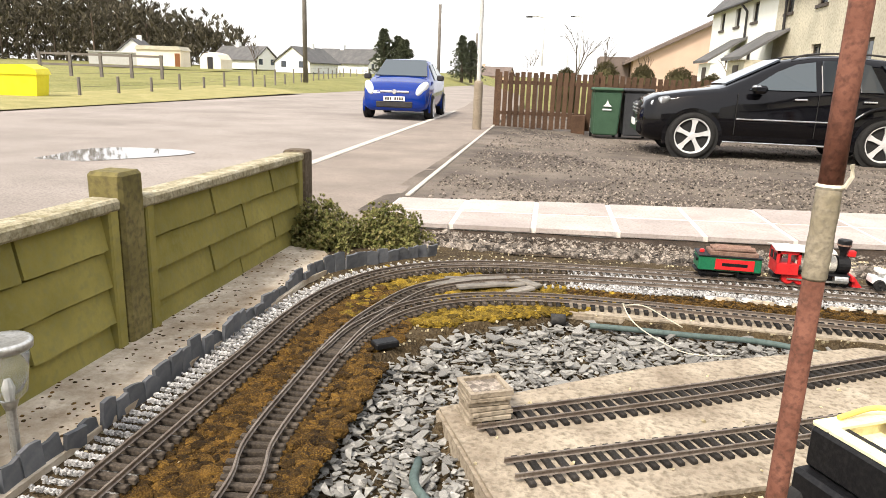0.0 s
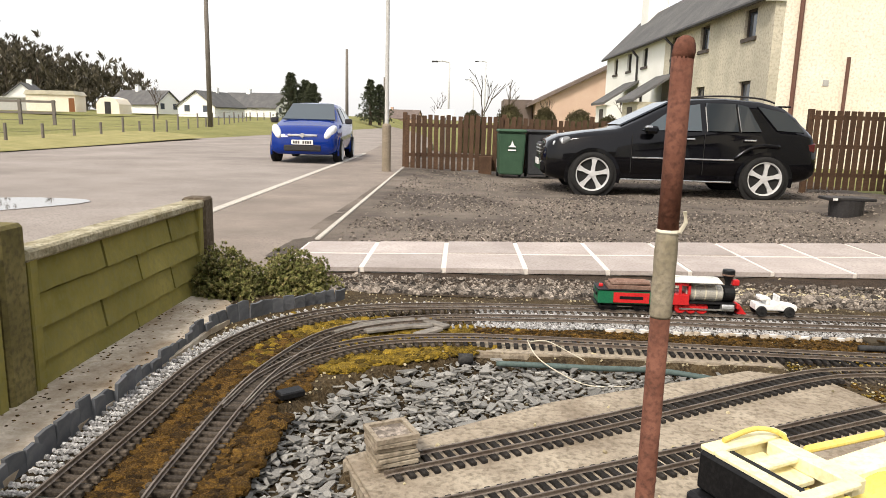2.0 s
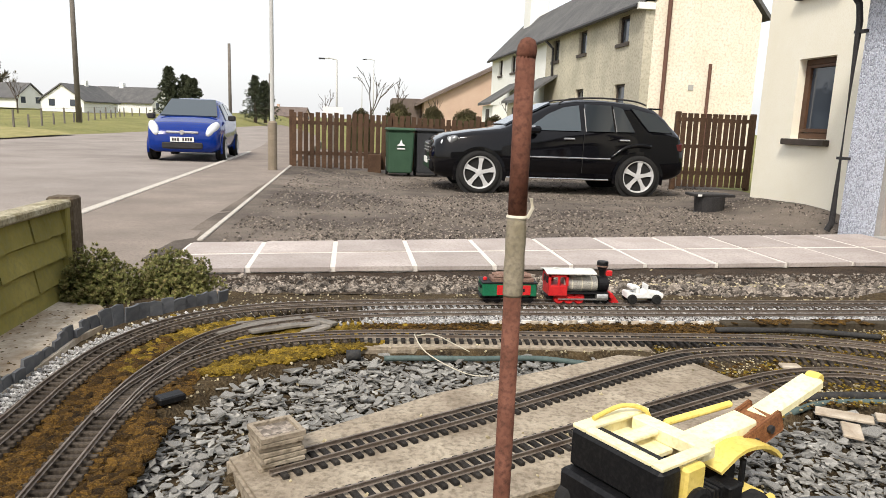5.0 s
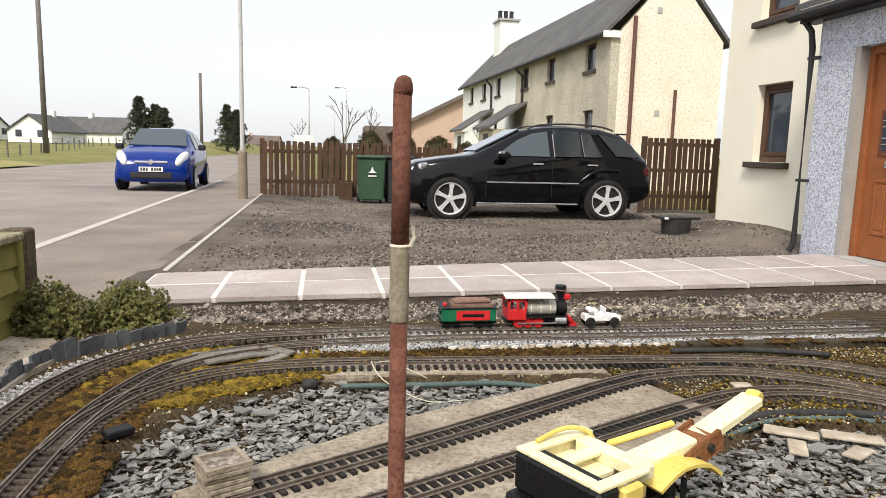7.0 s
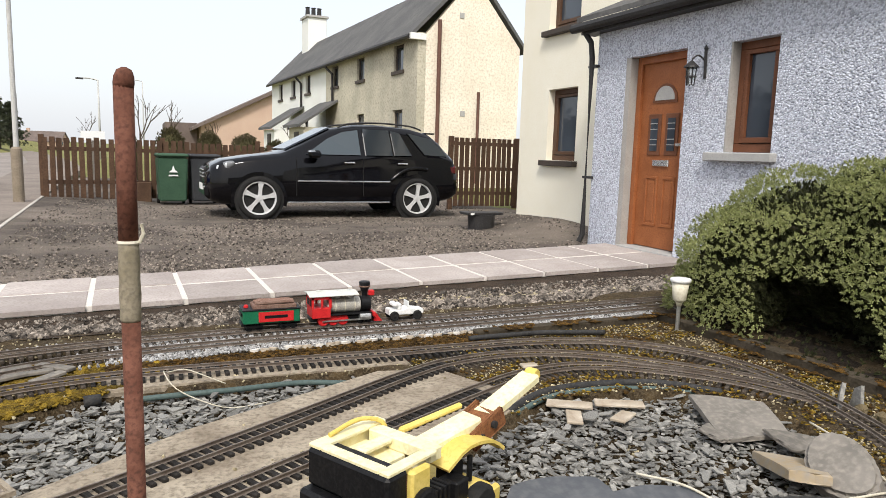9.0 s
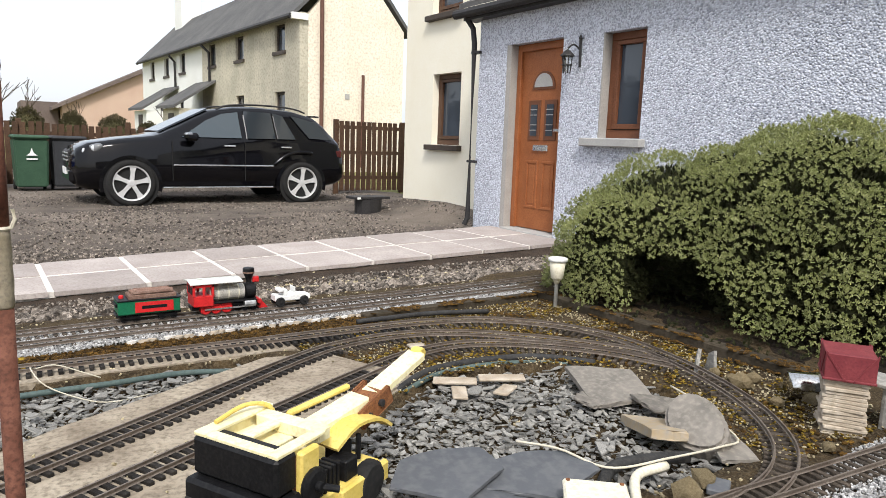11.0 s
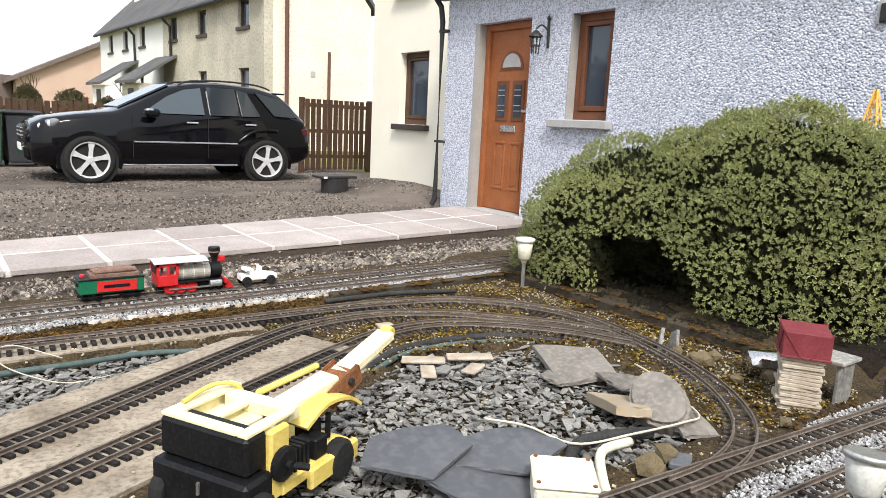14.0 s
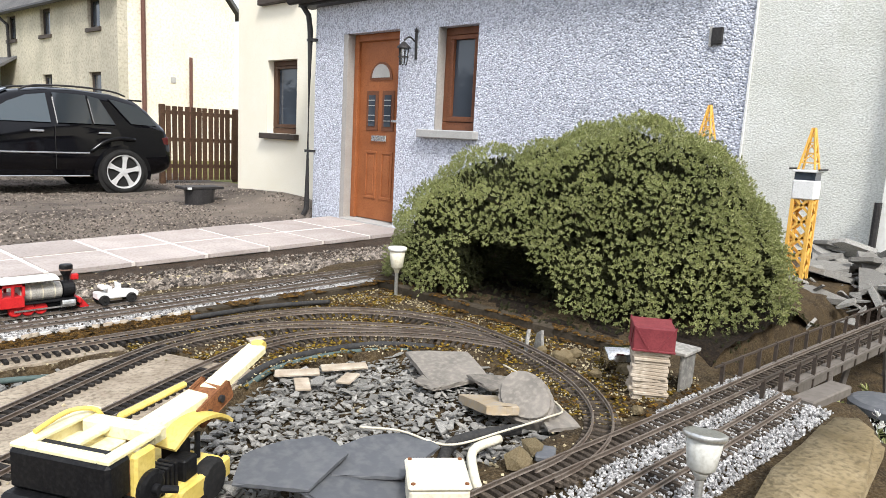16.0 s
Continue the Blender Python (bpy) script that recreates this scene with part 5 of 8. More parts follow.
part("cab_back", boxed(-0.119, -0.116, -0.041, 0.041, 0.066, 0.108), M["red"], cab)
part("cab_window", boxed(-0.1205, -0.119, -0.03, -0.006, 0.072, 0.096), M["black"], cab)
part("cab_window", boxed(-0.1205, -0.119, 0.006, 0.03, 0.072, 0.096), M["black"], cab)
bm = bmesh.new()
side_prism(bm, [(-0.05, 0.108), (-0.035, 0.112), (0, 0.116), (0.035, 0.112), (0.05, 0.108), (0.05, 0.110), (0.035, 0.1145), (0, 0.119), (-0.035, 0.1145), (-0.05, 0.110)], -0.048, 0.13, pose(0, 0, 0, 0, 0, 90))
roof = part("cab_roof", bm, M["grey_roof"], loco, "pale grey curved cab roof")
part("roof_hatch", boxed(-0.095, -0.078, -0.008, 0.008, 0.117, 0.1215, bevel=0.001), M["grey_roof"], roof)
for x in (-0.075, -0.04, -0.004):
    for y in (-0.026, 0.026):
        w = wheel(loco, x, y, 0.0185, M["red"])
for x in (0.06, 0.09):
    for y in (-0.026, 0.026):
        wheel(loco, x, y, 0.011, M["black"])
for y in (-0.034, 0.034):
    part("side_rod", boxed(-0.08, 0.06, y - 0.0015, y + 0.0015, 0.014, 0.019), M["silver"], loco)
    part("cylinder", lathed([(0.012, -0.02), (0.013, -0.018), (0.013, 0.018), (0.012, 0.02)], 12, Matrix.Translation((0.075, y, 0.026)) @ pose(0, 0, 0, 0, 90, 0)), M["silver"], loco)
bm = bmesh.new()
side_prism(bm, [(0.112, 0.004), (0.142, 0.004), (0.118, 0.034), (0.112, 0.034)], -0.03, 0.03)
part("cowcatcher", bm, M["red"], loco, "red cowcatcher")
part("buffer_beam", boxed(0.105, 0.114, -0.042, 0.042, 0.022, 0.04, bevel=0.002), M["red"], loco)

jeep = thing("toy_rail_car", Matrix.Translation((1.29, 2.640, TRAIN_Z)), "white open toy car with black wheels on the rails", "toy car")
bm = bmesh.new()
side_prism(bm, [(-0.065, 0.018), (0.07, 0.018), (0.072, 0.036), (0.03, 0.042), (0.012, 0.048), (-0.01, 0.036), (-0.04, 0.038), (-0.065, 0.042)], -0.025, 0.025)
bmesh.ops.bevel(bm, geom=list(bm.edges), offset=0.003, segments=2, affect="EDGES")
part("body", bm, M["white"], jeep)
part("windscreen", boxed(0.008, 0.012, -0.024, 0.024, 0.045, 0.068, bevel=0.001), M["white"], jeep)
part("seat", boxed(-0.03, -0.015, -0.02, 0.02, 0.036, 0.06, bevel=0.003), M["white"], jeep)
part("hood_frame", boxed(-0.05, -0.03, -0.024, 0.024, 0.05, 0.064, bevel=0.004), M["white"], jeep)
for x in (-0.045, 0.045):
    for y in (-0.028, 0.028):
        wheel(jeep, x, y, 0.016, M["tyre"])

# ---- near things on the bed ----
pole = thing("rusty_pole", pose(0.3915, 0.749, 0.335), "thin rust-brown steel pole with a bent tip", "pole")
part("shaft", lathed([(0.0056, 0.0), (0.0055, 0.18), (0.0055, 0.36), (0.0055, 0.554)], 18), M["rust"], pole, smooth=True)
part("flaked_band", lathed([(0.0056, 0.5525), (0.0062, 0.554), (0.0060, 0.561), (0.0064, 0.569), (0.0060, 0.578), (0.0063, 0.588), (0.0060, 0.596), (0.0058, 0.601)], 18), M["rust_pale"], pole, "pale flaking wrapped band", smooth=True)
part("upper_shaft", lathed([(0.0057, 0.600), (0.0057, 0.64), (0.0057, 0.694)], 18), M["rust"], pole, smooth=True)
part("tie", lathed([(0.0060, 0.6), (0.0068, 0.6012), (0.0060, 0.6026)], 12), M["cord"], pole)
part("tie_knot", tube([Vector((0.006, -0.002, 0.601)), Vector((0.0085, -0.003, 0.607)), Vector((0.0075, -0.003, 0.613))], 0.0012, 6), M["cord"], pole)
part("bent_tip", lathed([(0.0057, 0.693), (0.0060, 0.696), (0.0056, 0.700), (0.0042, 0.7035), (0.0015, 0.705)], 16, pose(0, 0, 0) @ Matrix(((1, 0, 0.06, -0.0415), (0, 1, 0, 0), (0, 0, 1, 0), (0, 0, 0, 1)))), M["rust"], pole, smooth=True)


def solar_lamp(name_m, label, h=0.2, r=0.045, shade="clear"):
    """A stake lamp with a shade that widens upwards to a round rim."""
    l = thing("solar_lamp", name_m, label, "garden lamp", "solar garden lamps")
    part("stake", tube([Vector((0, 0, 0)), Vector((0, 0, h * 0.58))], 0.0075, 10), M["silver"], l)
    shade_m = {"clear": "lampglass", "frosted": "frosted", "white": "cream"}[shade]
    part("collar", lathed([(0.0085, h * 0.5), (0.013, h * 0.56), (r * 0.45, h * 0.585)], 14), M["silver"] if shade == "clear" else M[shade_m], l, smooth=True)
    part("glass", lathed([(r * 0.45, h * 0.58), (r * 0.68, h * 0.62), (r * 0.78, h * 0.75), (r * 0.93, h * 0.95)], 20), M[shade_m], l, smooth=True)
    part("bulb", lathed([(0.004, h * 0.6), (0.006, h * 0.68), (0.003, h * 0.74)], 8), M["white"], l)
    part("cap", lathed([(r * 0.95, h * 0.93), (r * 1.06, h * 0.94), (r * 1.08, h * 0.985), (r * 1.0, h), (r * 0.85, h * 0.995), (r * 0.3, h * 0.99)], 22), M["silver"] if shade != "white" else M["white"], l, "round bright metal rim", smooth=True)
    return l


solar_lamp(pose(-0.545, 1.205, 0.355), "steel solar lamp with a clear shade", 0.225, 0.038)
solar_lamp(pose(1.520, 0.668, 0.345, 0, 10, 20), "small grey solar lamp leaning beside the ballast", 0.170, 0.036, "frosted")
solar_lamp(pose(2.27, 2.27, 0.34), "white solar lamp on a thin stake by the shrub", 0.215, 0.036, "white")

stack = thing("slab_stack", Matrix.Translation((0.145, 1.555, 0.363)) @ pose(0, 0, 0, 0, 0, 28), "square stack of thin grey slabs as a buffer stop", "slab stack")
rnd = random.Random(8)
for k in range(6):
    part("slab", boxed(-0.04, 0.04, -0.037, 0.037, 0.0095 * k, 0.0095 * k + 0.008, bevel=0.001), M["concrete"], stack, m=pose(rnd.uniform(-0.003, 0.003), rnd.uniform(-0.003, 0.003), 0, 0, 0, rnd.uniform(-5, 5)))
bm = bmesh.new()
for a in ((-0.042, 0.042, -0.039, -0.030), (-0.042, 0.042, 0.030, 0.039), (-0.042, -0.033, -0.030, 0.030), (0.033, 0.042, -0.030, 0.030)):
    box(bm, *a, 0.057, 0.066)
part("rim", bm, M["concrete"], stack)
part("grit_fill", boxed(-0.033, 0.033, -0.03, 0.03, 0.055, 0.060), M["stone_grey"], stack)

# toy excavator
ex = thing("toy_excavator", Matrix.Translation((0.672, 1.282, 0.356)) @ pose(0, 0, 0, 0, 0, 28.5) @ Matrix.Scale(1.04, 4), "yellow and black toy excavator with a rusty boom joint", "toy excavator")
part("counterweight", boxed(0.012, 0.06, -0.087, 0.087, 0.085, 0.148, bevel=0.006), M["black"], ex, "black engine cover")
part("lower_cover", boxed(-0.004, 0.06, -0.10, 0.09, 0.015, 0.084, bevel=0.006), M["black"], ex)
part("latch", boxed(-0.008, -0.003, -0.012, -0.008, 0.05, 0.07), M["silver"], ex)
bm = bmesh.new()
for a in ((0.016, 0.17, 0.060, 0.087, 0.146, 0.154), (0.016, 0.13, -0.085, -0.064, 0.146, 0.154), (0.016, 0.036, -0.064, 0.060, 0.146, 0.154), (0.125, 0.155, -0.075, 0.06, 0.128, 0.150), (0.06, 0.125, 0.005, 0.03, 0.140, 0.148)):
    box(bm, *a, bevel=0.002)
part("cab_frame", bm, M["yellow_pale"], ex, "faded yellow open cab frame")
part("cab_wall", boxed(0.06, 0.155, 0.070, 0.086, 0.05, 0.146, bevel=0.003), M["yellow_pale"], ex)
part("cab_wall", boxed(0.055, 0.10, -0.098, -0.084, 0.03, 0.146, bevel=0.004), M["yellow"], ex)
part("cab_floor", boxed(0.06, 0.17, -0.08, 0.07, 0.05, 0.07, bevel=0.002), M["rust_scrap"], ex)
part("inner_shelf", boxed(0.05, 0.13, -0.02, 0.07, 0.118, 0.128, bevel=0.002), M["yellow_pale"], ex)
part("crank_wheel", lathed([(0.026, -0.006), (0.028, -0.003), (0.028, 0.003), (0.022, 0.006), (0.008, 0.007), (0.008, 0.016)], 18, Matrix.Translation((0.078, -0.104, 0.088)) @ pose(0, 0, 0, 90, 0, 0)), M["black"], ex)
part("crank_handle", tube([Vector((0.078, -0.11, 0.088)), Vector((0.10, -0.135, 0.08))], 0.006), M["black"], ex)
for k in range(5):
    part("engine_fin", boxed(0.105 + 0.011 * k, 0.112 + 0.011 * k, -0.095, -0.06, 0.05, 0.092, bevel=0.001), M["black"], ex)
part("engine_block", boxed(0.165, 0.20, -0.10, -0.06, 0.05, 0.088, bevel=0.003), M["black"], ex)
part("engine_block", boxed(0.19, 0.225, -0.07, -0.035, 0.06, 0.10, bevel=0.003), M["black"], ex)
part("exhaust", tube([Vector((0.235, -0.075, 0.06)), Vector((0.235, -0.075, 0.105))], 0.005), M["black"], ex)
part("chassis", boxed(0.08, 0.27, -0.10, 0.06, 0.028, 0.052, bevel=0.004), M["yellow"], ex, "yellow chassis plate")
part("front_panel", boxed(0.14, 0.28, -0.112, -0.098, 0.012, 0.05, bevel=0.004), M["yellow"], ex)


def beam(name, a, b, w, h, material, label=""):
    a, b = Vector(a), Vector(b)
    d = b - a
    m = Matrix.Translation(a) @ d.to_track_quat("X", "Z").to_matrix().to_4x4()
    return part(name, boxed(0, d.length, -w / 2, w / 2, -h / 2, h / 2, bevel=0.004), material, ex, label, m)


beam("boom", (0.14, -0.01, 0.112), (0.30, -0.035, 0.138), 0.048, 0.028, M["yellow_pale"], "pale yellow boom")
beam("boom_joint", (0.282, -0.035, 0.122), (0.335, -0.043, 0.143), 0.050, 0.030, M["rust_scrap"], "rusty boom joint")
for e in (-1, 1):
    beam("joint_plate", (0.262, -0.033 + 0.026 * e, 0.112), (0.345, -0.044 + 0.026 * e, 0.146), 0.004, 0.040, M["rust_scrap"])
part("joint_pin", lathed([(0.007, -0.034), (0.007, 0.034)], 10, Matrix.Translation((0.315, -0.04, 0.135)) @ pose(0, 0, 0, 90, 0, 0)), M["gutter"], ex)
part("joint_pin", lathed([(0.005, -0.033), (0.005, 0.033)], 10, Matrix.Translation((0.285, -0.036, 0.12)) @ pose(0, 0, 0, 90, 0, 0)), M["gutter"], ex)
beam("dipper_arm", (0.315, -0.042, 0.142), (0.475, -0.05, 0.182), 0.042, 0.02, M["yellow_pale"], "pale yellow dipper arm")
part("tip_eye", lathed([(0.012, -0.012), (0.014, -0.006), (0.014, 0.006), (0.012, 0.012)], 12, Matrix.Translation((0.478, -0.05, 0.184)) @ pose(0, 0, 0, 90, 0, 0)), M["yellow"], ex)
beam("ram", (0.17, 0.03, 0.14), (0.31, 0.0, 0.155), 0.012, 0.012, M["yellow"])
bm = bmesh.new()
sweep(bm, smooth_line([(0.17, -0.06, 0.10), (0.22, -0.065, 0.125), (0.28, -0.07, 0.118), (0.32, -0.072, 0.09)], 0.02), [(-0.022, 0), (0.022, 0), (0.022, 0.006), (-0.022, 0.006)])
part("mudguard", bm, M["yellow"], ex, "yellow curved guard")
part("control_cable", tube(smooth_line([(0.05, 0.075, 0.158), (0.11, 0.07, 0.168), (0.15, 0.055, 0.158), (0.165, 0.05, 0.13)], 0.012), 0.004), M["yellow"], ex)
for x in (0.02, 0.23):
    for y in (-0.10, 0.075):
        w = part("tyre", lathed([(0.016, -0.014), (0.031, -0.014), (0.037, -0.008), (0.037, 0.008), (0.031, 0.014), (0.016, 0.014)], 18, Matrix.Translation((x, y, 0.027)) @ pose(0, 0, 0, 90, 0, 0)), M["tyre"], ex)
        part("hub", lathed([(0.013, -0.012), (0.011, 0.0), (0.013, 0.012)], 10, Matrix.Translation((x, y, 0.027)) @ pose(0, 0, 0, 90, 0, 0)), M["yellow"], w)


def flag(name, outline, z, t, material, label, rot=(0, 0, 0), category="stone slab", group=""):
    """A loose flat stone, from a rough outline on the plan."""
    cx = sum(p[0] for p in outline) / len(outline)
    cy = sum(p[1] for p in outline) / len(outline)
    bm = bmesh.new()
    r = random.Random(round(cx * 1000))
    pts = []
    for (ax, ay), (bx_, by_) in zip(outline, outline[1:] + outline[:1]):
        for k in range(5):
            u = k / 5
            j = 0 if k == 0 else r.uniform(-0.0035, 0.0035)
            pts.append((ax + (bx_ - ax) * u - cx + j, ay + (by_ - ay) * u - cy + j))
    prism(bm, pts, 0, t)
    bmesh.ops.bevel(bm, geom=[e for e in bm.edges if abs(e.verts[0].co.z - e.verts[1].co.z) < 1e-6], offset=min(0.003, t * 0.3), segments=1, affect="EDGES")
    ob = part(name, bm, material, m=pose(cx, cy, z, *rot))
    return tagged(ob, label, category, group)


flag("stone_slab", [(1.72, 1.63), (1.87, 1.52), (1.80, 1.38), (1.63, 1.42)], 0.358, 0.014, M["slate_brown"], "broad grey-brown flagstone on the slate chips", (6, -4, 0))
flag("stone_slab", [(1.60, 1.47), (1.66, 1.50), (1.67, 1.42), (1.61, 1.41)], 0.352, 0.010, M["slate_brown"], "small square grey slate on the chips", (5, 8, 0))
flag("stone_slab", [(1.66, 1.36), (1.74, 1.27), (1.61, 1.13), (1.55, 1.18)], 0.352, 0.022, M["sandstone"], "ochre sandstone slab lying on the chips", (-10, 10, 0))
flag("stone_slab", [(1.73, 1.40), (1.81, 1.34), (1.79, 1.27), (1.72, 1.31)], 0.360, 0.010, M["slate_brown"], "thin grey slate beside the ochre slab", (8, -3, 0))
flag("stone_slab", [(1.72, 1.18), (1.78, 1.13), (1.72, 1.03), (1.63, 1.06)], 0.352, 0.009, M["slate_brown"], "flat grey slate by the pale hose", (4, 3, 0))
bm = bmesh.new()
prism(bm, [(0.062 * math.cos(a), 0.085 * math.sin(a) * (1 + 0.12 * math.cos(a))) for a in span(0, 5.98, 20)], -0.028, 0.028)
bmesh.ops.bevel(bm, geom=list(bm.edges), offset=0.009, segments=2, affect="EDGES")
tagged(part("boulder", bm, M["slate_brown"], m=pose(1.685, 1.165, 0.382, 24, -30, -30)), "rounded grey-brown stone leaning on slabs", "boulder")
for o, z, r, lab in (
    ([(0.94, 1.24), (1.00, 1.31), (1.09, 1.305), (1.16, 1.27), (1.155, 1.19), (1.03, 1.14)], 0.398, (4, -3, 0), "large dark grey slate sheet on a slate pile"),
    ([(1.10, 1.17), (1.13, 1.24), (1.24, 1.24), (1.32, 1.20), (1.335, 1.12), (1.20, 1.085)], 0.385, (5, -2, 0), "dark grey slate sheet overlapping another"),
    ([(1.02, 1.16), (1.16, 1.20), (1.30, 1.12), (1.24, 1.03), (1.06, 1.05)], 0.368, (7, 4, 0), "dark slate sheet low in the pile"),
    ([(0.98, 1.12), (1.10, 1.17), (1.22, 1.08), (1.15, 0.98), (1.0, 1.0)], 0.352, (5, -5, 0), "dark slate sheet under the pile"),
):
    flag("slate_sheet", o, z, 0.007, M["slate_dark"], lab, r, "slate sheet", "pile of slate sheets")
bx2 = thing("junction_box", Matrix.Translation((1.205, 1.005, 0.352)) @ pose(0, 0, 0, 0, 0, 50), "cream plastic junction box on the stones", "junction box")
part("box", boxed(-0.052, 0.052, -0.052, 0.052, 0, 0.062, bevel=0.004), M["cream"], bx2)
part("lid", boxed(-0.055, 0.055, -0.055, 0.055, 0.062, 0.072, bevel=0.004), M["cream"], bx2, "pale lid")
for x in (-0.046, 0.046):
    for y in (-0.046, 0.046):
        part("screw", lathed([(0.004, 0.071), (0.004, 0.074)], 8, Matrix.Translation((x, y, 0))), M["rust_scrap"], bx2)

hose = lambda n, pts, r, m, lab, cat: tagged(part(n, tube(smooth_line(pts, 0.02), r, 8), m, smooth=True), lab, cat)
hose("garden_hose", [(0.36, 2.16, 0.345), (0.46, 2.155, 0.347), (0.63, 2.15, 0.347), (0.80, 2.155, 0.345), (0.95, 2.13, 0.335)], 0.008, M["hose"], "dull green hose lying along the low wall", "hose")
hose("garden_hose", [(1.26, 1.74, 0.347), (1.40, 1.805, 0.352), (1.56, 1.81, 0.353), (1.72, 1.77, 0.350), (1.83, 1.70, 0.345)], 0.008, M["hose"], "dull green hose round the slate bed", "hose")
hose("black_pipe", [(1.24, 1.75, 0.352), (1.40, 1.83, 0.358), (1.58, 1.835, 0.358), (1.76, 1.79, 0.356), (1.90, 1.66, 0.352)], 0.011, M["black_pipe"], "black pond liner edge round the slate bed", "pipe")
hose("black_pipe", [(1.42, 2.345, 0.372), (1.55, 2.335, 0.374), (1.72, 2.325, 0.374), (1.95, 2.27, 0.37)], 0.009, M["black_pipe"], "short black pipe beside the kerb", "pipe")
hose("black_pipe", [(1.30, 1.09, 0.362), (1.40, 1.145, 0.366), (1.50, 1.13, 0.366), (1.58, 1.105, 0.362)], 0.013, M["black_pipe"], "black pipe among the stones", "pipe")
hose("pale_conduit", [(1.30, 0.98, 0.352), (1.335, 1.03, 0.37), (1.40, 1.085, 0.375), (1.50, 1.09, 0.37)], 0.010, M["cream"], "pale flexible conduit by the junction box", "conduit")
hose("loose_wire", [(1.24, 1.26, 0.41), (1.30, 1.20, 0.405), (1.36, 1.12, 0.385), (1.50, 1.09, 0.385), (1.66, 1.08, 0.378), (1.745, 1.10, 0.368), (1.79, 1.20, 0.375), (1.83, 1.27, 0.38), (1.88, 1.40, 0.375)], 0.0025, M["cord"], "thin white cord over the stones", "cord")
hose("loose_wire", [(0.46, 2.26, 0.375), (0.445, 2.20, 0.40), (0.47, 2.15, 0.37), (0.53, 2.10, 0.345), (0.60, 2.05, 0.335), (0.70, 2.06, 0.335)], 0.0016, M["cord"], "thin pale wire loop above the chips", "cord")
hose("loose_wire", [(0.455, 2.26, 0.378), (0.50, 2.22, 0.395), (0.56, 2.19, 0.375), (0.60, 2.17, 0.36)], 0.0016, M["cord"], "thin pale wire beside the track", "cord")
hose("blue_hose", [(0.05, 1.42, 0.335), (0.06, 1.34, 0.342), (0.11, 1.28, 0.335)], 0.008, M["hose"], "end of a blue-green hose among slate", "hose")
hose("drain_pipe", [(0.255, 2.185, 0.345), (0.30, 2.19, 0.345)], 0.016, M["black_pipe"], "short grey drain pipe end in the low wall", "pipe")
rnd = random.Random(9)
for (x, y, a, l) in ((-0.06, 2.36, 28, 0.15), (0.0, 2.41, 15, 0.16), (0.04, 2.35, 30, 0.15), (0.11, 2.39, 12, 0.12), (0.17, 2.43, -35, 0.11), (0.16, 2.35, 40, 0.09), (0.05, 2.45, 20, 0.12)):
    bm = boxed(-l / 2, l / 2, -0.016, 0.016, 0, 0.010, bevel=0.002)
    tagged(part("stone_strip", bm, M["slate_brown"], m=pose(x, y, 0.362 + rnd.uniform(0, 0.006), rnd.uniform(-4, 4), rnd.uniform(-4, 4), a)), "flat grey stone strip lying on moss", "stone strip", "strips inside the curve")
for x, y, a, l in ((1.42, 1.74, -35, 0.12), (1.38, 1.66, 60, 0.07), (1.50, 1.62, 30, 0.08), (1.55, 1.70, -30, 0.13), (1.47, 2.03, -15, 0.05), (1.75, 1.45, 10, 0.08)):
    bm = boxed(-l / 2, l / 2, -0.02, 0.02, 0, 0.008, bevel=0.002)
    tagged(part("stone_strip", bm, M["concrete_lt"], m=pose(x, y, 0.348 if y < 2 else 0.362, rnd.uniform(-5, 5), rnd.uniform(-5, 5), a)), "pale broken strip on the slate chips", "stone strip")
tagged(part("switch_box", boxed(-0.03, 0.03, -0.018, 0.018, 0, 0.016, bevel=0.003), M["black"], m=pose(-0.125, 1.85, 0.357, 0, 0, 40)), "small black turnout motor beside the rails", "point motor")
tagged(part("switch_box", boxed(-0.03, 0.03, -0.02, 0.02, 0, 0.014, bevel=0.003), M["slate_dark"], m=pose(1.52, 0.99, 0.356, 0, 0, 30)), "small dark switch box beside the curve", "point motor")

# water tower, can, stones
tank = thing("model_water_tower", Matrix.Translation((2.062, 1.04, 0.345)) @ pose(0, 0, 0, 0, 0, 33), "stacked slate water tower with a maroon tank", "model tower")
rnd = random.Random(5)
for k in range(15):
    bm = boxed(-0.052, 0.052, -0.046, 0.046, 0, 0.0088, bevel=0.0015)
    part("slate", bm, M["concrete_lt"], tank, m=pose(rnd.uniform(-0.003, 0.003), rnd.uniform(-0.003, 0.003), 0.0092 * k, 0, 0, rnd.uniform(-6, 6)))
bm = bmesh.new()
box(bm, -0.060, 0.060, -0.053, 0.053, 0.138, 0.202, bevel=0.002)
box(bm, -0.062, 0.062, -0.055, 0.055, 0.1385, 0.144, bevel=0.001)
part("tank", bm, M["dark_red"], tank, "maroon painted tank")
for a in (0, 90, 180, 270):
    bm = bmesh.new()
    for s in (-1, 1):
        box(bm, -0.002, 0.002, -0.0015, 0.0015, -0.04, 0.04, Matrix.Translation((0.03 * s, 0, 0)) @ pose(0, 0, 0, 0, 34 * s, 0))
    part("brace", bm, M["dark_red"], tank, m=pose(0, 0, 0.172, 0, 0, a) @ Matrix.Translation((0, -0.0535 if a % 180 == 0 else -0.0605, 0)))
bench = thing("stone_bench", pose(2.18, 1.03, 0.345), "small grey slab table behind the tower", "stone bench")
part("top", boxed(-0.05, 0.05, -0.06, 0.06, 0.11, 0.12, bevel=0.002), M["slate"], bench)
part("leg", boxed(-0.04, 0.04, -0.05, -0.04, 0, 0.11, bevel=0.002), M["slate"], bench)
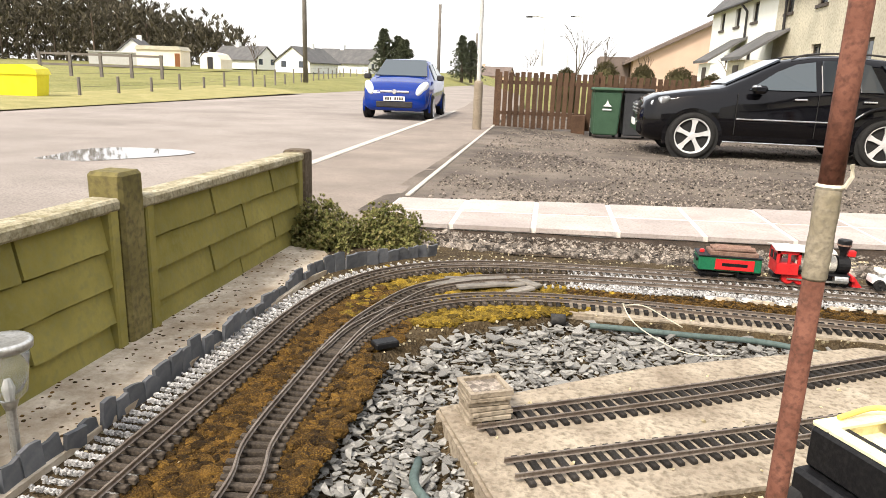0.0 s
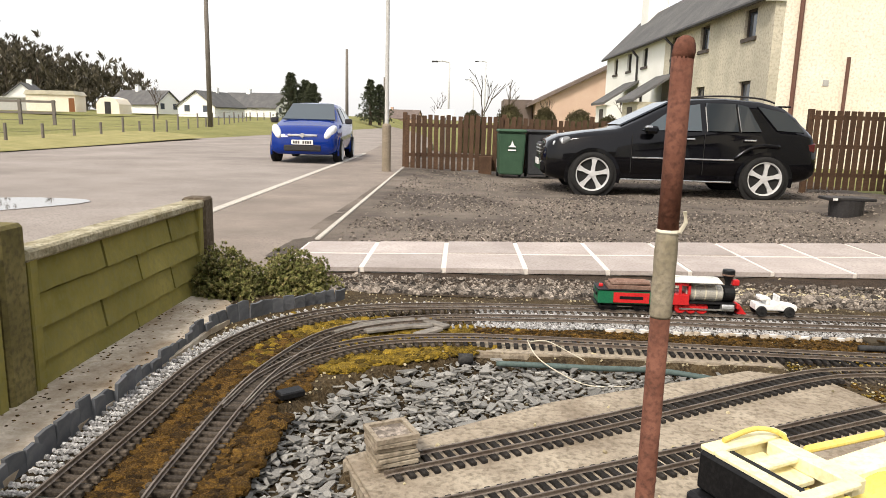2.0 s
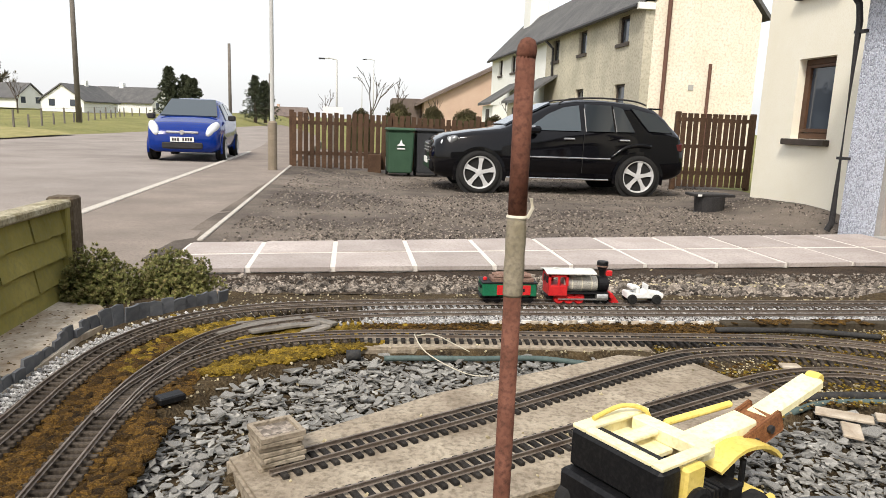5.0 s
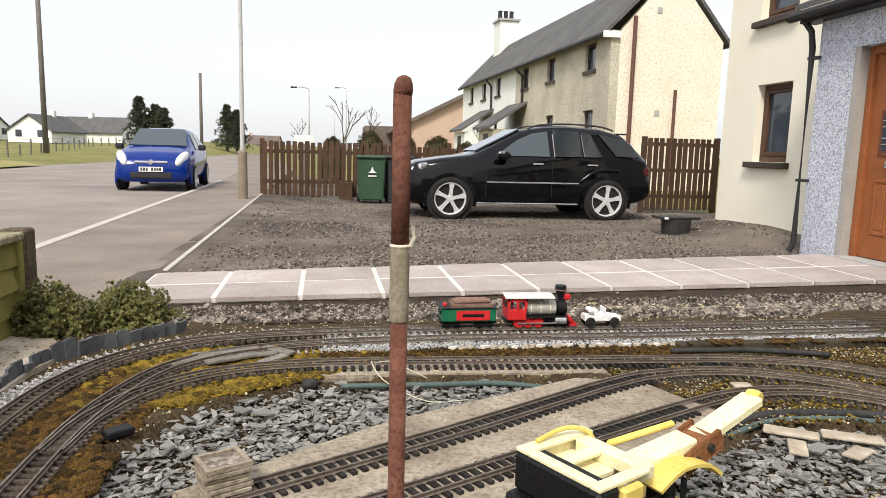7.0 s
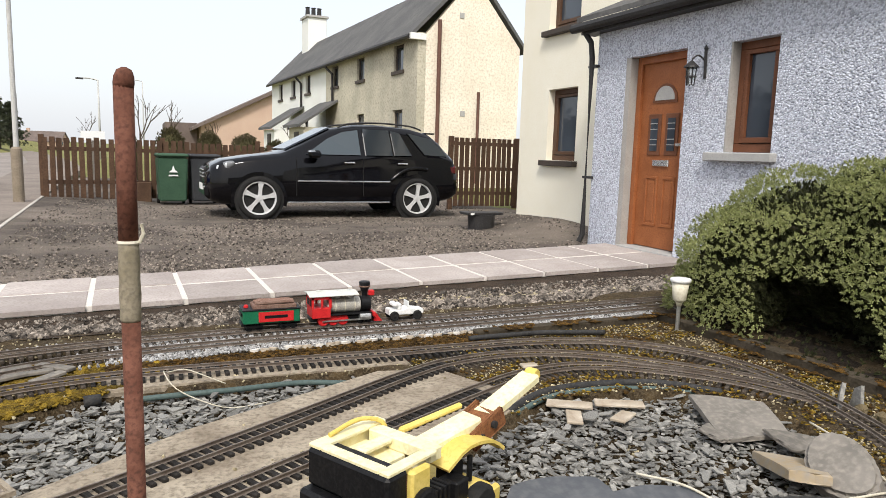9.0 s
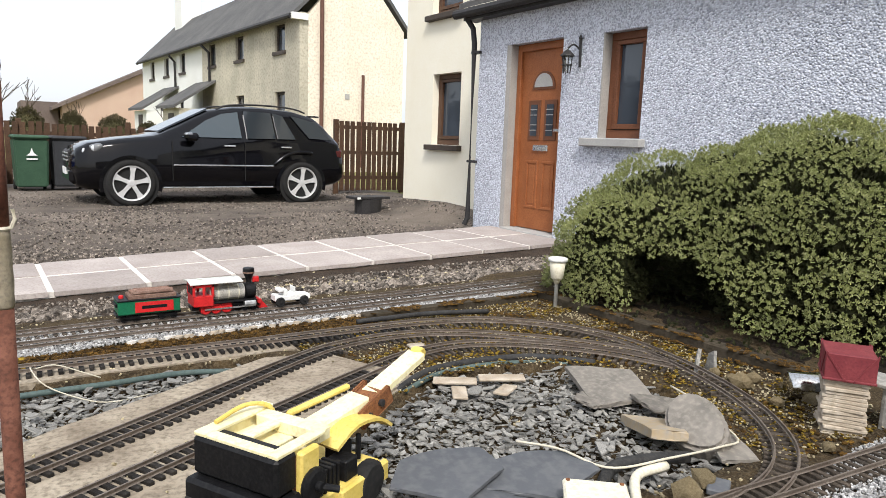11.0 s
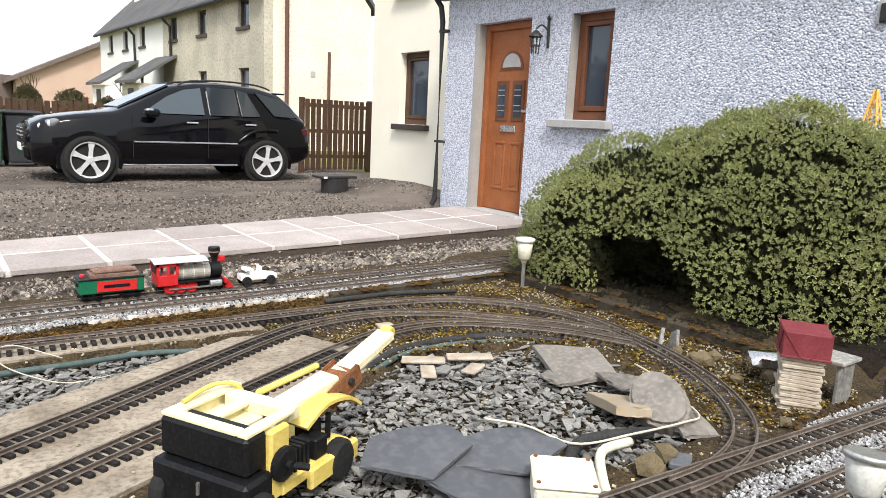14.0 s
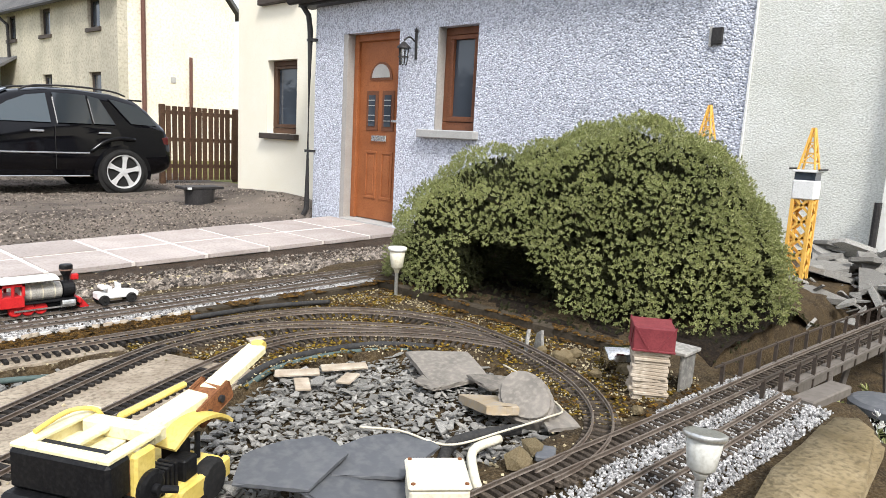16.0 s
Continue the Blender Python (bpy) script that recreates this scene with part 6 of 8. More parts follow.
part("leg", boxed(-0.04, 0.04, 0.04, 0.05, 0, 0.11, bevel=0.002), M["slate"], bench)
can = thing("tin_can", pose(2.175, 1.185, 0.390, 0, 88, -40), "shiny empty tin can lying on its side", "tin can")
part("can_body", lathed([(0.034, -0.05), (0.036, -0.048), (0.036, 0.048), (0.034, 0.05)], 20), M["tin"], can, smooth=True)
part("can_rim", lathed([(0.0375, 0.047), (0.0375, 0.051)], 20), M["tin"], can)
for k, (x, y, s) in enumerate(((2.09, 1.32, 0.04), (2.16, 1.16, 0.03), (2.11, 1.42, 0.025), (2.12, 1.37, 0.02), (2.05, 1.19, 0.025), (2.16, 1.33, 0.03), (2.2, 1.25, 0.02), (1.44, 1.0, 0.04), (1.52, 1.02, 0.03), (1.9, 0.98, 0.02))):
    tagged(part("garden_stone", stone_mesh(40 + k, 0.7), M["lichen_stone"], m=pose(x, y, 0.355 + s * 0.4, 0, 0, 40 * k) @ Matrix.Scale(s, 4)), "rough brown-grey stone beside the track", "stone", "stones along the curve")
for k, (x, y) in enumerate(((2.10, 1.475), (2.12, 1.44))):
    bm = bmesh.new()
    prism(bm, [(-0.025, 0), (0.025, 0), (0.016, 0.06), (-0.006, 0.075)], -0.005, 0.005, pose(0, 0, 0, 90, 0, 0))
    tagged(part("upright_slate", bm, M["slate"], m=pose(x, y, 0.35, 5, 0, 40 + 30 * k)), "small upright slate beside the curve", "slate")

# ---- plants ----


def rosette(seed, n=8, tilt=38, width=0.32):
    """A tuft of narrow leaves round a shoot."""
    r = random.Random(seed)
    vs, fs = [], []
    for k in range(n):
        a, e = 2.4 * k + r.uniform(-0.3, 0.3), radians(tilt + 40 * (k / n) + r.uniform(-10, 10))
        d = Vector((math.cos(a) * math.cos(e), math.sin(a) * math.cos(e), math.sin(e)))
        s = Vector((-math.sin(a), math.cos(a), 0)) * width / 2
        b = Vector((0, 0, -0.25 + 0.5 * k / n))
        mid = b + d * 0.55
        tip = b + d * 0.95 + Vector((0, 0, 0.12))
        i = len(vs)
        vs += [b, mid - s, tip, mid + s]
        fs += [[i, i + 1, i + 2, i + 3]]
    return vs, fs


TUFTS = [rosette(s) for s in range(6)]
BUDS = [rosette(20 + s, 9, 20, 0.52) for s in range(6)]
rnd = random.Random(77)
SHRUB = Vector((2.95, 1.85, 0.42))
LOBES = [(Vector((2.80, 2.12, 0.42)), Vector((0.48, 0.48, 0.52))), (Vector((3.05, 1.66, 0.42)), Vector((0.60, 0.60, 0.655))), (Vector((2.94, 1.93, 0.42)), Vector((0.49, 0.44, 0.585)))]
HOLLOW = Vector((2.38, 1.78, 0.47))


def lobe_depth(p):
    """How far out a point lies: 1 on the shrub's skin, less inside."""
    return min(math.sqrt(sum(((a - c) / r) ** 2 for a, c, r in zip(p, centre, size))) for centre, size in LOBES)


def in_hollow(p, grow=1.0):
    q = p - HOLLOW
    along = q.x * -0.62 + q.y * 0.78
    depth = q.x * 0.78 + q.y * 0.62
    return (along / 0.22) ** 2 + (depth / 0.42) ** 2 + ((q.z - 0.28 * along) / 0.165) ** 2 < grow * (1 + 0.5 * noise.noise(p * 9))


def leaf_rosette(seed, n=11):
    """A shoot tip: rings of small rounded leaves, folded along the rib."""
    r = random.Random(seed)
    vs, fs = [], []
    for k in range(n):
        u = k / (n - 1)
        a, e = 2.4 * k + r.uniform(-0.25, 0.25), radians(22 + 58 * u + r.uniform(-9, 9))
        length = 0.95 - 0.35 * u
        d = Vector((math.cos(a) * math.cos(e), math.sin(a) * math.cos(e), math.sin(e)))
        side = Vector((-math.sin(a), math.cos(a), 0)) * (0.20 - 0.05 * u)
        up = side.cross(d).normalized() * -0.09
        b = Vector((0, 0, -0.25 + 0.85 * u))
        i = len(vs)
        vs += [b, b + d * 0.45 * length + side * 0.8 + up, b + d * 0.85 * length + side + up, b + d * 1.08 * length, b + d * 0.85 * length - side + up, b + d * 0.45 * length - side * 0.8 + up]
        fs += [[i, i + 1, i + 2, i + 3], [i, i + 3, i + 4, i + 5]]
    return vs, fs


ROSETTES = [leaf_rosette(s) for s in range(8)]
clump_seats, taken = [], collections.defaultdict(list)
for _ in range(26000):
    centre, size = LOBES[rnd.choice((0, 1, 1, 2))]
    d = Vector((rnd.gauss(0, 1), rnd.gauss(0, 1), rnd.gauss(0, 1))).normalized()
    p = centre + Vector((d.x * size.x, d.y * size.y, d.z * size.z))
    if p.z < 0.40 or lobe_depth(p) < 0.985 or in_hollow(p):
        continue
    n = Vector((d.x / size.x, d.y / size.y, d.z / size.z)).normalized()
    cell = tuple(int(c // 0.07) for c in p)
    gap = 0.054 + 0.016 * noise.noise(p * 3)
    if any((p - o).length < gap for dx in (-1, 0, 1) for dy in (-1, 0, 1) for dz in (-1, 0, 1) for o in taken[(cell[0] + dx, cell[1] + dy, cell[2] + dz)]):
        continue
    taken[cell].append(p)
    clump_seats.append((p + n * (0.06 * noise.noise(p * 4.0) + 0.045 * noise.noise(p * 10)), (n + Vector((0, 0, 0.45))).normalized()))
shoot_seats = []
for p, n in clump_seats:
    turn = n.to_track_quat("Z", "Y")
    reach = rnd.uniform(0.030, 0.048)
    for k in range(rnd.randint(24, 30)):
        a, e = 2.4 * k + rnd.uniform(-0.3, 0.3), math.sqrt((k + 0.3) / 30) * 1.6
        d = turn @ Vector((math.sin(e) * math.cos(a), math.sin(e) * math.sin(a), math.cos(e)))
        up = (d + Vector((rnd.uniform(-0.2, 0.2), rnd.uniform(-0.2, 0.2), 0.25))).normalized()
        shoot_seats.append(Matrix.Translation(p + d * reach * rnd.uniform(0.8, 1.15)) @ up.to_track_quat("Z", "Y").to_matrix().to_4x4() @ pose(0, 0, 0, 0, 0, rnd.uniform(0, 360)) @ Matrix.Scale(rnd.uniform(0.0100, 0.0145), 4))
seats = iter(shoot_seats)


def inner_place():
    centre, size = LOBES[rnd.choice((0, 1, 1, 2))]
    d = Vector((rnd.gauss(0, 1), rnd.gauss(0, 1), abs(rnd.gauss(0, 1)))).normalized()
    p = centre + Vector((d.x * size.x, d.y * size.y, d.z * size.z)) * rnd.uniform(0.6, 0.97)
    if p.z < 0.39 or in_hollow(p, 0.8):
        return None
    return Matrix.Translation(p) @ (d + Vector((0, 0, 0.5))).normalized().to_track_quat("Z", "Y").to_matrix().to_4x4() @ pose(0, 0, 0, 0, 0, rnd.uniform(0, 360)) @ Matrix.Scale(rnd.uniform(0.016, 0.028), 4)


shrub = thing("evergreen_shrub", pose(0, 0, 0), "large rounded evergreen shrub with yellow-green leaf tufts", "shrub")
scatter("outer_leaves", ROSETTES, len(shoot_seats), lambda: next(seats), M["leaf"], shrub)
# inner tufts coloured near-black to deepen the shade inside the shrub
scatter("inner_leaves", TUFTS, 38000, inner_place, M["leaf_shaded"], shrub)
# sheet that paints the deep shade on the ground below the shrub
structure("leaf_litter", sheet(span(2.36, 3.7, 30), span(1.05, 2.62, 30), lambda x, y: 0.372 + 0.022 * noise.noise((x * 9, y * 9, 4)) + 0.012 * noise.noise((x * 27, y * 27, 2)) - 0.10 * soft(0.84, 1.05, math.hypot((x - 3.02) / 0.9, (y - 1.84) / 1.0))), M["litter"], "leaf litter sheet under the shrub, coloured near-black for shade", "leaf litter", True)
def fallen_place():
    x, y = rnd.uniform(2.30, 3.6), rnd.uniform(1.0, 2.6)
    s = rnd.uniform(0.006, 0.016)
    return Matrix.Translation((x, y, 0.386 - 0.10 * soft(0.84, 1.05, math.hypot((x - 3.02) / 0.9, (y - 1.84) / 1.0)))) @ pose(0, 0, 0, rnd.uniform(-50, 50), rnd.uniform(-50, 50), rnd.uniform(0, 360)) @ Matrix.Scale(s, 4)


# fallen leaves take the near-black inner leaf colour, as shade
tagged(scatter("fallen_leaves", TUFTS, 1500, fallen_place, M["leaf_shaded"]), "fallen leaves and twigs under the shrub, darkened for its shade", "leaf litter", kind="stuff")
for k in range(22):
    a = k * 0.9
    tip = SHRUB + Vector((math.cos(a) * 0.46, math.sin(a) * 0.5, 0.10 + 0.13 * (k % 3)))
    part("branch", tube(smooth_line([SHRUB + Vector((math.cos(a) * 0.08, math.sin(a) * 0.08, -0.06)), SHRUB.lerp(tip, 0.5) + Vector((0.03 * math.sin(5 * a), 0.03 * math.cos(3 * a), 0.06)), tip], 0.06), 0.012 - 0.0007 * (k % 6), 6), M["bark"], shrub)

for x, y, rx, rz, lab in ((-0.60, 2.74, 0.14, 0.17, "small brownish-green heather bush by the fence end"), (-0.38, 2.86, 0.15, 0.15, "low heather bush beside the slate edging")):
    b = thing("heather_bush", pose(x, y, 0.34), lab, "bush", "bushes at the fence end")

    def heather():
        d = Vector((rnd.gauss(0, 1), rnd.gauss(0, 1), abs(rnd.gauss(0, 1)))).normalized()
        k = (1 + 0.3 * noise.noise(d * 2.5 + Vector((x, 0, 0)))) * rnd.uniform(0.45, 1.05)
        p = Vector((d.x * rx * k, d.y * 0.11 * k, d.z * rz * k))
        return Matrix.Translation(p) @ (d + Vector((0, 0, 0.7))).normalized().to_track_quat("Z", "Y").to_matrix().to_4x4() @ pose(0, 0, 0, 0, 0, rnd.uniform(0, 360)) @ Matrix.Scale(rnd.uniform(0.007, 0.012), 4)

    scatter("foliage", BUDS, 2600, heather, M["leaf_dark"], b)
    for k in range(6):
        part("stem", tube([Vector((0, 0, 0)), Vector((0.07 * math.cos(k), 0.06 * math.sin(k), 0.10))], 0.003, 5), M["bark"], b)

# ---- bridge and the low garden beyond ----
bridge = thing("model_trestle_bridge", pose(0, 0, 0), "dark wooden model trestle bridge carrying the track", "model bridge")
L2 = [p for p in LINES["main"] if p.x > 2.2]
for s in (-1, 1):
    bm = bmesh.new()
    sweep(bm, [p + Vector((0.02 * s, 0.055 * s, -0.02)) for p in L2], [(-0.008, -0.03), (0.008, -0.03), (0.008, 0.012), (-0.008, 0.012)])
    part("girder", bm, M["pole_wood"], bridge)
    bm = bmesh.new()
    sweep(bm, [p + Vector((0.02 * s, 0.062 * s, 0.05)) for p in L2[::3]], [(-0.003, -0.003), (0.003, -0.003), (0.003, 0.003), (-0.003, 0.003)])
    part("handrail", bm, M["frame_dark"], bridge)
    for p in L2[2::5]:
        part("rail_post", boxed(p.x + 0.02 * s - 0.005, p.x + 0.02 * s + 0.005, p.y + 0.062 * s - 0.005, p.y + 0.062 * s + 0.005, p.z - 0.05, p.z + 0.055), M["frame_dark"], bridge)
part("deck", boxed(2.25, 4.3, -0.05, 0.05, -0.012, -0.004, Matrix.Translation((0, 0.873 + 0.09 * 2.12, BED)) @ Matrix(((1, 0, 0, 0), (-0.0945, 1, 0, 0), (0, 0, 1, 0), (0, 0, 0, 1)))), M["pole_wood"], bridge)
for x in (2.75, 3.3, 3.85):
    y = 0.873 - 0.0945 * (x - 2.12)
    for s in (-1, 1):
        part("trestle_leg", tube([Vector((x, y + 0.05 * s, 0.33)), Vector((x, y + 0.09 * s, 0.02))], 0.012, 6), M["pole_wood"], bridge)
wall_stone = bmesh.new()
prism(wall_stone, [(1.42, 0.60), (1.75, 0.62), (2.17, 0.635), (2.24, 0.56), (2.14, 0.50), (1.8, 0.47), (1.42, 0.44)], 0.05, 0.40)
bmesh.ops.bevel(wall_stone, geom=list(wall_stone.edges), offset=0.025, segments=3, affect="EDGES")
for v_ in wall_stone.verts:
    v_.co += 0.008 * Vector((noise.noise(v_.co * 9), noise.noise(v_.co * 9 + Vector((5, 0, 0))), noise.noise(v_.co * 7)))
tagged(part("edging_boulder", wall_stone, M["lichen_stone"], smooth=True), "long lichen-brown edging stone beside the ballast", "edging stone")
tagged(part("wooden_plank", boxed(-0.12, 0.12, -0.03, 0.03, 0, 0.03, bevel=0.004), M["pole_wood"], m=pose(2.42, 0.70, 0.345, 0, 0, -8)), "weathered board at the ballast end", "plank")
bowl = thing("black_bowl", pose(2.72, 0.60, 0.16), "round dark plastic lid among white flowers", "bowl")
part("rim", lathed([(0.07, 0.1), (0.095, 0.11), (0.098, 0.13), (0.085, 0.14), (0.03, 0.15)], 20), M["slate_dark"], bowl)
part("stand", lathed([(0.05, -0.02), (0.06, 0.1)], 12), M["black"], bowl)
fl = thing("white_flowers", pose(0, 0, 0), "clump of small white rockery flowers", "flowers")


def petal_place():
    x, y = 2.65 + rnd.gauss(0, 0.16), 0.58 + rnd.gauss(0, 0.08)
    return Matrix.Translation((x, y, 0.13 + rnd.uniform(0.02, 0.16))) @ pose(0, 0, 0, rnd.uniform(-40, 40), rnd.uniform(-40, 40), rnd.uniform(0, 360)) @ Matrix.Scale(rnd.uniform(0.012, 0.02), 4)


scatter("blossom", TUFTS, 150, petal_place, M["flower"], fl)
scatter("leaves", TUFTS, 900, lambda: Matrix.Translation((2.65 + rnd.gauss(0, 0.22), 0.55 + rnd.gauss(0, 0.12), 0.08 + rnd.uniform(0, 0.14))) @ pose(0, 0, 0, rnd.uniform(-40, 40), rnd.uniform(-40, 40), rnd.uniform(0, 360)) @ Matrix.Scale(rnd.uniform(0.018, 0.035), 4), M["leaf"], fl)


def crane(m, label):
    c = thing("toy_tower_crane", m, label, "toy crane", "toy tower cranes")
    for sx in (-1, 1):
        for sy in (-1, 1):
            part("leg", boxed(0.045 * sx - 0.008, 0.045 * sx + 0.008, 0.045 * sy - 0.008, 0.045 * sy + 0.008, 0, 0.62), M["orange"], c)
    for k in range(7):
        for f in range(4):
            bm = bmesh.new()
            for s in (-1, 1):
                box(bm, -0.006, 0.006, -0.004, 0.004, -0.06, 0.06, pose(0, 0, 0, 0, 45 * s, 0))
            part("lattice", bm, M["orange"], c, m=pose(0, 0, 0.05 + 0.09 * k, 0, 0, 90 * f) @ Matrix.Translation((0, -0.045, 0)))
    part("cabin", boxed(-0.055, 0.055, -0.055, 0.055, 0.62, 0.72, bevel=0.006), M["white"], c, "white cabin")
    part("cabin_roof", boxed(-0.06, 0.06, -0.06, 0.06, 0.76, 0.772, bevel=0.003), M["white"], c)
    for e in (-1, 1):
        part("walkway_rail", boxed(-0.075, 0.075, 0.07 * e - 0.004, 0.07 * e + 0.004, 0.772, 0.782), M["gutter"], c)
    part("cabin_window", boxed(-0.05, 0.05, -0.05, 0.05, 0.72, 0.762), M["pane"], c)
    for sx in (-1, 1):
        for sy in (-1, 1):
            part("peak_leg", tube([Vector((0.04 * sx, 0.04 * sy, 0.775)), Vector((0.006 * sx, 0.006 * sy, 0.99))], 0.006, 5), M["orange"], c)
    for q, z in ((0.034, 0.81), (0.025, 0.86), (0.016, 0.915)):
        for f in range(4):
            part("peak_brace", boxed(-q, q, -q - 0.003, -q + 0.003, z - 0.003, z + 0.003), M["orange"], c, m=pose(0, 0, 0, 0, 0, 90 * f))
            part("peak_diagonal", tube([Vector((-q, -q, z)), Vector((q * 0.7, -q * 0.72, z + 0.05))], 0.003, 4), M["orange"], c, m=pose(0, 0, 0, 0, 0, 90 * f))
    part("base", boxed(-0.12, 0.12, -0.12, 0.12, -0.05, 0.0, bevel=0.01), M["cream"], c)
    return c


crane(pose(4.3, 1.335, 0.17), "orange lattice toy crane with white cabin")
crane(pose(4.55, 2.0, 0.30), "orange toy crane tip behind the shrub")
heap = thing("slate_heap", pose(0, 0, 0), "heap of broken slate against the house", "slate heap")
scatter("small_slates", CHIPS, 500, lambda: Matrix.Translation((min(5.3, 4.85 + rnd.gauss(0, 0.42)), 1.25 + rnd.gauss(0, 0.35), 0.22 + rnd.uniform(0, 0.16))) @ pose(0, 0, 0, rnd.gauss(0, 25), rnd.gauss(0, 25), rnd.uniform(0, 360)) @ Matrix.Scale(rnd.uniform(0.03, 0.09), 4), M["slate"], heap)
for k in range(60):
    x, y = min(5.25, 4.85 + rnd.gauss(0, 0.4)), 1.15 + rnd.gauss(0, 0.3)
    piece("slate", chip_meshes[k % 14], heap, Matrix.Translation((x, y, 0.30 + 0.14 * math.exp(-((x - 4.9) ** 2 + (y - 1.2) ** 2) * 3) + rnd.uniform(0, 0.04))) @ pose(0, 0, 0, rnd.gauss(0, 18), rnd.gauss(0, 18), rnd.uniform(0, 360)) @ Matrix.Scale(rnd.uniform(0.09, 0.22), 4))
part("soil_mound", lathed([(0.72, -0.1), (0.6, 0.12), (0.35, 0.24), (0.1, 0.28)], 18, Matrix.Translation((4.75, 1.2, 0.08))), M["soil"], heap)

# ---- cars ----


def car_body(st, n_sub=3):
    """A body from stations (x, floor, belt, top, half width, half roof) along its length."""
    bm = bmesh.new()
    rows, sts = [], []
    for a, b in zip(st, st[1:]):
        for k in range(n_sub):
            u = k / n_sub
            sts.append([p + (q - p) * u for p, q in zip(a, b)])
    sts.append(list(st[-1]))
    for x, z0, zb, zt, w, wr in sts:
        half = [(w * 0.80, z0), (w * 0.97, z0 + 0.08), (w, z0 + 0.4 * (zb - z0)), (w * 0.985, zb - 0.04), (w * 0.955, zb), (wr + 0.25 * (w * 0.95 - wr), zb + 0.72 * (zt - zb)), (wr, zt - 0.22 * min(0.2, zt - zb)), (wr * 0.72, zt), (wr * 0.25, zt + 0.008)]
        ring = [(-y, z) for y, z in half] + [(y, z) for y, z in reversed(half)]
        rows.append([bm.verts.new((x, y, z)) for y, z in ring])
    n = len(rows[0])
    for a, b in zip(rows, rows[1:]):
        for i in range(n):
            bm.faces.new((a[i], a[(i + 1) % n], b[(i + 1) % n], b[i]))
    bm.faces.new(rows[0])
    bm.faces.new(rows[-1][::-1])
    bmesh.ops.recalc_face_normals(bm, faces=bm.faces)
    return bm


def station(st, x):
    for a, b in zip(st, st[1:]):
        if a[0] <= x <= b[0]:
            u = (x - a[0]) / (b[0] - a[0])
            return [p + (q - p) * u for p, q in zip(a, b)]
    return st[-1]


def side_y(st, x, z):
    _, z0, zb, zt, w, wr = station(st, x)
    knots = [(zb, w * 0.955), (zb + 0.72 * (zt - zb), wr + 0.25 * (w * 0.95 - wr)), (zt, wr)]
    for (za, ya), (zc, yc) in zip(knots, knots[1:]):
        if za <= z <= zc:
            return ya + (yc - ya) * (z - za) / (zc - za)
    return knots[0][1] if z < zb else knots[-1][1]


def side_glass(st, outline, parent, s, name="side_window"):
    bm = bmesh.new()
    a = [bm.verts.new((x, s * (side_y(st, x, z) + 0.022), z)) for x, z in outline]
    b = [bm.verts.new((x, s * (side_y(st, x, z) - 0.02), z)) for x, z in outline]
    n = len(a)
    bm.faces.new(a)
    bm.faces.new(b[::-1])
    for i in range(n):
        bm.faces.new((a[i], b[i], b[(i + 1) % n], a[(i + 1) % n]))
    bmesh.ops.recalc_face_normals(bm, faces=bm.faces)
    return part(name, bm, M["car_glass"], parent)


def car_wheel(parent, x, y, r, s, spokes=5):
    m = Matrix.Translation((x, y, r)) @ pose(0, 0, 0, -90 * s, 0, 0)
    tyre = part("wheel", lathed([(r * 0.72, -0.1), (r * 0.92, -0.11), (r, -0.08), (r, 0.08), (r * 0.95, 0.105), (r * 0.78, 0.112), (r * 0.74, 0.06)], 32, m), M["tyre"], parent, "black tyre", smooth=True)
    part("brake_disc", lathed([(r * 0.7, 0.0), (r * 0.7, 0.012)], 24, m), M["gutter"], tyre)
    bm = bmesh.new()
    n = 32
    ring = [[bm.verts.new((q * r * math.cos(6.2832 * i / n), q * r * math.sin(6.2832 * i / n), z)) for i in range(n)] for q, z in ((0.75, 0.104), (0.77, 0.114), (0.72, 0.108), (0.69, 0.05))]
    for a, b in zip(ring, ring[1:]):
        for i in range(n):
            bm.faces.new((a[i], a[(i + 1) % n], b[(i + 1) % n], b[i]))
    for k in range(spokes):
        turn = pose(0, 0, 0, 0, 0, 360 * k / spokes + 12)
        prism(bm, [(0.03, -0.034), (r * 0.45, -0.030), (r * 0.72, -0.052), (r * 0.72, 0.052), (r * 0.45, 0.030), (0.03, 0.034)], 0.062, 0.098, turn)
    lathe(bm, [(0.062, 0.05), (0.062, 0.098), (0.035, 0.104)], 14)
    bmesh.ops.transform(bm, matrix=m, verts=bm.verts)
    bmesh.ops.recalc_face_normals(bm, faces=bm.faces)
    part("rim", bm, M["alloy"], tyre, "five-spoke alloy rim")
    return tyre


def arch(parent, x, y, r, s, material):
    bm = bmesh.new()
    n = 20
    rows = []
    for i in range(n + 1):
        a = math.pi * i / n * 1.16 - 0.25
        rows.append([bm.verts.new((x + q * math.cos(a), y + s * d, r * 0.92 + q * math.sin(a))) for q, d in ((r * 1.12, -0.03), (r * 1.12, 0.018), (r * 1.28, 0.014), (r * 1.28, -0.03))])
    for a, b in zip(rows, rows[1:]):
        for i in range(3):
            bm.faces.new((a[i], a[i + 1], b[i + 1], b[i]))
    part("arch_trim", bm, material, parent)
    lin = lathed([(r * 1.13, -0.05), (r * 1.13, 0.012)], 24, Matrix.Translation((x, y, r * 0.95)) @ pose(0, 0, 0, 90 * -s, 0, 0))
    part("wheel_well", lin, M["tyre"], parent)


def writing(parent, x, y0, y1, z, h, n, material, face=-1):
    """Small dark bars where characters stand."""
    w = (y1 - y0) / n
    for k in range(n):
        if k == n // 2:
            continue
        part("plate_bar", boxed(x - 0.004, x, y0 + w * k + 0.15 * w, y0 + w * (k + 1) - 0.15 * w, z - h / 2, z + h / 2), material, parent)


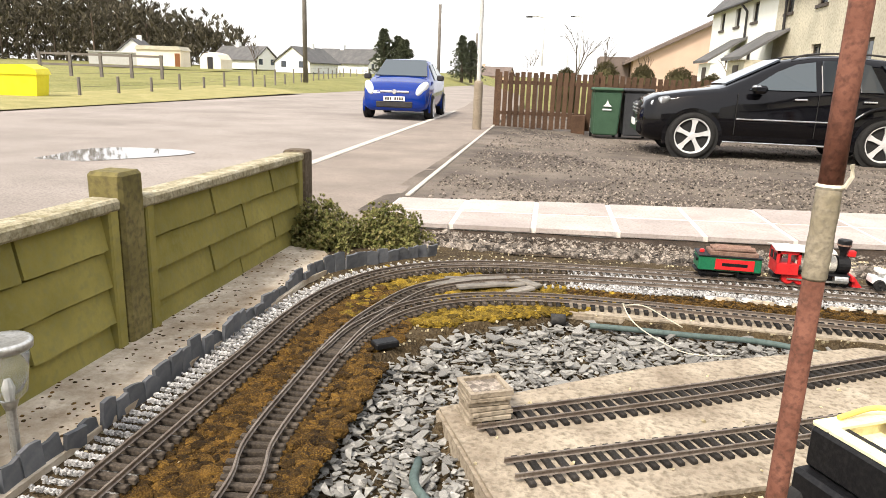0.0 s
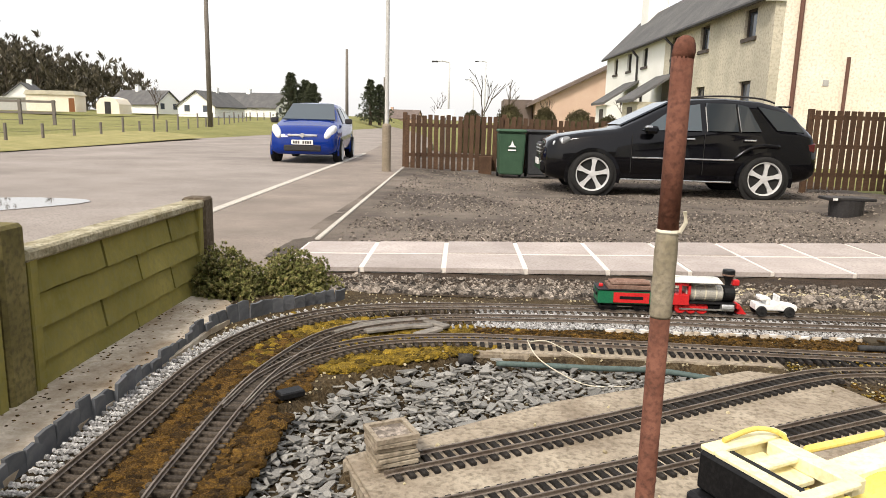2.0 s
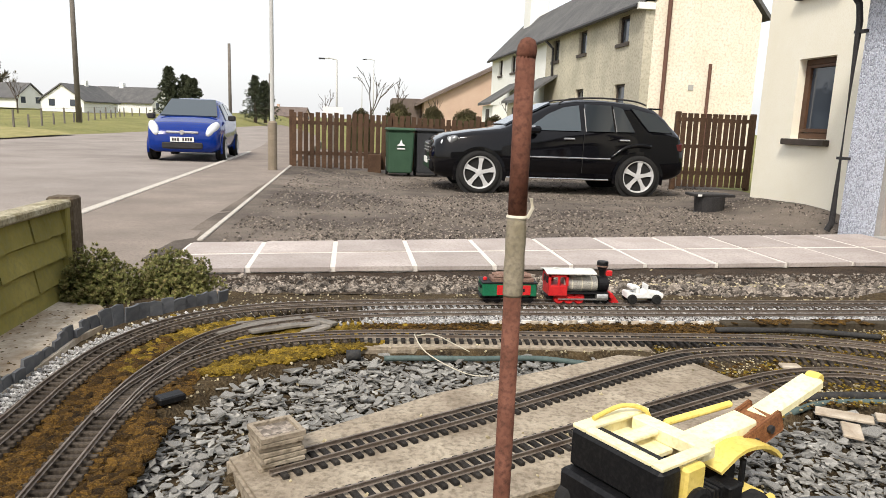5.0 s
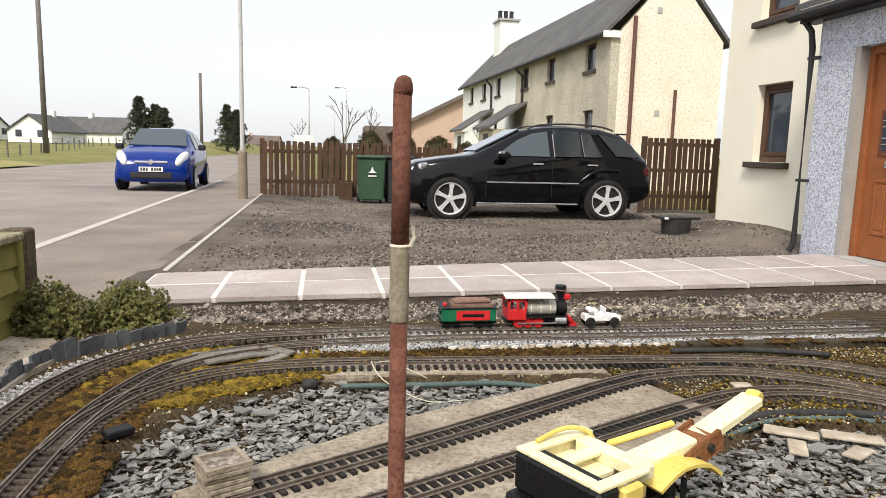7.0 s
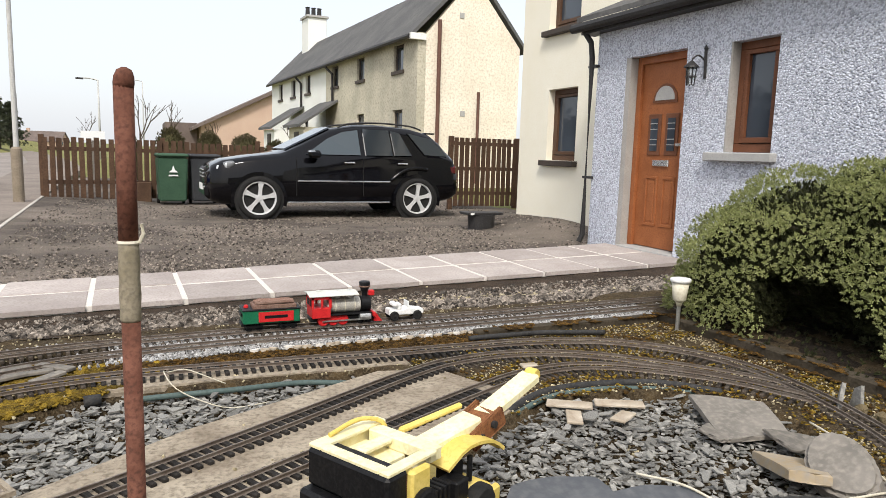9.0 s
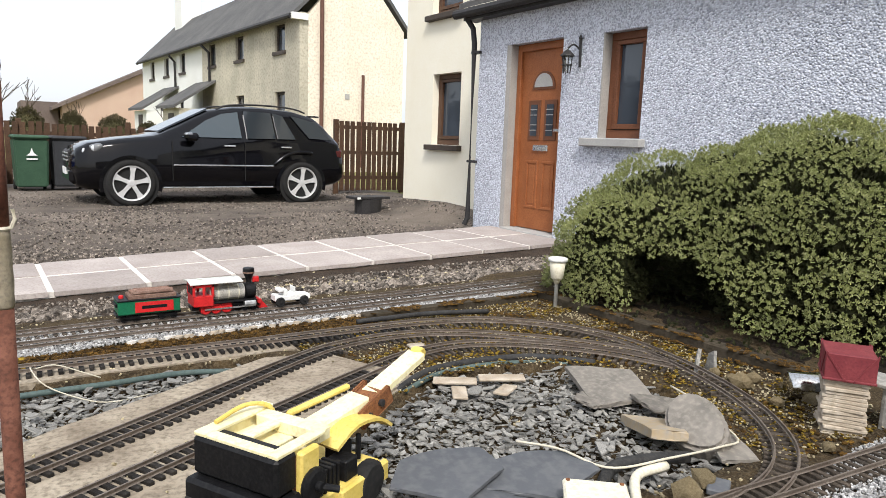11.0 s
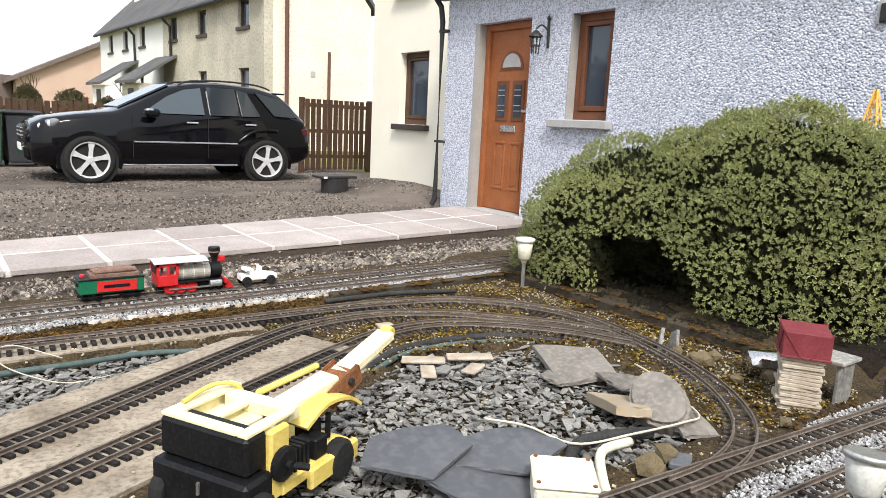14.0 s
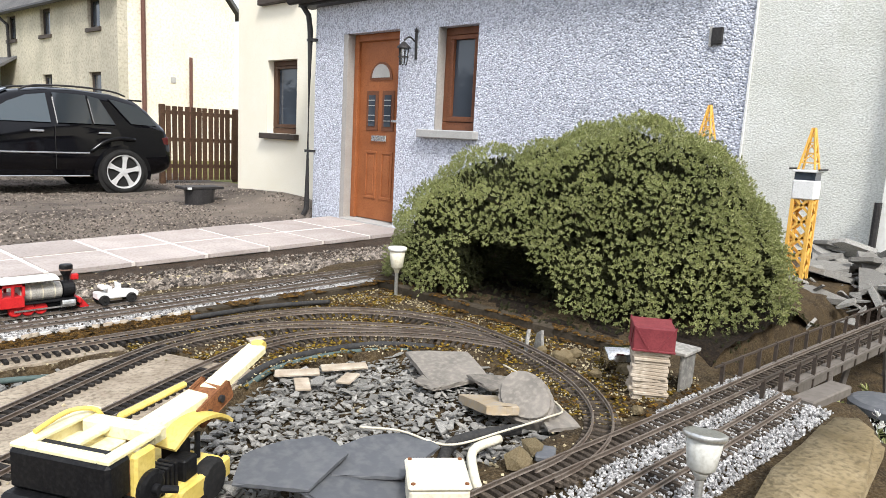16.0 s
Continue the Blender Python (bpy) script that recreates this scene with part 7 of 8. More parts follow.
SUV = [(0.0, 0.45, 0.70, 0.78, 0.60, 0.50), (0.08, 0.30, 0.86, 0.93, 0.78, 0.66), (0.25, 0.26, 0.95, 1.02, 0.87, 0.74), (0.7, 0.26, 1.03, 1.10, 0.94, 0.80), (1.22, 0.27, 1.08, 1.17, 0.95, 0.80), (1.35, 0.27, 1.09, 1.22, 0.95, 0.76), (2.15, 0.27, 1.10, 1.62, 0.95, 0.66), (2.6, 0.27, 1.11, 1.70, 0.95, 0.67), (3.1, 0.27, 1.12, 1.72, 0.95, 0.67), (3.7, 0.27, 1.13, 1.685, 0.945, 0.66), (4.1, 0.28, 1.14, 1.60, 0.93, 0.64), (4.3, 0.30, 1.14, 1.45, 0.92, 0.66), (4.52, 0.34, 1.10, 1.17, 0.90, 0.74), (4.62, 0.38, 0.90, 0.98, 0.86, 0.74), (4.66, 0.45, 0.72, 0.80, 0.80, 0.70)]
suv = thing("black_suv", Matrix.Translation((1.46, 13.35, -0.225)) @ pose(0, 0, 0, 0, 0, 0), "black five-door off-road car parked on the gravel", "car")
part("body", car_body(SUV), M["car_black"], suv, "glossy black bodywork", smooth=True)
for s in (-1, 1):
    # front pane's paler tint paints the sky light seen through the cabin
    side_glass(SUV, [(1.66, 1.15), (2.66, 1.155), (2.64, 1.61), (2.36, 1.565), (2.08, 1.44)], suv, s).data.materials[0] = M["car_glass_skylit"]
    side_glass(SUV, [(2.76, 1.155), (3.28, 1.16), (3.24, 1.625), (2.74, 1.63)], suv, s)
    side_glass(SUV, [(3.32, 1.16), (3.66, 1.165), (3.46, 1.58), (3.28, 1.62)], suv, s)
    side_glass(SUV, [(3.93, 1.19), (4.40, 1.17), (4.12, 1.49), (3.62, 1.59)], suv, s, "quarter_glass")
    for x in (0.84, 3.755):
        arch(suv, x, s * 0.94, 0.375, s, M["car_black"])
        car_wheel(suv, x, s * 0.885, 0.375, s)
    part("side_moulding", boxed(1.50, 3.22, s * 0.957 - 0.012, s * 0.957 + 0.012, 0.665, 0.69, bevel=0.006), M["chrome"], suv, "bright side strip")
    part("side_step", boxed(1.32, 3.22, s * 0.90 - 0.06, s * 0.90 + 0.06, 0.285, 0.312, bevel=0.01), M["chrome"], suv, "bright side step")
    part("sill_panel", boxed(1.30, 3.28, s * 0.88 - 0.05, s * 0.88 + 0.05, 0.315, 0.42, bevel=0.02), M["car_black"], suv)
    bm = bmesh.new()
    sweep(bm, smooth_line([(3.24, s * 0.955, 0.70), (3.36, s * 0.963, 0.80), (3.5, s * 0.963, 0.885), (3.72, s * 0.958, 0.93), (4.0, s * 0.945, 0.915)], 0.05), [(-0.012, -0.03), (0.012, -0.03), (0.012, 0.03), (-0.012, 0.03)])
    part("wing_crease", bm, M["car_black"], suv, smooth=True)
    for x in (2.34, 3.36):
        part("door_handle", boxed(x, x + 0.2, s * 0.962 - 0.02, s * 0.962 + 0.02, 1.00, 1.03, bevel=0.008), M["chrome"], suv)
    mirror = part("door_mirror", boxed(1.66, 1.88, s * 1.06 - 0.1, s * 1.06 + 0.1, 1.09, 1.22, bevel=0.04), M["car_black"], suv)
    part("mirror_cap", boxed(1.655, 1.80, s * 1.06 - 0.085, s * 1.06 + 0.085, 1.16, 1.225, bevel=0.03), M["chrome"], mirror)
    lamp = bmesh.new()
    bmesh.ops.create_icosphere(lamp, subdivisions=3, radius=1, matrix=Matrix.Translation((0.27, s * 0.775, 0.885)) @ pose(0, 0, 0, 0, -24, s * 34) @ Matrix.Diagonal((0.23, 0.07, 0.082, 1)))
    hl = part("headlight", lamp, M["headlight_dark"], suv, "swept clear headlight", smooth=True)
    for dx, dz in ((0.0, 0.0), (0.13, 0.05)):
        part("lamp_bowl", lathed([(0.052, -0.02), (0.052, 0.0), (0.03, 0.012)], 14, Matrix.Translation((0.205 + dx, s * (0.79 + 0.065 * dx / 0.13), 0.875 + dz)) @ pose(0, 0, 0, 90 if s < 0 else -90, 0, -s * 34)), M["headlight"], hl)
    part("fog_light", lathed([(0.06, -0.01), (0.055, 0.02)], 14, Matrix.Translation((0.07, s * 0.62, 0.47)) @ pose(0, 0, 0, 0, -90, 0)), M["headlight"], suv)
    part("tail_light", boxed(4.36, 4.60, s * 0.84 - 0.055, s * 0.84 + 0.055, 0.83, 1.0, bevel=0.03), M["tail_red"], suv)
    part("roof_rail", tube(smooth_line([(2.3, s * 0.60, 1.64), (2.5, s * 0.61, 1.72), (3.1, s * 0.61, 1.755), (3.7, s * 0.60, 1.725), (4.0, s * 0.59, 1.64)], 0.12), 0.016), M["gutter"], suv)
    part("door_seam", boxed(2.70, 2.71, s * 0.953 - 0.004, s * 0.953 + 0.004, 0.42, 1.12), M["tyre"], suv)
    part("door_seam", boxed(1.48, 1.49, s * 0.953 - 0.004, s * 0.953 + 0.004, 0.42, 1.08), M["tyre"], suv)
ws = bmesh.new()
q = ((1.34, -0.62, 1.215), (1.34, 0.62, 1.215), (2.16, 0.54, 1.63), (2.16, -0.54, 1.63))
a = [ws.verts.new(p) for p in q]
b = [ws.verts.new(Vector(p) + Vector((-0.012, 0, 0.024))) for p in q]
ws.faces.new(b)
for i in range(4):
    ws.faces.new((a[i], a[(i + 1) % 4], b[(i + 1) % 4], b[i]))
part("windscreen", ws, M["pane"], suv)
part("roof_spoiler", boxed(4.02, 4.26, -0.56, 0.56, 1.585, 1.615, bevel=0.012), M["car_black"], suv)
part("grille", boxed(-0.02, 0.06, -0.36, 0.36, 0.66, 0.88, bevel=0.03), M["gutter"], suv, "dark grille")
for k in range(3):
    part("grille_bar", boxed(-0.035, 0.0, -0.35, 0.35, 0.695 + 0.06 * k, 0.722 + 0.06 * k, bevel=0.006), M["chrome"], suv, "chrome grille bar")
part("front_bumper", boxed(-0.03, 0.15, -0.66, 0.66, 0.34, 0.60, bevel=0.06), M["car_black"], suv)
part("rear_bumper", boxed(4.50, 4.70, -0.74, 0.74, 0.42, 0.70, bevel=0.06), M["car_black"], suv)
part("number_plate", boxed(-0.045, -0.03, -0.26, 0.26, 0.48, 0.59), M["plate"], suv)

HATCH = [(0.0, 0.30, 0.55, 0.60, 0.60, 0.45), (0.08, 0.22, 0.68, 0.74, 0.76, 0.60), (0.3, 0.2, 0.80, 0.88, 0.82, 0.68), (0.75, 0.2, 0.88, 0.98, 0.845, 0.72), (1.0, 0.2, 0.91, 1.04, 0.85, 0.70), (1.75, 0.2, 0.95, 1.43, 0.85, 0.57), (2.2, 0.2, 0.97, 1.485, 0.85, 0.57), (3.0, 0.2, 1.0, 1.46, 0.85, 0.56), (3.6, 0.22, 1.02, 1.32, 0.83, 0.55), (3.85, 0.26, 0.95, 1.02, 0.80, 0.6), (3.94, 0.32, 0.7, 0.76, 0.74, 0.6)]
hatch = thing("blue_hatchback", Matrix.Translation((-3.93, 17.0, -0.12)) @ pose(0, 0, 0, 0, 0, 94), "bright blue hatchback parked at the kerb", "car")
part("body", car_body(HATCH), M["car_blue"], hatch, "blue metallic bodywork", smooth=True)
for s in (-1, 1):
    side_glass(HATCH, [(1.45, 0.97), (2.15, 0.99), (2.1, 1.38), (1.75, 1.34)], hatch, s)
    side_glass(HATCH, [(2.22, 1.0), (3.05, 1.03), (2.95, 1.36), (2.2, 1.38)], hatch, s)
    for x in (0.72, 3.25):
        arch(hatch, x, s * 0.835, 0.30, s, M["car_blue"])
        car_wheel(hatch, x, s * 0.775, 0.30, s, 8)
    lamp = bmesh.new()
    bmesh.ops.create_icosphere(lamp, subdivisions=3, radius=1, matrix=Matrix.Translation((0.20, s * 0.655, 0.755)) @ pose(0, 0, 0, 0, -32, s * 28) @ Matrix.Diagonal((0.27, 0.10, 0.115, 1)))
    part("headlight", lamp, M["headlight"], hatch, "swept clear headlight", smooth=True)
    part("door_mirror", boxed(1.32, 1.48, s * 0.96 - 0.09, s * 0.96 + 0.09, 0.95, 1.09, bevel=0.03), M["gutter"], hatch)
    part("fog_light", lathed([(0.05, -0.01), (0.05, 0.02)], 12, Matrix.Translation((0.03, s * 0.55, 0.40)) @ pose(0, 0, 0, 0, -90, 0)), M["gutter"], hatch)
ws = bmesh.new()
q = ((0.98, -0.66, 1.04), (0.98, 0.66, 1.04), (1.74, 0.54, 1.44), (1.74, -0.54, 1.44))
a = [ws.verts.new(p) for p in q]
b = [ws.verts.new(Vector(p) + Vector((-0.014, 0, 0.024))) for p in q]
ws.faces.new(b)
for i in range(4):
    ws.faces.new((a[i], a[(i + 1) % 4], b[(i + 1) % 4], b[i]))
part("windscreen", ws, M["car_glass_skylit"], hatch)
part("grille", boxed(-0.005, 0.06, -0.36, 0.36, 0.64, 0.70, bevel=0.02), M["chrome"], hatch, "thin bright grille bar")
part("badge", lathed([(0.06, 0), (0.05, 0.02)], 16, Matrix.Translation((-0.005, 0, 0.67)) @ pose(0, 0, 0, 0, -90, 0)), M["chrome"], hatch)
part("lower_grille", boxed(-0.022, 0.05, -0.46, 0.46, 0.29, 0.45, bevel=0.03), M["gutter"], hatch)
np_ = part("number_plate", boxed(-0.03, -0.012, -0.26, 0.26, 0.455, 0.565), M["plate"], hatch)
writing(np_, -0.03, -0.23, 0.23, 0.51, 0.07, 8, M["gutter"])

# ---- bins, fences, stool ----


def wheelie_bin(m, body, label):
    b = thing("wheelie_bin", m, label, "bin", "bins by the fence")
    bm = bmesh.new()
    vs = box(bm, -0.29, 0.29, -0.36, 0.36, 0.08, 0.98)
    for v_ in vs:
        if v_.co.z < 0.5:
            v_.co.x *= 0.90
            v_.co.y *= 0.78
    bmesh.ops.bevel(bm, geom=list(bm.edges), offset=0.025, segments=2, affect="EDGES")
    part("bin_body", bm, body, b)
    bm = boxed(-0.31, 0.31, -0.39, 0.37, 0.985, 1.06, bevel=0.03)
    part("lid", bm, body, b)
    part("lid_handle", tube([Vector((-0.25, 0.40, 1.0)), Vector((0.25, 0.40, 1.0))], 0.02), body, b)
    for x in (-0.25, 0.25):
        part("wheel", lathed([(0.1, -0.025), (0.1, 0.025)], 16, Matrix.Translation((x, 0.27, 0.1)) @ pose(0, 0, 0, 0, 90, 0)), M["tyre"], b)
    return b


gb = wheelie_bin(pose(1.04, 15.75, -0.215, 0, 0, 3), M["bin_green"], "green plastic wheelie bin with white mark")
bm = bmesh.new()
prism(bm, [(-0.09, 0), (0.09, 0), (0.03, 0.05), (0.0, 0.14), (-0.03, 0.05)], -0.004, 0.004, pose(0, -0.365, 0.68, 84, 0, 0))
part("bin_mark", bm, M["white"], gb)
part("bin_bar", boxed(-0.09, 0.09, -0.348, -0.338, 0.60, 0.63), M["white"], gb)
kb = wheelie_bin(pose(1.68, 15.85, -0.215, 0, 0, 3), M["bin_grey"], "dark grey wheelie bin with white markings")
part("bin_bar", boxed(0.08, 0.22, -0.365, -0.35, 0.62, 0.82, bevel=0.01), M["white"], kb)
part("bin_bar", boxed(0.02, 0.22, -0.345, -0.33, 0.50, 0.56), M["white"], kb)

front_fence = thing("picket_fence", pose(0, 16.35, -0.16), "dark brown wooden picket fence beyond the drive", "fence")
rnd = random.Random(13)
picket = mesh_of(boxed(-0.05, 0.05, -0.01, 0.01, 0.03, 1.27, bevel=0.004), "picket", M["wood_dark"])
for k in range(46):
    x = -1.32 + 0.135 * k
    piece("picket", picket, front_fence, pose(x, 0, -0.05 * soft(0, 3, x) + rnd.uniform(-0.02, 0.02), 0, rnd.uniform(-0.6, 0.6), 0))
for z in (0.32, 1.0):
    part("fence_rail", boxed(-1.38, 4.9, 0.012, 0.05, z, z + 0.08), M["wood_dark"], front_fence)
for x in (-1.38, 0.9, 2.9, 4.9):
    part("post", boxed(x - 0.05, x + 0.05, 0.05, 0.15, -0.1, 1.32, bevel=0.008), M["wood_dark"], front_fence)
side_fence = thing("slatted_fence", pose(0, 14.2, -0.20), "tall brown slatted fence beside the house", "fence")
slat = mesh_of(boxed(-0.052, 0.052, -0.01, 0.01, 0.05, 1.57, bevel=0.004), "slat", M["wood_dark"])
for k in range(12):
    piece("slat", slat, side_fence, pose(6.86 + 0.133 * k, 0, 0, 0, rnd.uniform(-0.5, 0.5), 0))
for z in (0.3, 0.85, 1.4):
    part("fence_rail", boxed(6.76, 8.40, 0.012, 0.05, z, z + 0.08), M["wood_dark"], side_fence)
for x in (6.76, 8.42):
    part("post", boxed(x - 0.05, x + 0.05, 0.04, 0.14, -0.1, 1.60, bevel=0.008), M["wood_dark"], side_fence)
stool = thing("low_stool", pose(5.18, 9.62, -0.14), "low black stool standing on the gravel", "stool")
part("seat", boxed(-0.30, 0.30, -0.16, 0.16, 0.24, 0.28, bevel=0.008), M["gutter"], stool)
part("base", lathed([(0.22, 0), (0.20, 0.02), (0.21, 0.24)], 20), M["gutter"], stool)
part("label_bar", boxed(-0.26, -0.20, -0.166, -0.16, 0.245, 0.275), M["white"], stool)
tagged(part("meter_box", boxed(-0.15, 0.15, -0.08, 0.08, 0, 0.42, bevel=0.01), M["wood_dark"], m=pose(0.50, 16.2, -0.2)), "small brown box at the fence foot", "box")
tagged(part("stone_flag", boxed(-0.35, 0.35, -0.5, 0.5, 0, 0.03, bevel=0.01), M["slab"], m=pose(-0.75, 15.3, -0.20, 0, 0, 8)), "pale flat stone at the drive corner", "stone slab")
sign = thing("white_sign", pose(-0.65, 20.5, -0.2), "small blank white board on a post", "sign")
part("post", boxed(-0.03, 0.03, -0.03, 0.03, 0, 1.4), M["pole_wood"], sign)
part("board", boxed(-0.28, 0.28, -0.04, -0.03, 1.28, 1.52), M["white"], sign)

# clipped hedges behind the fence


def clipped(m, rx, rz, label):
    h = thing("clipped_bush", m, label, "bush", "clipped bushes behind the fence")

    def place():
        d = Vector((rnd.gauss(0, 1), rnd.gauss(0, 1), abs(rnd.gauss(0, 1)))).normalized()
        k = rnd.uniform(0.9, 1.02) * (1 + 0.06 * noise.noise(d * 3))
        e = max(abs(d.x), abs(d.y), abs(d.z)) ** -0.4
        p = Vector((d.x * rx, d.y * rx, d.z * rz)) * k * e
        return Matrix.Translation(p) @ d.to_track_quat("Z", "Y").to_matrix().to_4x4() @ pose(0, 0, 0, 0, 0, rnd.uniform(0, 360)) @ Matrix.Scale(rnd.uniform(0.03, 0.055), 4)

    bm = bmesh.new()
    bmesh.ops.create_icosphere(bm, subdivisions=3, radius=1)
    for v_ in bm.verts:
        e = max(abs(v_.co.x), abs(v_.co.y), abs(v_.co.z)) ** -0.4
        v_.co = Vector((v_.co.x * rx, v_.co.y * rx, max(v_.co.z, 0) * rz)) * 0.93 * e
    part("core", bm, M["hedge"], h)
    scatter("leaves", TUFTS, 2200, place, M["hedge"], h)


for x, y, rx, rz, lab in ((1.37, 24, 0.50, 1.80, "tall clipped dark green bush"), (2.55, 24, 0.45, 1.72, "rounded dark green clipped bush"), (3.7, 24, 0.54, 1.68, "rounded brown-green clipped bush"), (4.73, 24.2, 0.44, 1.5, "low brownish clipped bush"), (0.1, 26, 0.40, 1.6, "clipped dark bush behind the fence"), (5.7, 24.5, 0.6, 1.35, "loose brown garden bush")):
    clipped(pose(x, y, -0.25), rx, rz, lab)

# ---- poles ----


def pole_thing(name, m, h, r0, r1, material, label, cat):
    p = thing(name, m, label, cat)
    part("shaft", lathed([(r0, 0), (r1, h)], 12), material, p, smooth=True)
    return p


lampc = thing("street_lamp", pose(-1.62, 15.0, -0.12), "tall pale lamp column with a thick brown base", "street lamp")
part("base", lathed([(0.095, 0), (0.095, 0.98), (0.06, 1.02)], 16), M["column_base"], lampc, "brown-grey base")
part("column", lathed([(0.045, 1.0), (0.03, 7.6)], 12), M["column"], lampc)
part("arm", tube(smooth_line([(0, 0, 7.5), (0.1, 0.2, 7.9), (0.5, 0.6, 8.0)], 0.2), 0.025), M["column"], lampc)
part("lantern", boxed(0.4, 0.7, 0.5, 0.7, 7.93, 8.03, bevel=0.02), M["column"], lampc)
pole_thing("telegraph_pole", pose(-17.0, 44.8, 0.2), 11, 0.16, 0.12, M["pole_wood"], "tall grey timber telegraph pole in the verge", "pole")
pole_thing("telegraph_pole", pose(-11.3, 62, -0.1), 7.0, 0.15, 0.12, M["pole_wood"], "timber telegraph pole beside the far road", "pole")
pole_thing("telegraph_pole", pose(-12.4, 95, -0.1), 6.6, 0.15, 0.12, M["pole_wood"], "distant grey telegraph pole", "pole")
for x, y, h in ((-2.2, 60, 6.0), (1.2, 95, 9.0), (-0.5, 120, 8.0)):
    l = pole_thing("street_lamp", pose(x, y, -0.2), h, 0.09, 0.06, M["column"], "distant slim street lamp", "street lamp")
    part("arm", tube([Vector((0, 0, h)), Vector((-0.6, 0, h + 0.12)), Vector((-1.1, 0, h + 0.1))], 0.05), M["column"], l)
    part("lantern", boxed(-1.5, -1.0, -0.12, 0.12, h, h + 0.12), M["gutter"], l)

# ---- far left: field, sheds, houses, trees ----
grit = thing("grit_bin", pose(-15.6, 18.6, -0.02, 0, 0, 15), "yellow plastic roadside grit bin", "grit bin")
bm = bmesh.new()
vs = box(bm, -0.62, 0.62, -0.4, 0.4, 0, 0.62)
for v_ in vs:
    if v_.co.z < 0.3:
        v_.co.x *= 0.9
        v_.co.y *= 0.9
part("bin_body", bm, M["yellow_bin"], grit)
bm = bmesh.new()
side_prism(bm, [(-0.66, 0.62), (0.66, 0.62), (0.6, 0.78), (0.3, 0.9), (-0.5, 0.88)], -0.44, 0.44)
part("lid", bm, M["yellow_bin"], grit)
fieldf = thing("field_fence", pose(0, 0, 0), "old post and wire field fence", "fence")
for k in range(26):
    y = 20 + 2.1 * k
    x = at_y(ROAD_L, min(y, 64)) - 2.4
    z = field_z(x, y)
    part("post", boxed(x - 0.04, x + 0.04, y - 0.04, y + 0.04, z - 0.1, z + 0.75 + 0.15 * math.sin(3 * k), bevel=0.01), M["pole_wood"], fieldf)
for h in (0.45, 0.85):
    part("wire", tube([Vector((at_y(ROAD_L, min(20 + 4.2 * k, 64)) - 2.4, 20 + 4.2 * k, field_z(at_y(ROAD_L, min(20 + 4.2 * k, 64)) - 2.4, 20 + 4.2 * k) + h)) for k in range(13)], 0.005, 5), M["pole_wood"], fieldf)


def small_house(m, w, d, h, rise, wall_m, roof_m, label, windows=2):
    m = m @ Matrix.Scale(0.6, 4)
    o = thing("far_house", m, label, "house", "houses across the field")
    bm = bmesh.new()
    side_prism(bm, [(-w / 2, 0), (w / 2, 0), (w / 2, h), (0, h + rise), (-w / 2, h)], 0, d)
    part("wall", bm, wall_m, o)
    bm = bmesh.new()
    side_prism(bm, [(-w / 2 - 0.4, h - 0.25), (0, h + rise + 0.05), (w / 2 + 0.4, h - 0.25), (w / 2 + 0.4, h - 0.05), (0, h + rise + 0.28), (-w / 2 - 0.4, h - 0.05)], -0.3, d + 0.3)
    part("roof", bm, roof_m, o)
    for k in range(windows):
        x = -w / 4 + (w / 2) * k / max(1, windows - 1) if windows > 1 else 0
        part("window", boxed(x - 0.5, x + 0.5, -0.03, 0.02, 0.9, 2.0), M["pane"], o)
    part("chimney", boxed(-0.4, 0.4, d * 0.6, d * 0.6 + 0.8, h + rise - 0.6, h + rise + 1.0), wall_m, o)
    return o


small_house(pose(-29.0, 72, 0.7, 0, 0, -8), 7.0, 11, 1.9, 2.4, M["white_wall"], M["roof"], "white gabled cottage with grey roof")
small_house(pose(-23.0, 84, 0.8, 0, 0, 75), 7, 13, 2.0, 2.6, M["white_wall"], M["roof"], "low white cottage with dormers")
small_house(pose(-35.5, 80, 0.9, 0, 0, 70), 6.5, 12, 1.8, 2.4, M["white_wall"], M["roof"], "grey-roofed cottage across the field")
small_house(pose(-49.0, 74, 0.9, 0, 0, 20), 6, 9, 2.2, 2.5, M["white_wall"], M["roof"], "white gable house behind the sheds")
small_house(pose(-10.5, 130, 0, 0, 0, 80), 8, 14, 2.0, 2.4, M["pink_wall"], M["roof_brown"], "red-roofed far cottage at the road end")
shed = thing("farm_shed", pose(-46.5, 68, 0.9, 0, 0, 25) @ Matrix.Scale(0.72, 4), "grey-blue corrugated farm shed", "shed")
part("wall", boxed(-4.2, 4.2, 0, 5, 0, 1.7), M["column"], shed)
part("roof", boxed(-4.4, 4.4, -0.2, 5.2, 1.7, 1.85), M["column"], shed)
shed = thing("farm_shed", pose(-40.8, 66, 0.9, 0, 0, 15) @ Matrix.Scale(0.72, 4), "rust-streaked white corrugated farm shed", "shed")
part("wall", boxed(-3.0, 3.0, 0, 5, 0, 2.2), M["worn_wall"], shed)
bm = bmesh.new()
side_prism(bm, [(-3.2, 2.2), (3.2, 2.2), (2.8, 2.75), (-2.9, 2.7)], -0.2, 5.2)
part("roof", bm, M["worn_front"], shed)
part("door", boxed(2.2, 2.9, -0.05, 0.0, 0, 1.8), M["rust_scrap"], shed)
shed = thing("farm_shed", pose(-35.2, 66, 0.8, 0, 0, 5) @ Matrix.Scale(0.72, 4), "low white tin shed with arched end", "shed")
bm = bmesh.new()
side_prism(bm, [(-1.5, 0), (1.5, 0), (1.5, 1.3), (1.0, 2.0), (0, 2.25), (-1.0, 2.0), (-1.5, 1.3)], 0, 4)
part("wall", bm, M["worn_wall"], shed)
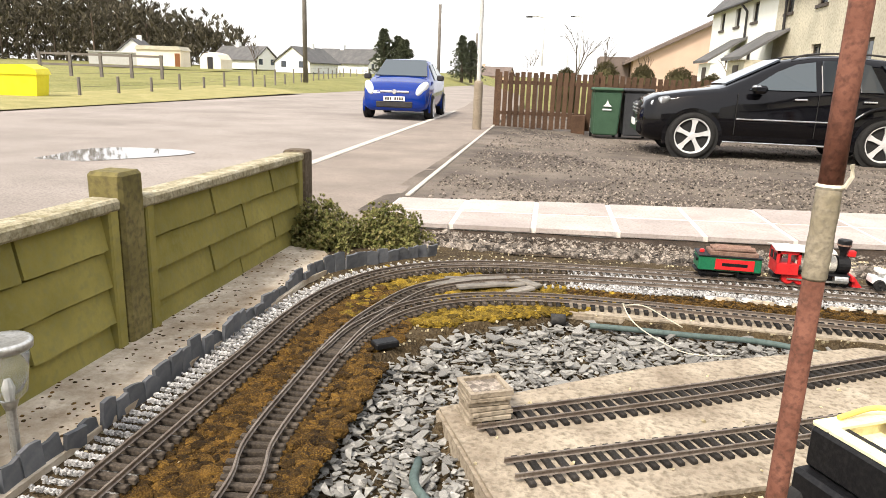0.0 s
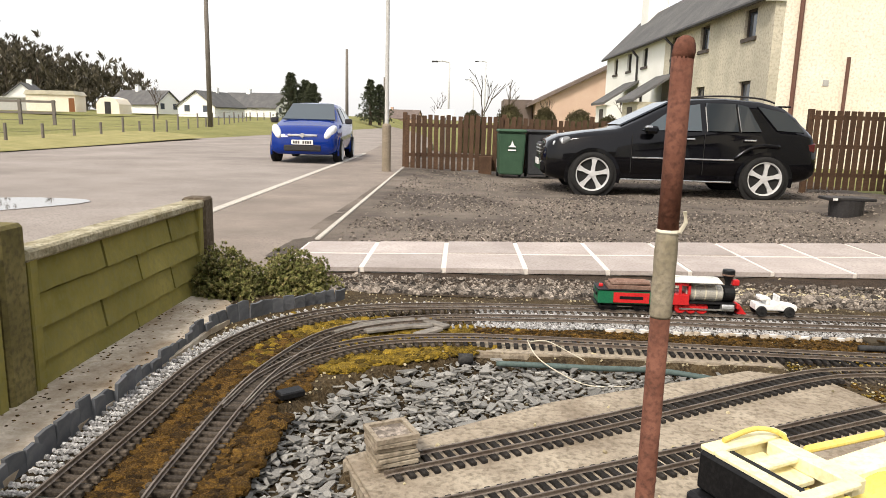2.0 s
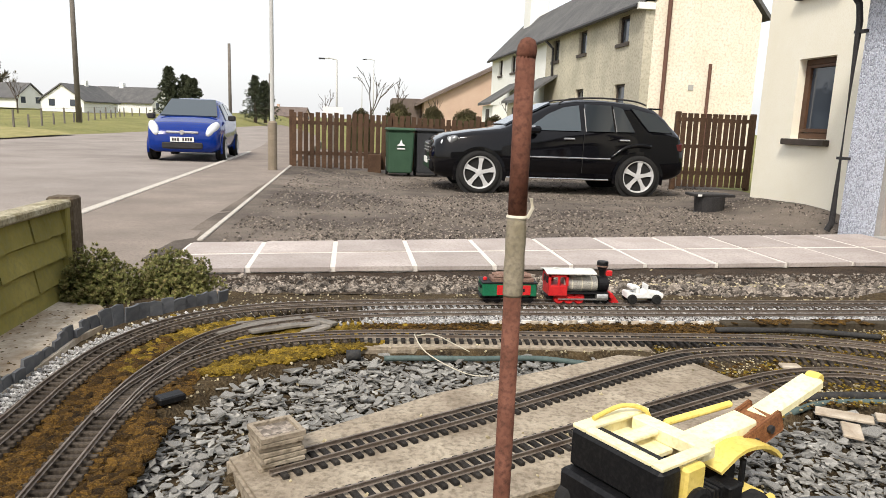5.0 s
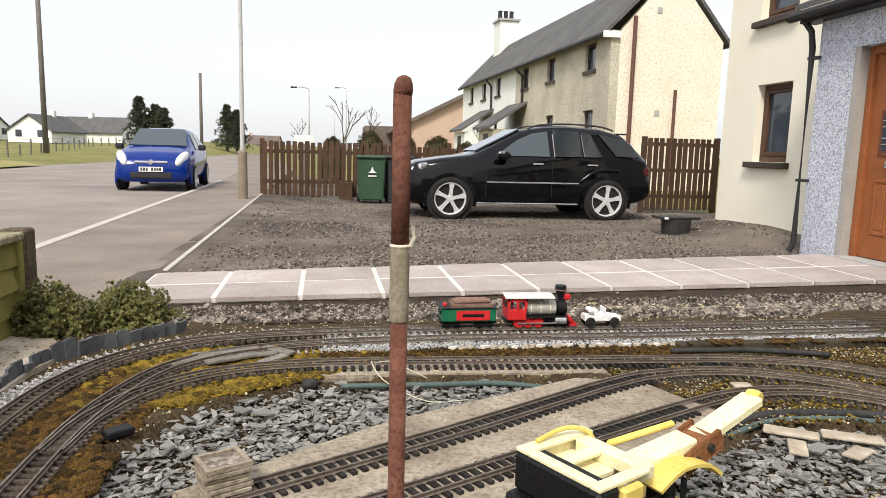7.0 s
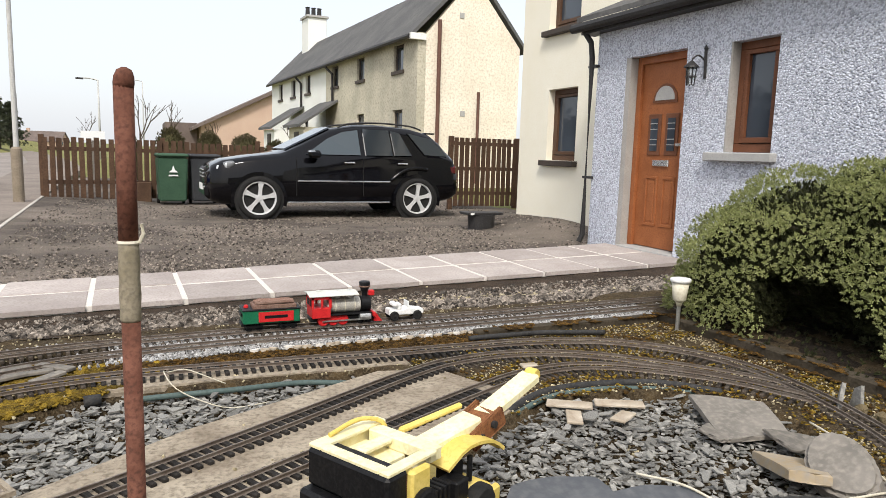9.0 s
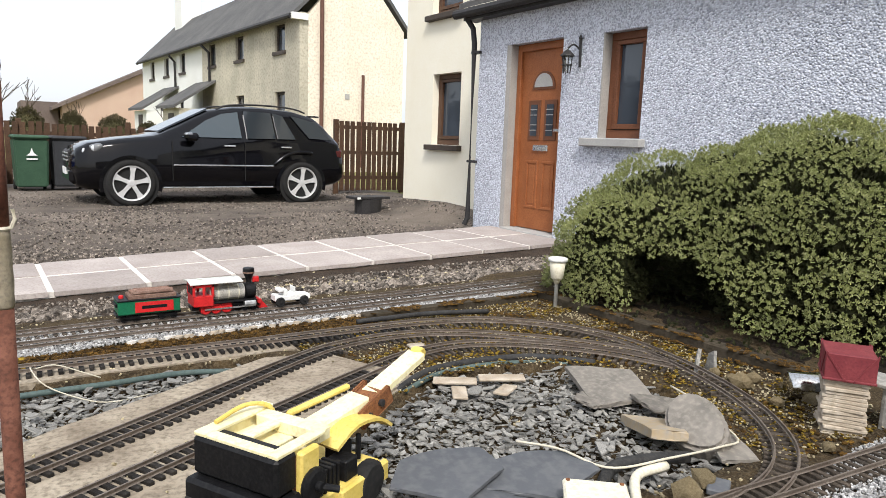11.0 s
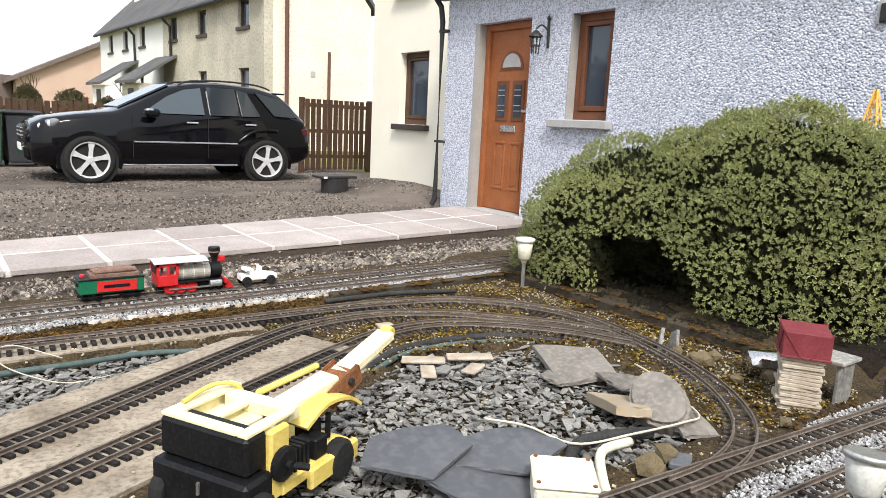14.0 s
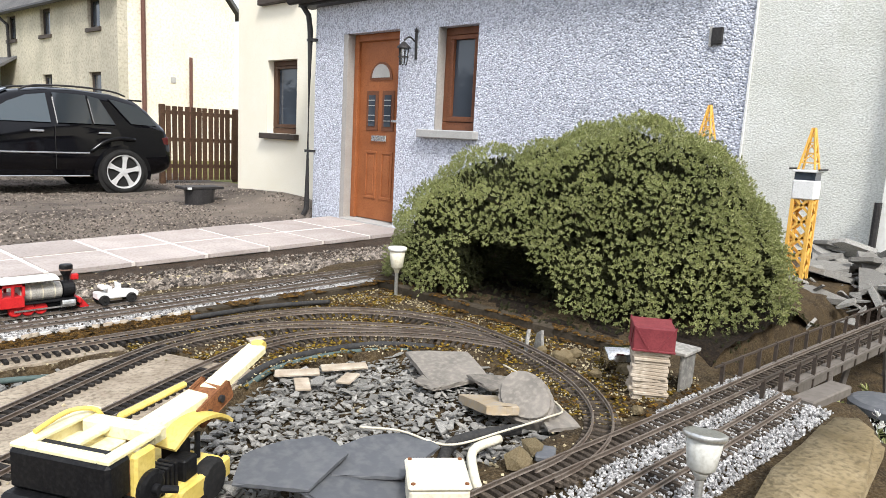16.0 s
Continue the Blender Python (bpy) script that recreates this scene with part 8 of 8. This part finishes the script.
part("door", boxed(-0.4, 0.4, -0.04, 0.0, 0, 1.6), M["gutter"], shed)
gate = thing("sheep_pen", pose(-24.5, 34.5, 0.25, 0, 0, 12), "weathered timber field pen rails", "pen")
for k in range(5):
    part("post", boxed(-3.2 + 1.6 * k - 0.07, -3.2 + 1.6 * k + 0.07, -0.07, 0.07, 0, 1.25), M["pole_wood"], gate)
for z in (0.55, 1.1):
    part("rail", boxed(-3.3, 3.3, -0.04, 0.04, z, z + 0.12), M["pole_wood"], gate)


def conifer(m, h, r, label):
    t = thing("conifer_tree", m, label, "tree", "far conifers")
    part("trunk", lathed([(0.22, 0), (0.05, h * 0.95)], 8), M["bark"], t)

    def place():
        u = rnd.random() ** 0.8
        z = h * (0.12 + 0.88 * u)
        a = rnd.uniform(0, 6.28)
        lay = 0.3 + 0.7 * abs(math.sin(z * 2.6 + a * 0.5)) ** 0.7
        q = r * (1.05 - u) ** 0.7 * rnd.uniform(0.15, 1.15) * lay
        return Matrix.Translation((q * math.cos(a), q * math.sin(a), z - 0.15 * q)) @ pose(0, 0, 0, rnd.uniform(60, 120), 0, math.degrees(a) + 90) @ Matrix.Scale(rnd.uniform(0.15, 0.32), 4)

    scatter("crown", TUFTS, 800, place, M["conifer"], t)


for x, y, h, r in ((-19.5, 74, 5.3, 1.7), (-18.2, 75, 4.6, 1.8), (-17.0, 73, 4.2, 1.6), (-12.6, 84, 5.3, 1.7), (-11.6, 85, 4.8, 1.7), (-25.5, 95, 5.0, 2.0)):
    conifer(pose(x, y, 0.2), h, r, "dark conifer behind the road bend")
wood = thing("far_wood", pose(0, 0, 0), "dark mixed wood on the rise behind the field", "woodland", kind="stuff")


def wood_place():
    y = rnd.uniform(95, 140)
    x = -0.94 * y + rnd.uniform(-70, 46)
    edge = min(max((-38 - x * 95 / y) / 40, 0), 1)
    h = (3.5 + 13.0 * edge) * (0.75 + 0.35 * noise.noise((x * 0.09, y * 0.05, 0)) + 0.3 * noise.noise((x * 0.5, 0, 4)))
    if edge <= 0.02:
        return None
    z = 1.0 + h * rnd.random() ** 0.7
    return Matrix.Translation((x, y, z)) @ pose(0, 0, 0, rnd.uniform(0, 60), 0, rnd.uniform(0, 360)) @ Matrix.Scale(rnd.uniform(0.35, 0.95), 4)


scatter("tree_mass", TUFTS, 16000, lambda: (lambda m_: None if m_ is None else m_ @ Matrix.Scale(1.15, 4))(wood_place()), M["wood_far"], wood)
for k in range(90):
    m_ = wood_place()
    if m_:
        p = m_.translation
        part("far_trunk", boxed(p.x - 0.12, p.x + 0.12, p.y - 0.1, p.y + 0.1, 0.8, p.z), M["bark"], wood)


def bare_tree(m, h, label):
    t = thing("bare_tree", m, label, "tree", "leafless trees")
    r = random.Random(h * 100)

    def grow(p, d, l, w, n):
        q = p + d * l
        part("branch", tube([p, p.lerp(q, 0.5) + Vector((r.uniform(-0.04, 0.04), 0, 0)) * l, q], w, 5), M["bark"], t)
        if n:
            for _ in range(3):
                e = (d + Vector((r.uniform(-0.6, 0.6), r.uniform(-0.6, 0.6), r.uniform(-0.1, 0.4)))).normalized()
                grow(p.lerp(q, r.uniform(0.6, 1)), e, l * r.uniform(0.55, 0.8), w * 0.6, n - 1)

    grow(Vector((0, 0, 0)), Vector((0, 0, 1)), h * 0.38, h * 0.012, 3)


for x, y, h, lab in ((-28.5, 62, 4.4, "leafless tree by the cottages"), (0.6, 48, 4.8, "leafless tree behind the hedge"), (2.4, 52, 4.6, "bare twiggy tree in a garden"), (4.2, 40, 3.2, "small bare tree in a garden"), (-2.8, 55, 3.6, "bare tree beside the road"), (7.6, 36, 3.0, "bare shrub standing by the terrace")):
    bare_tree(pose(x, y, 0), h, lab)
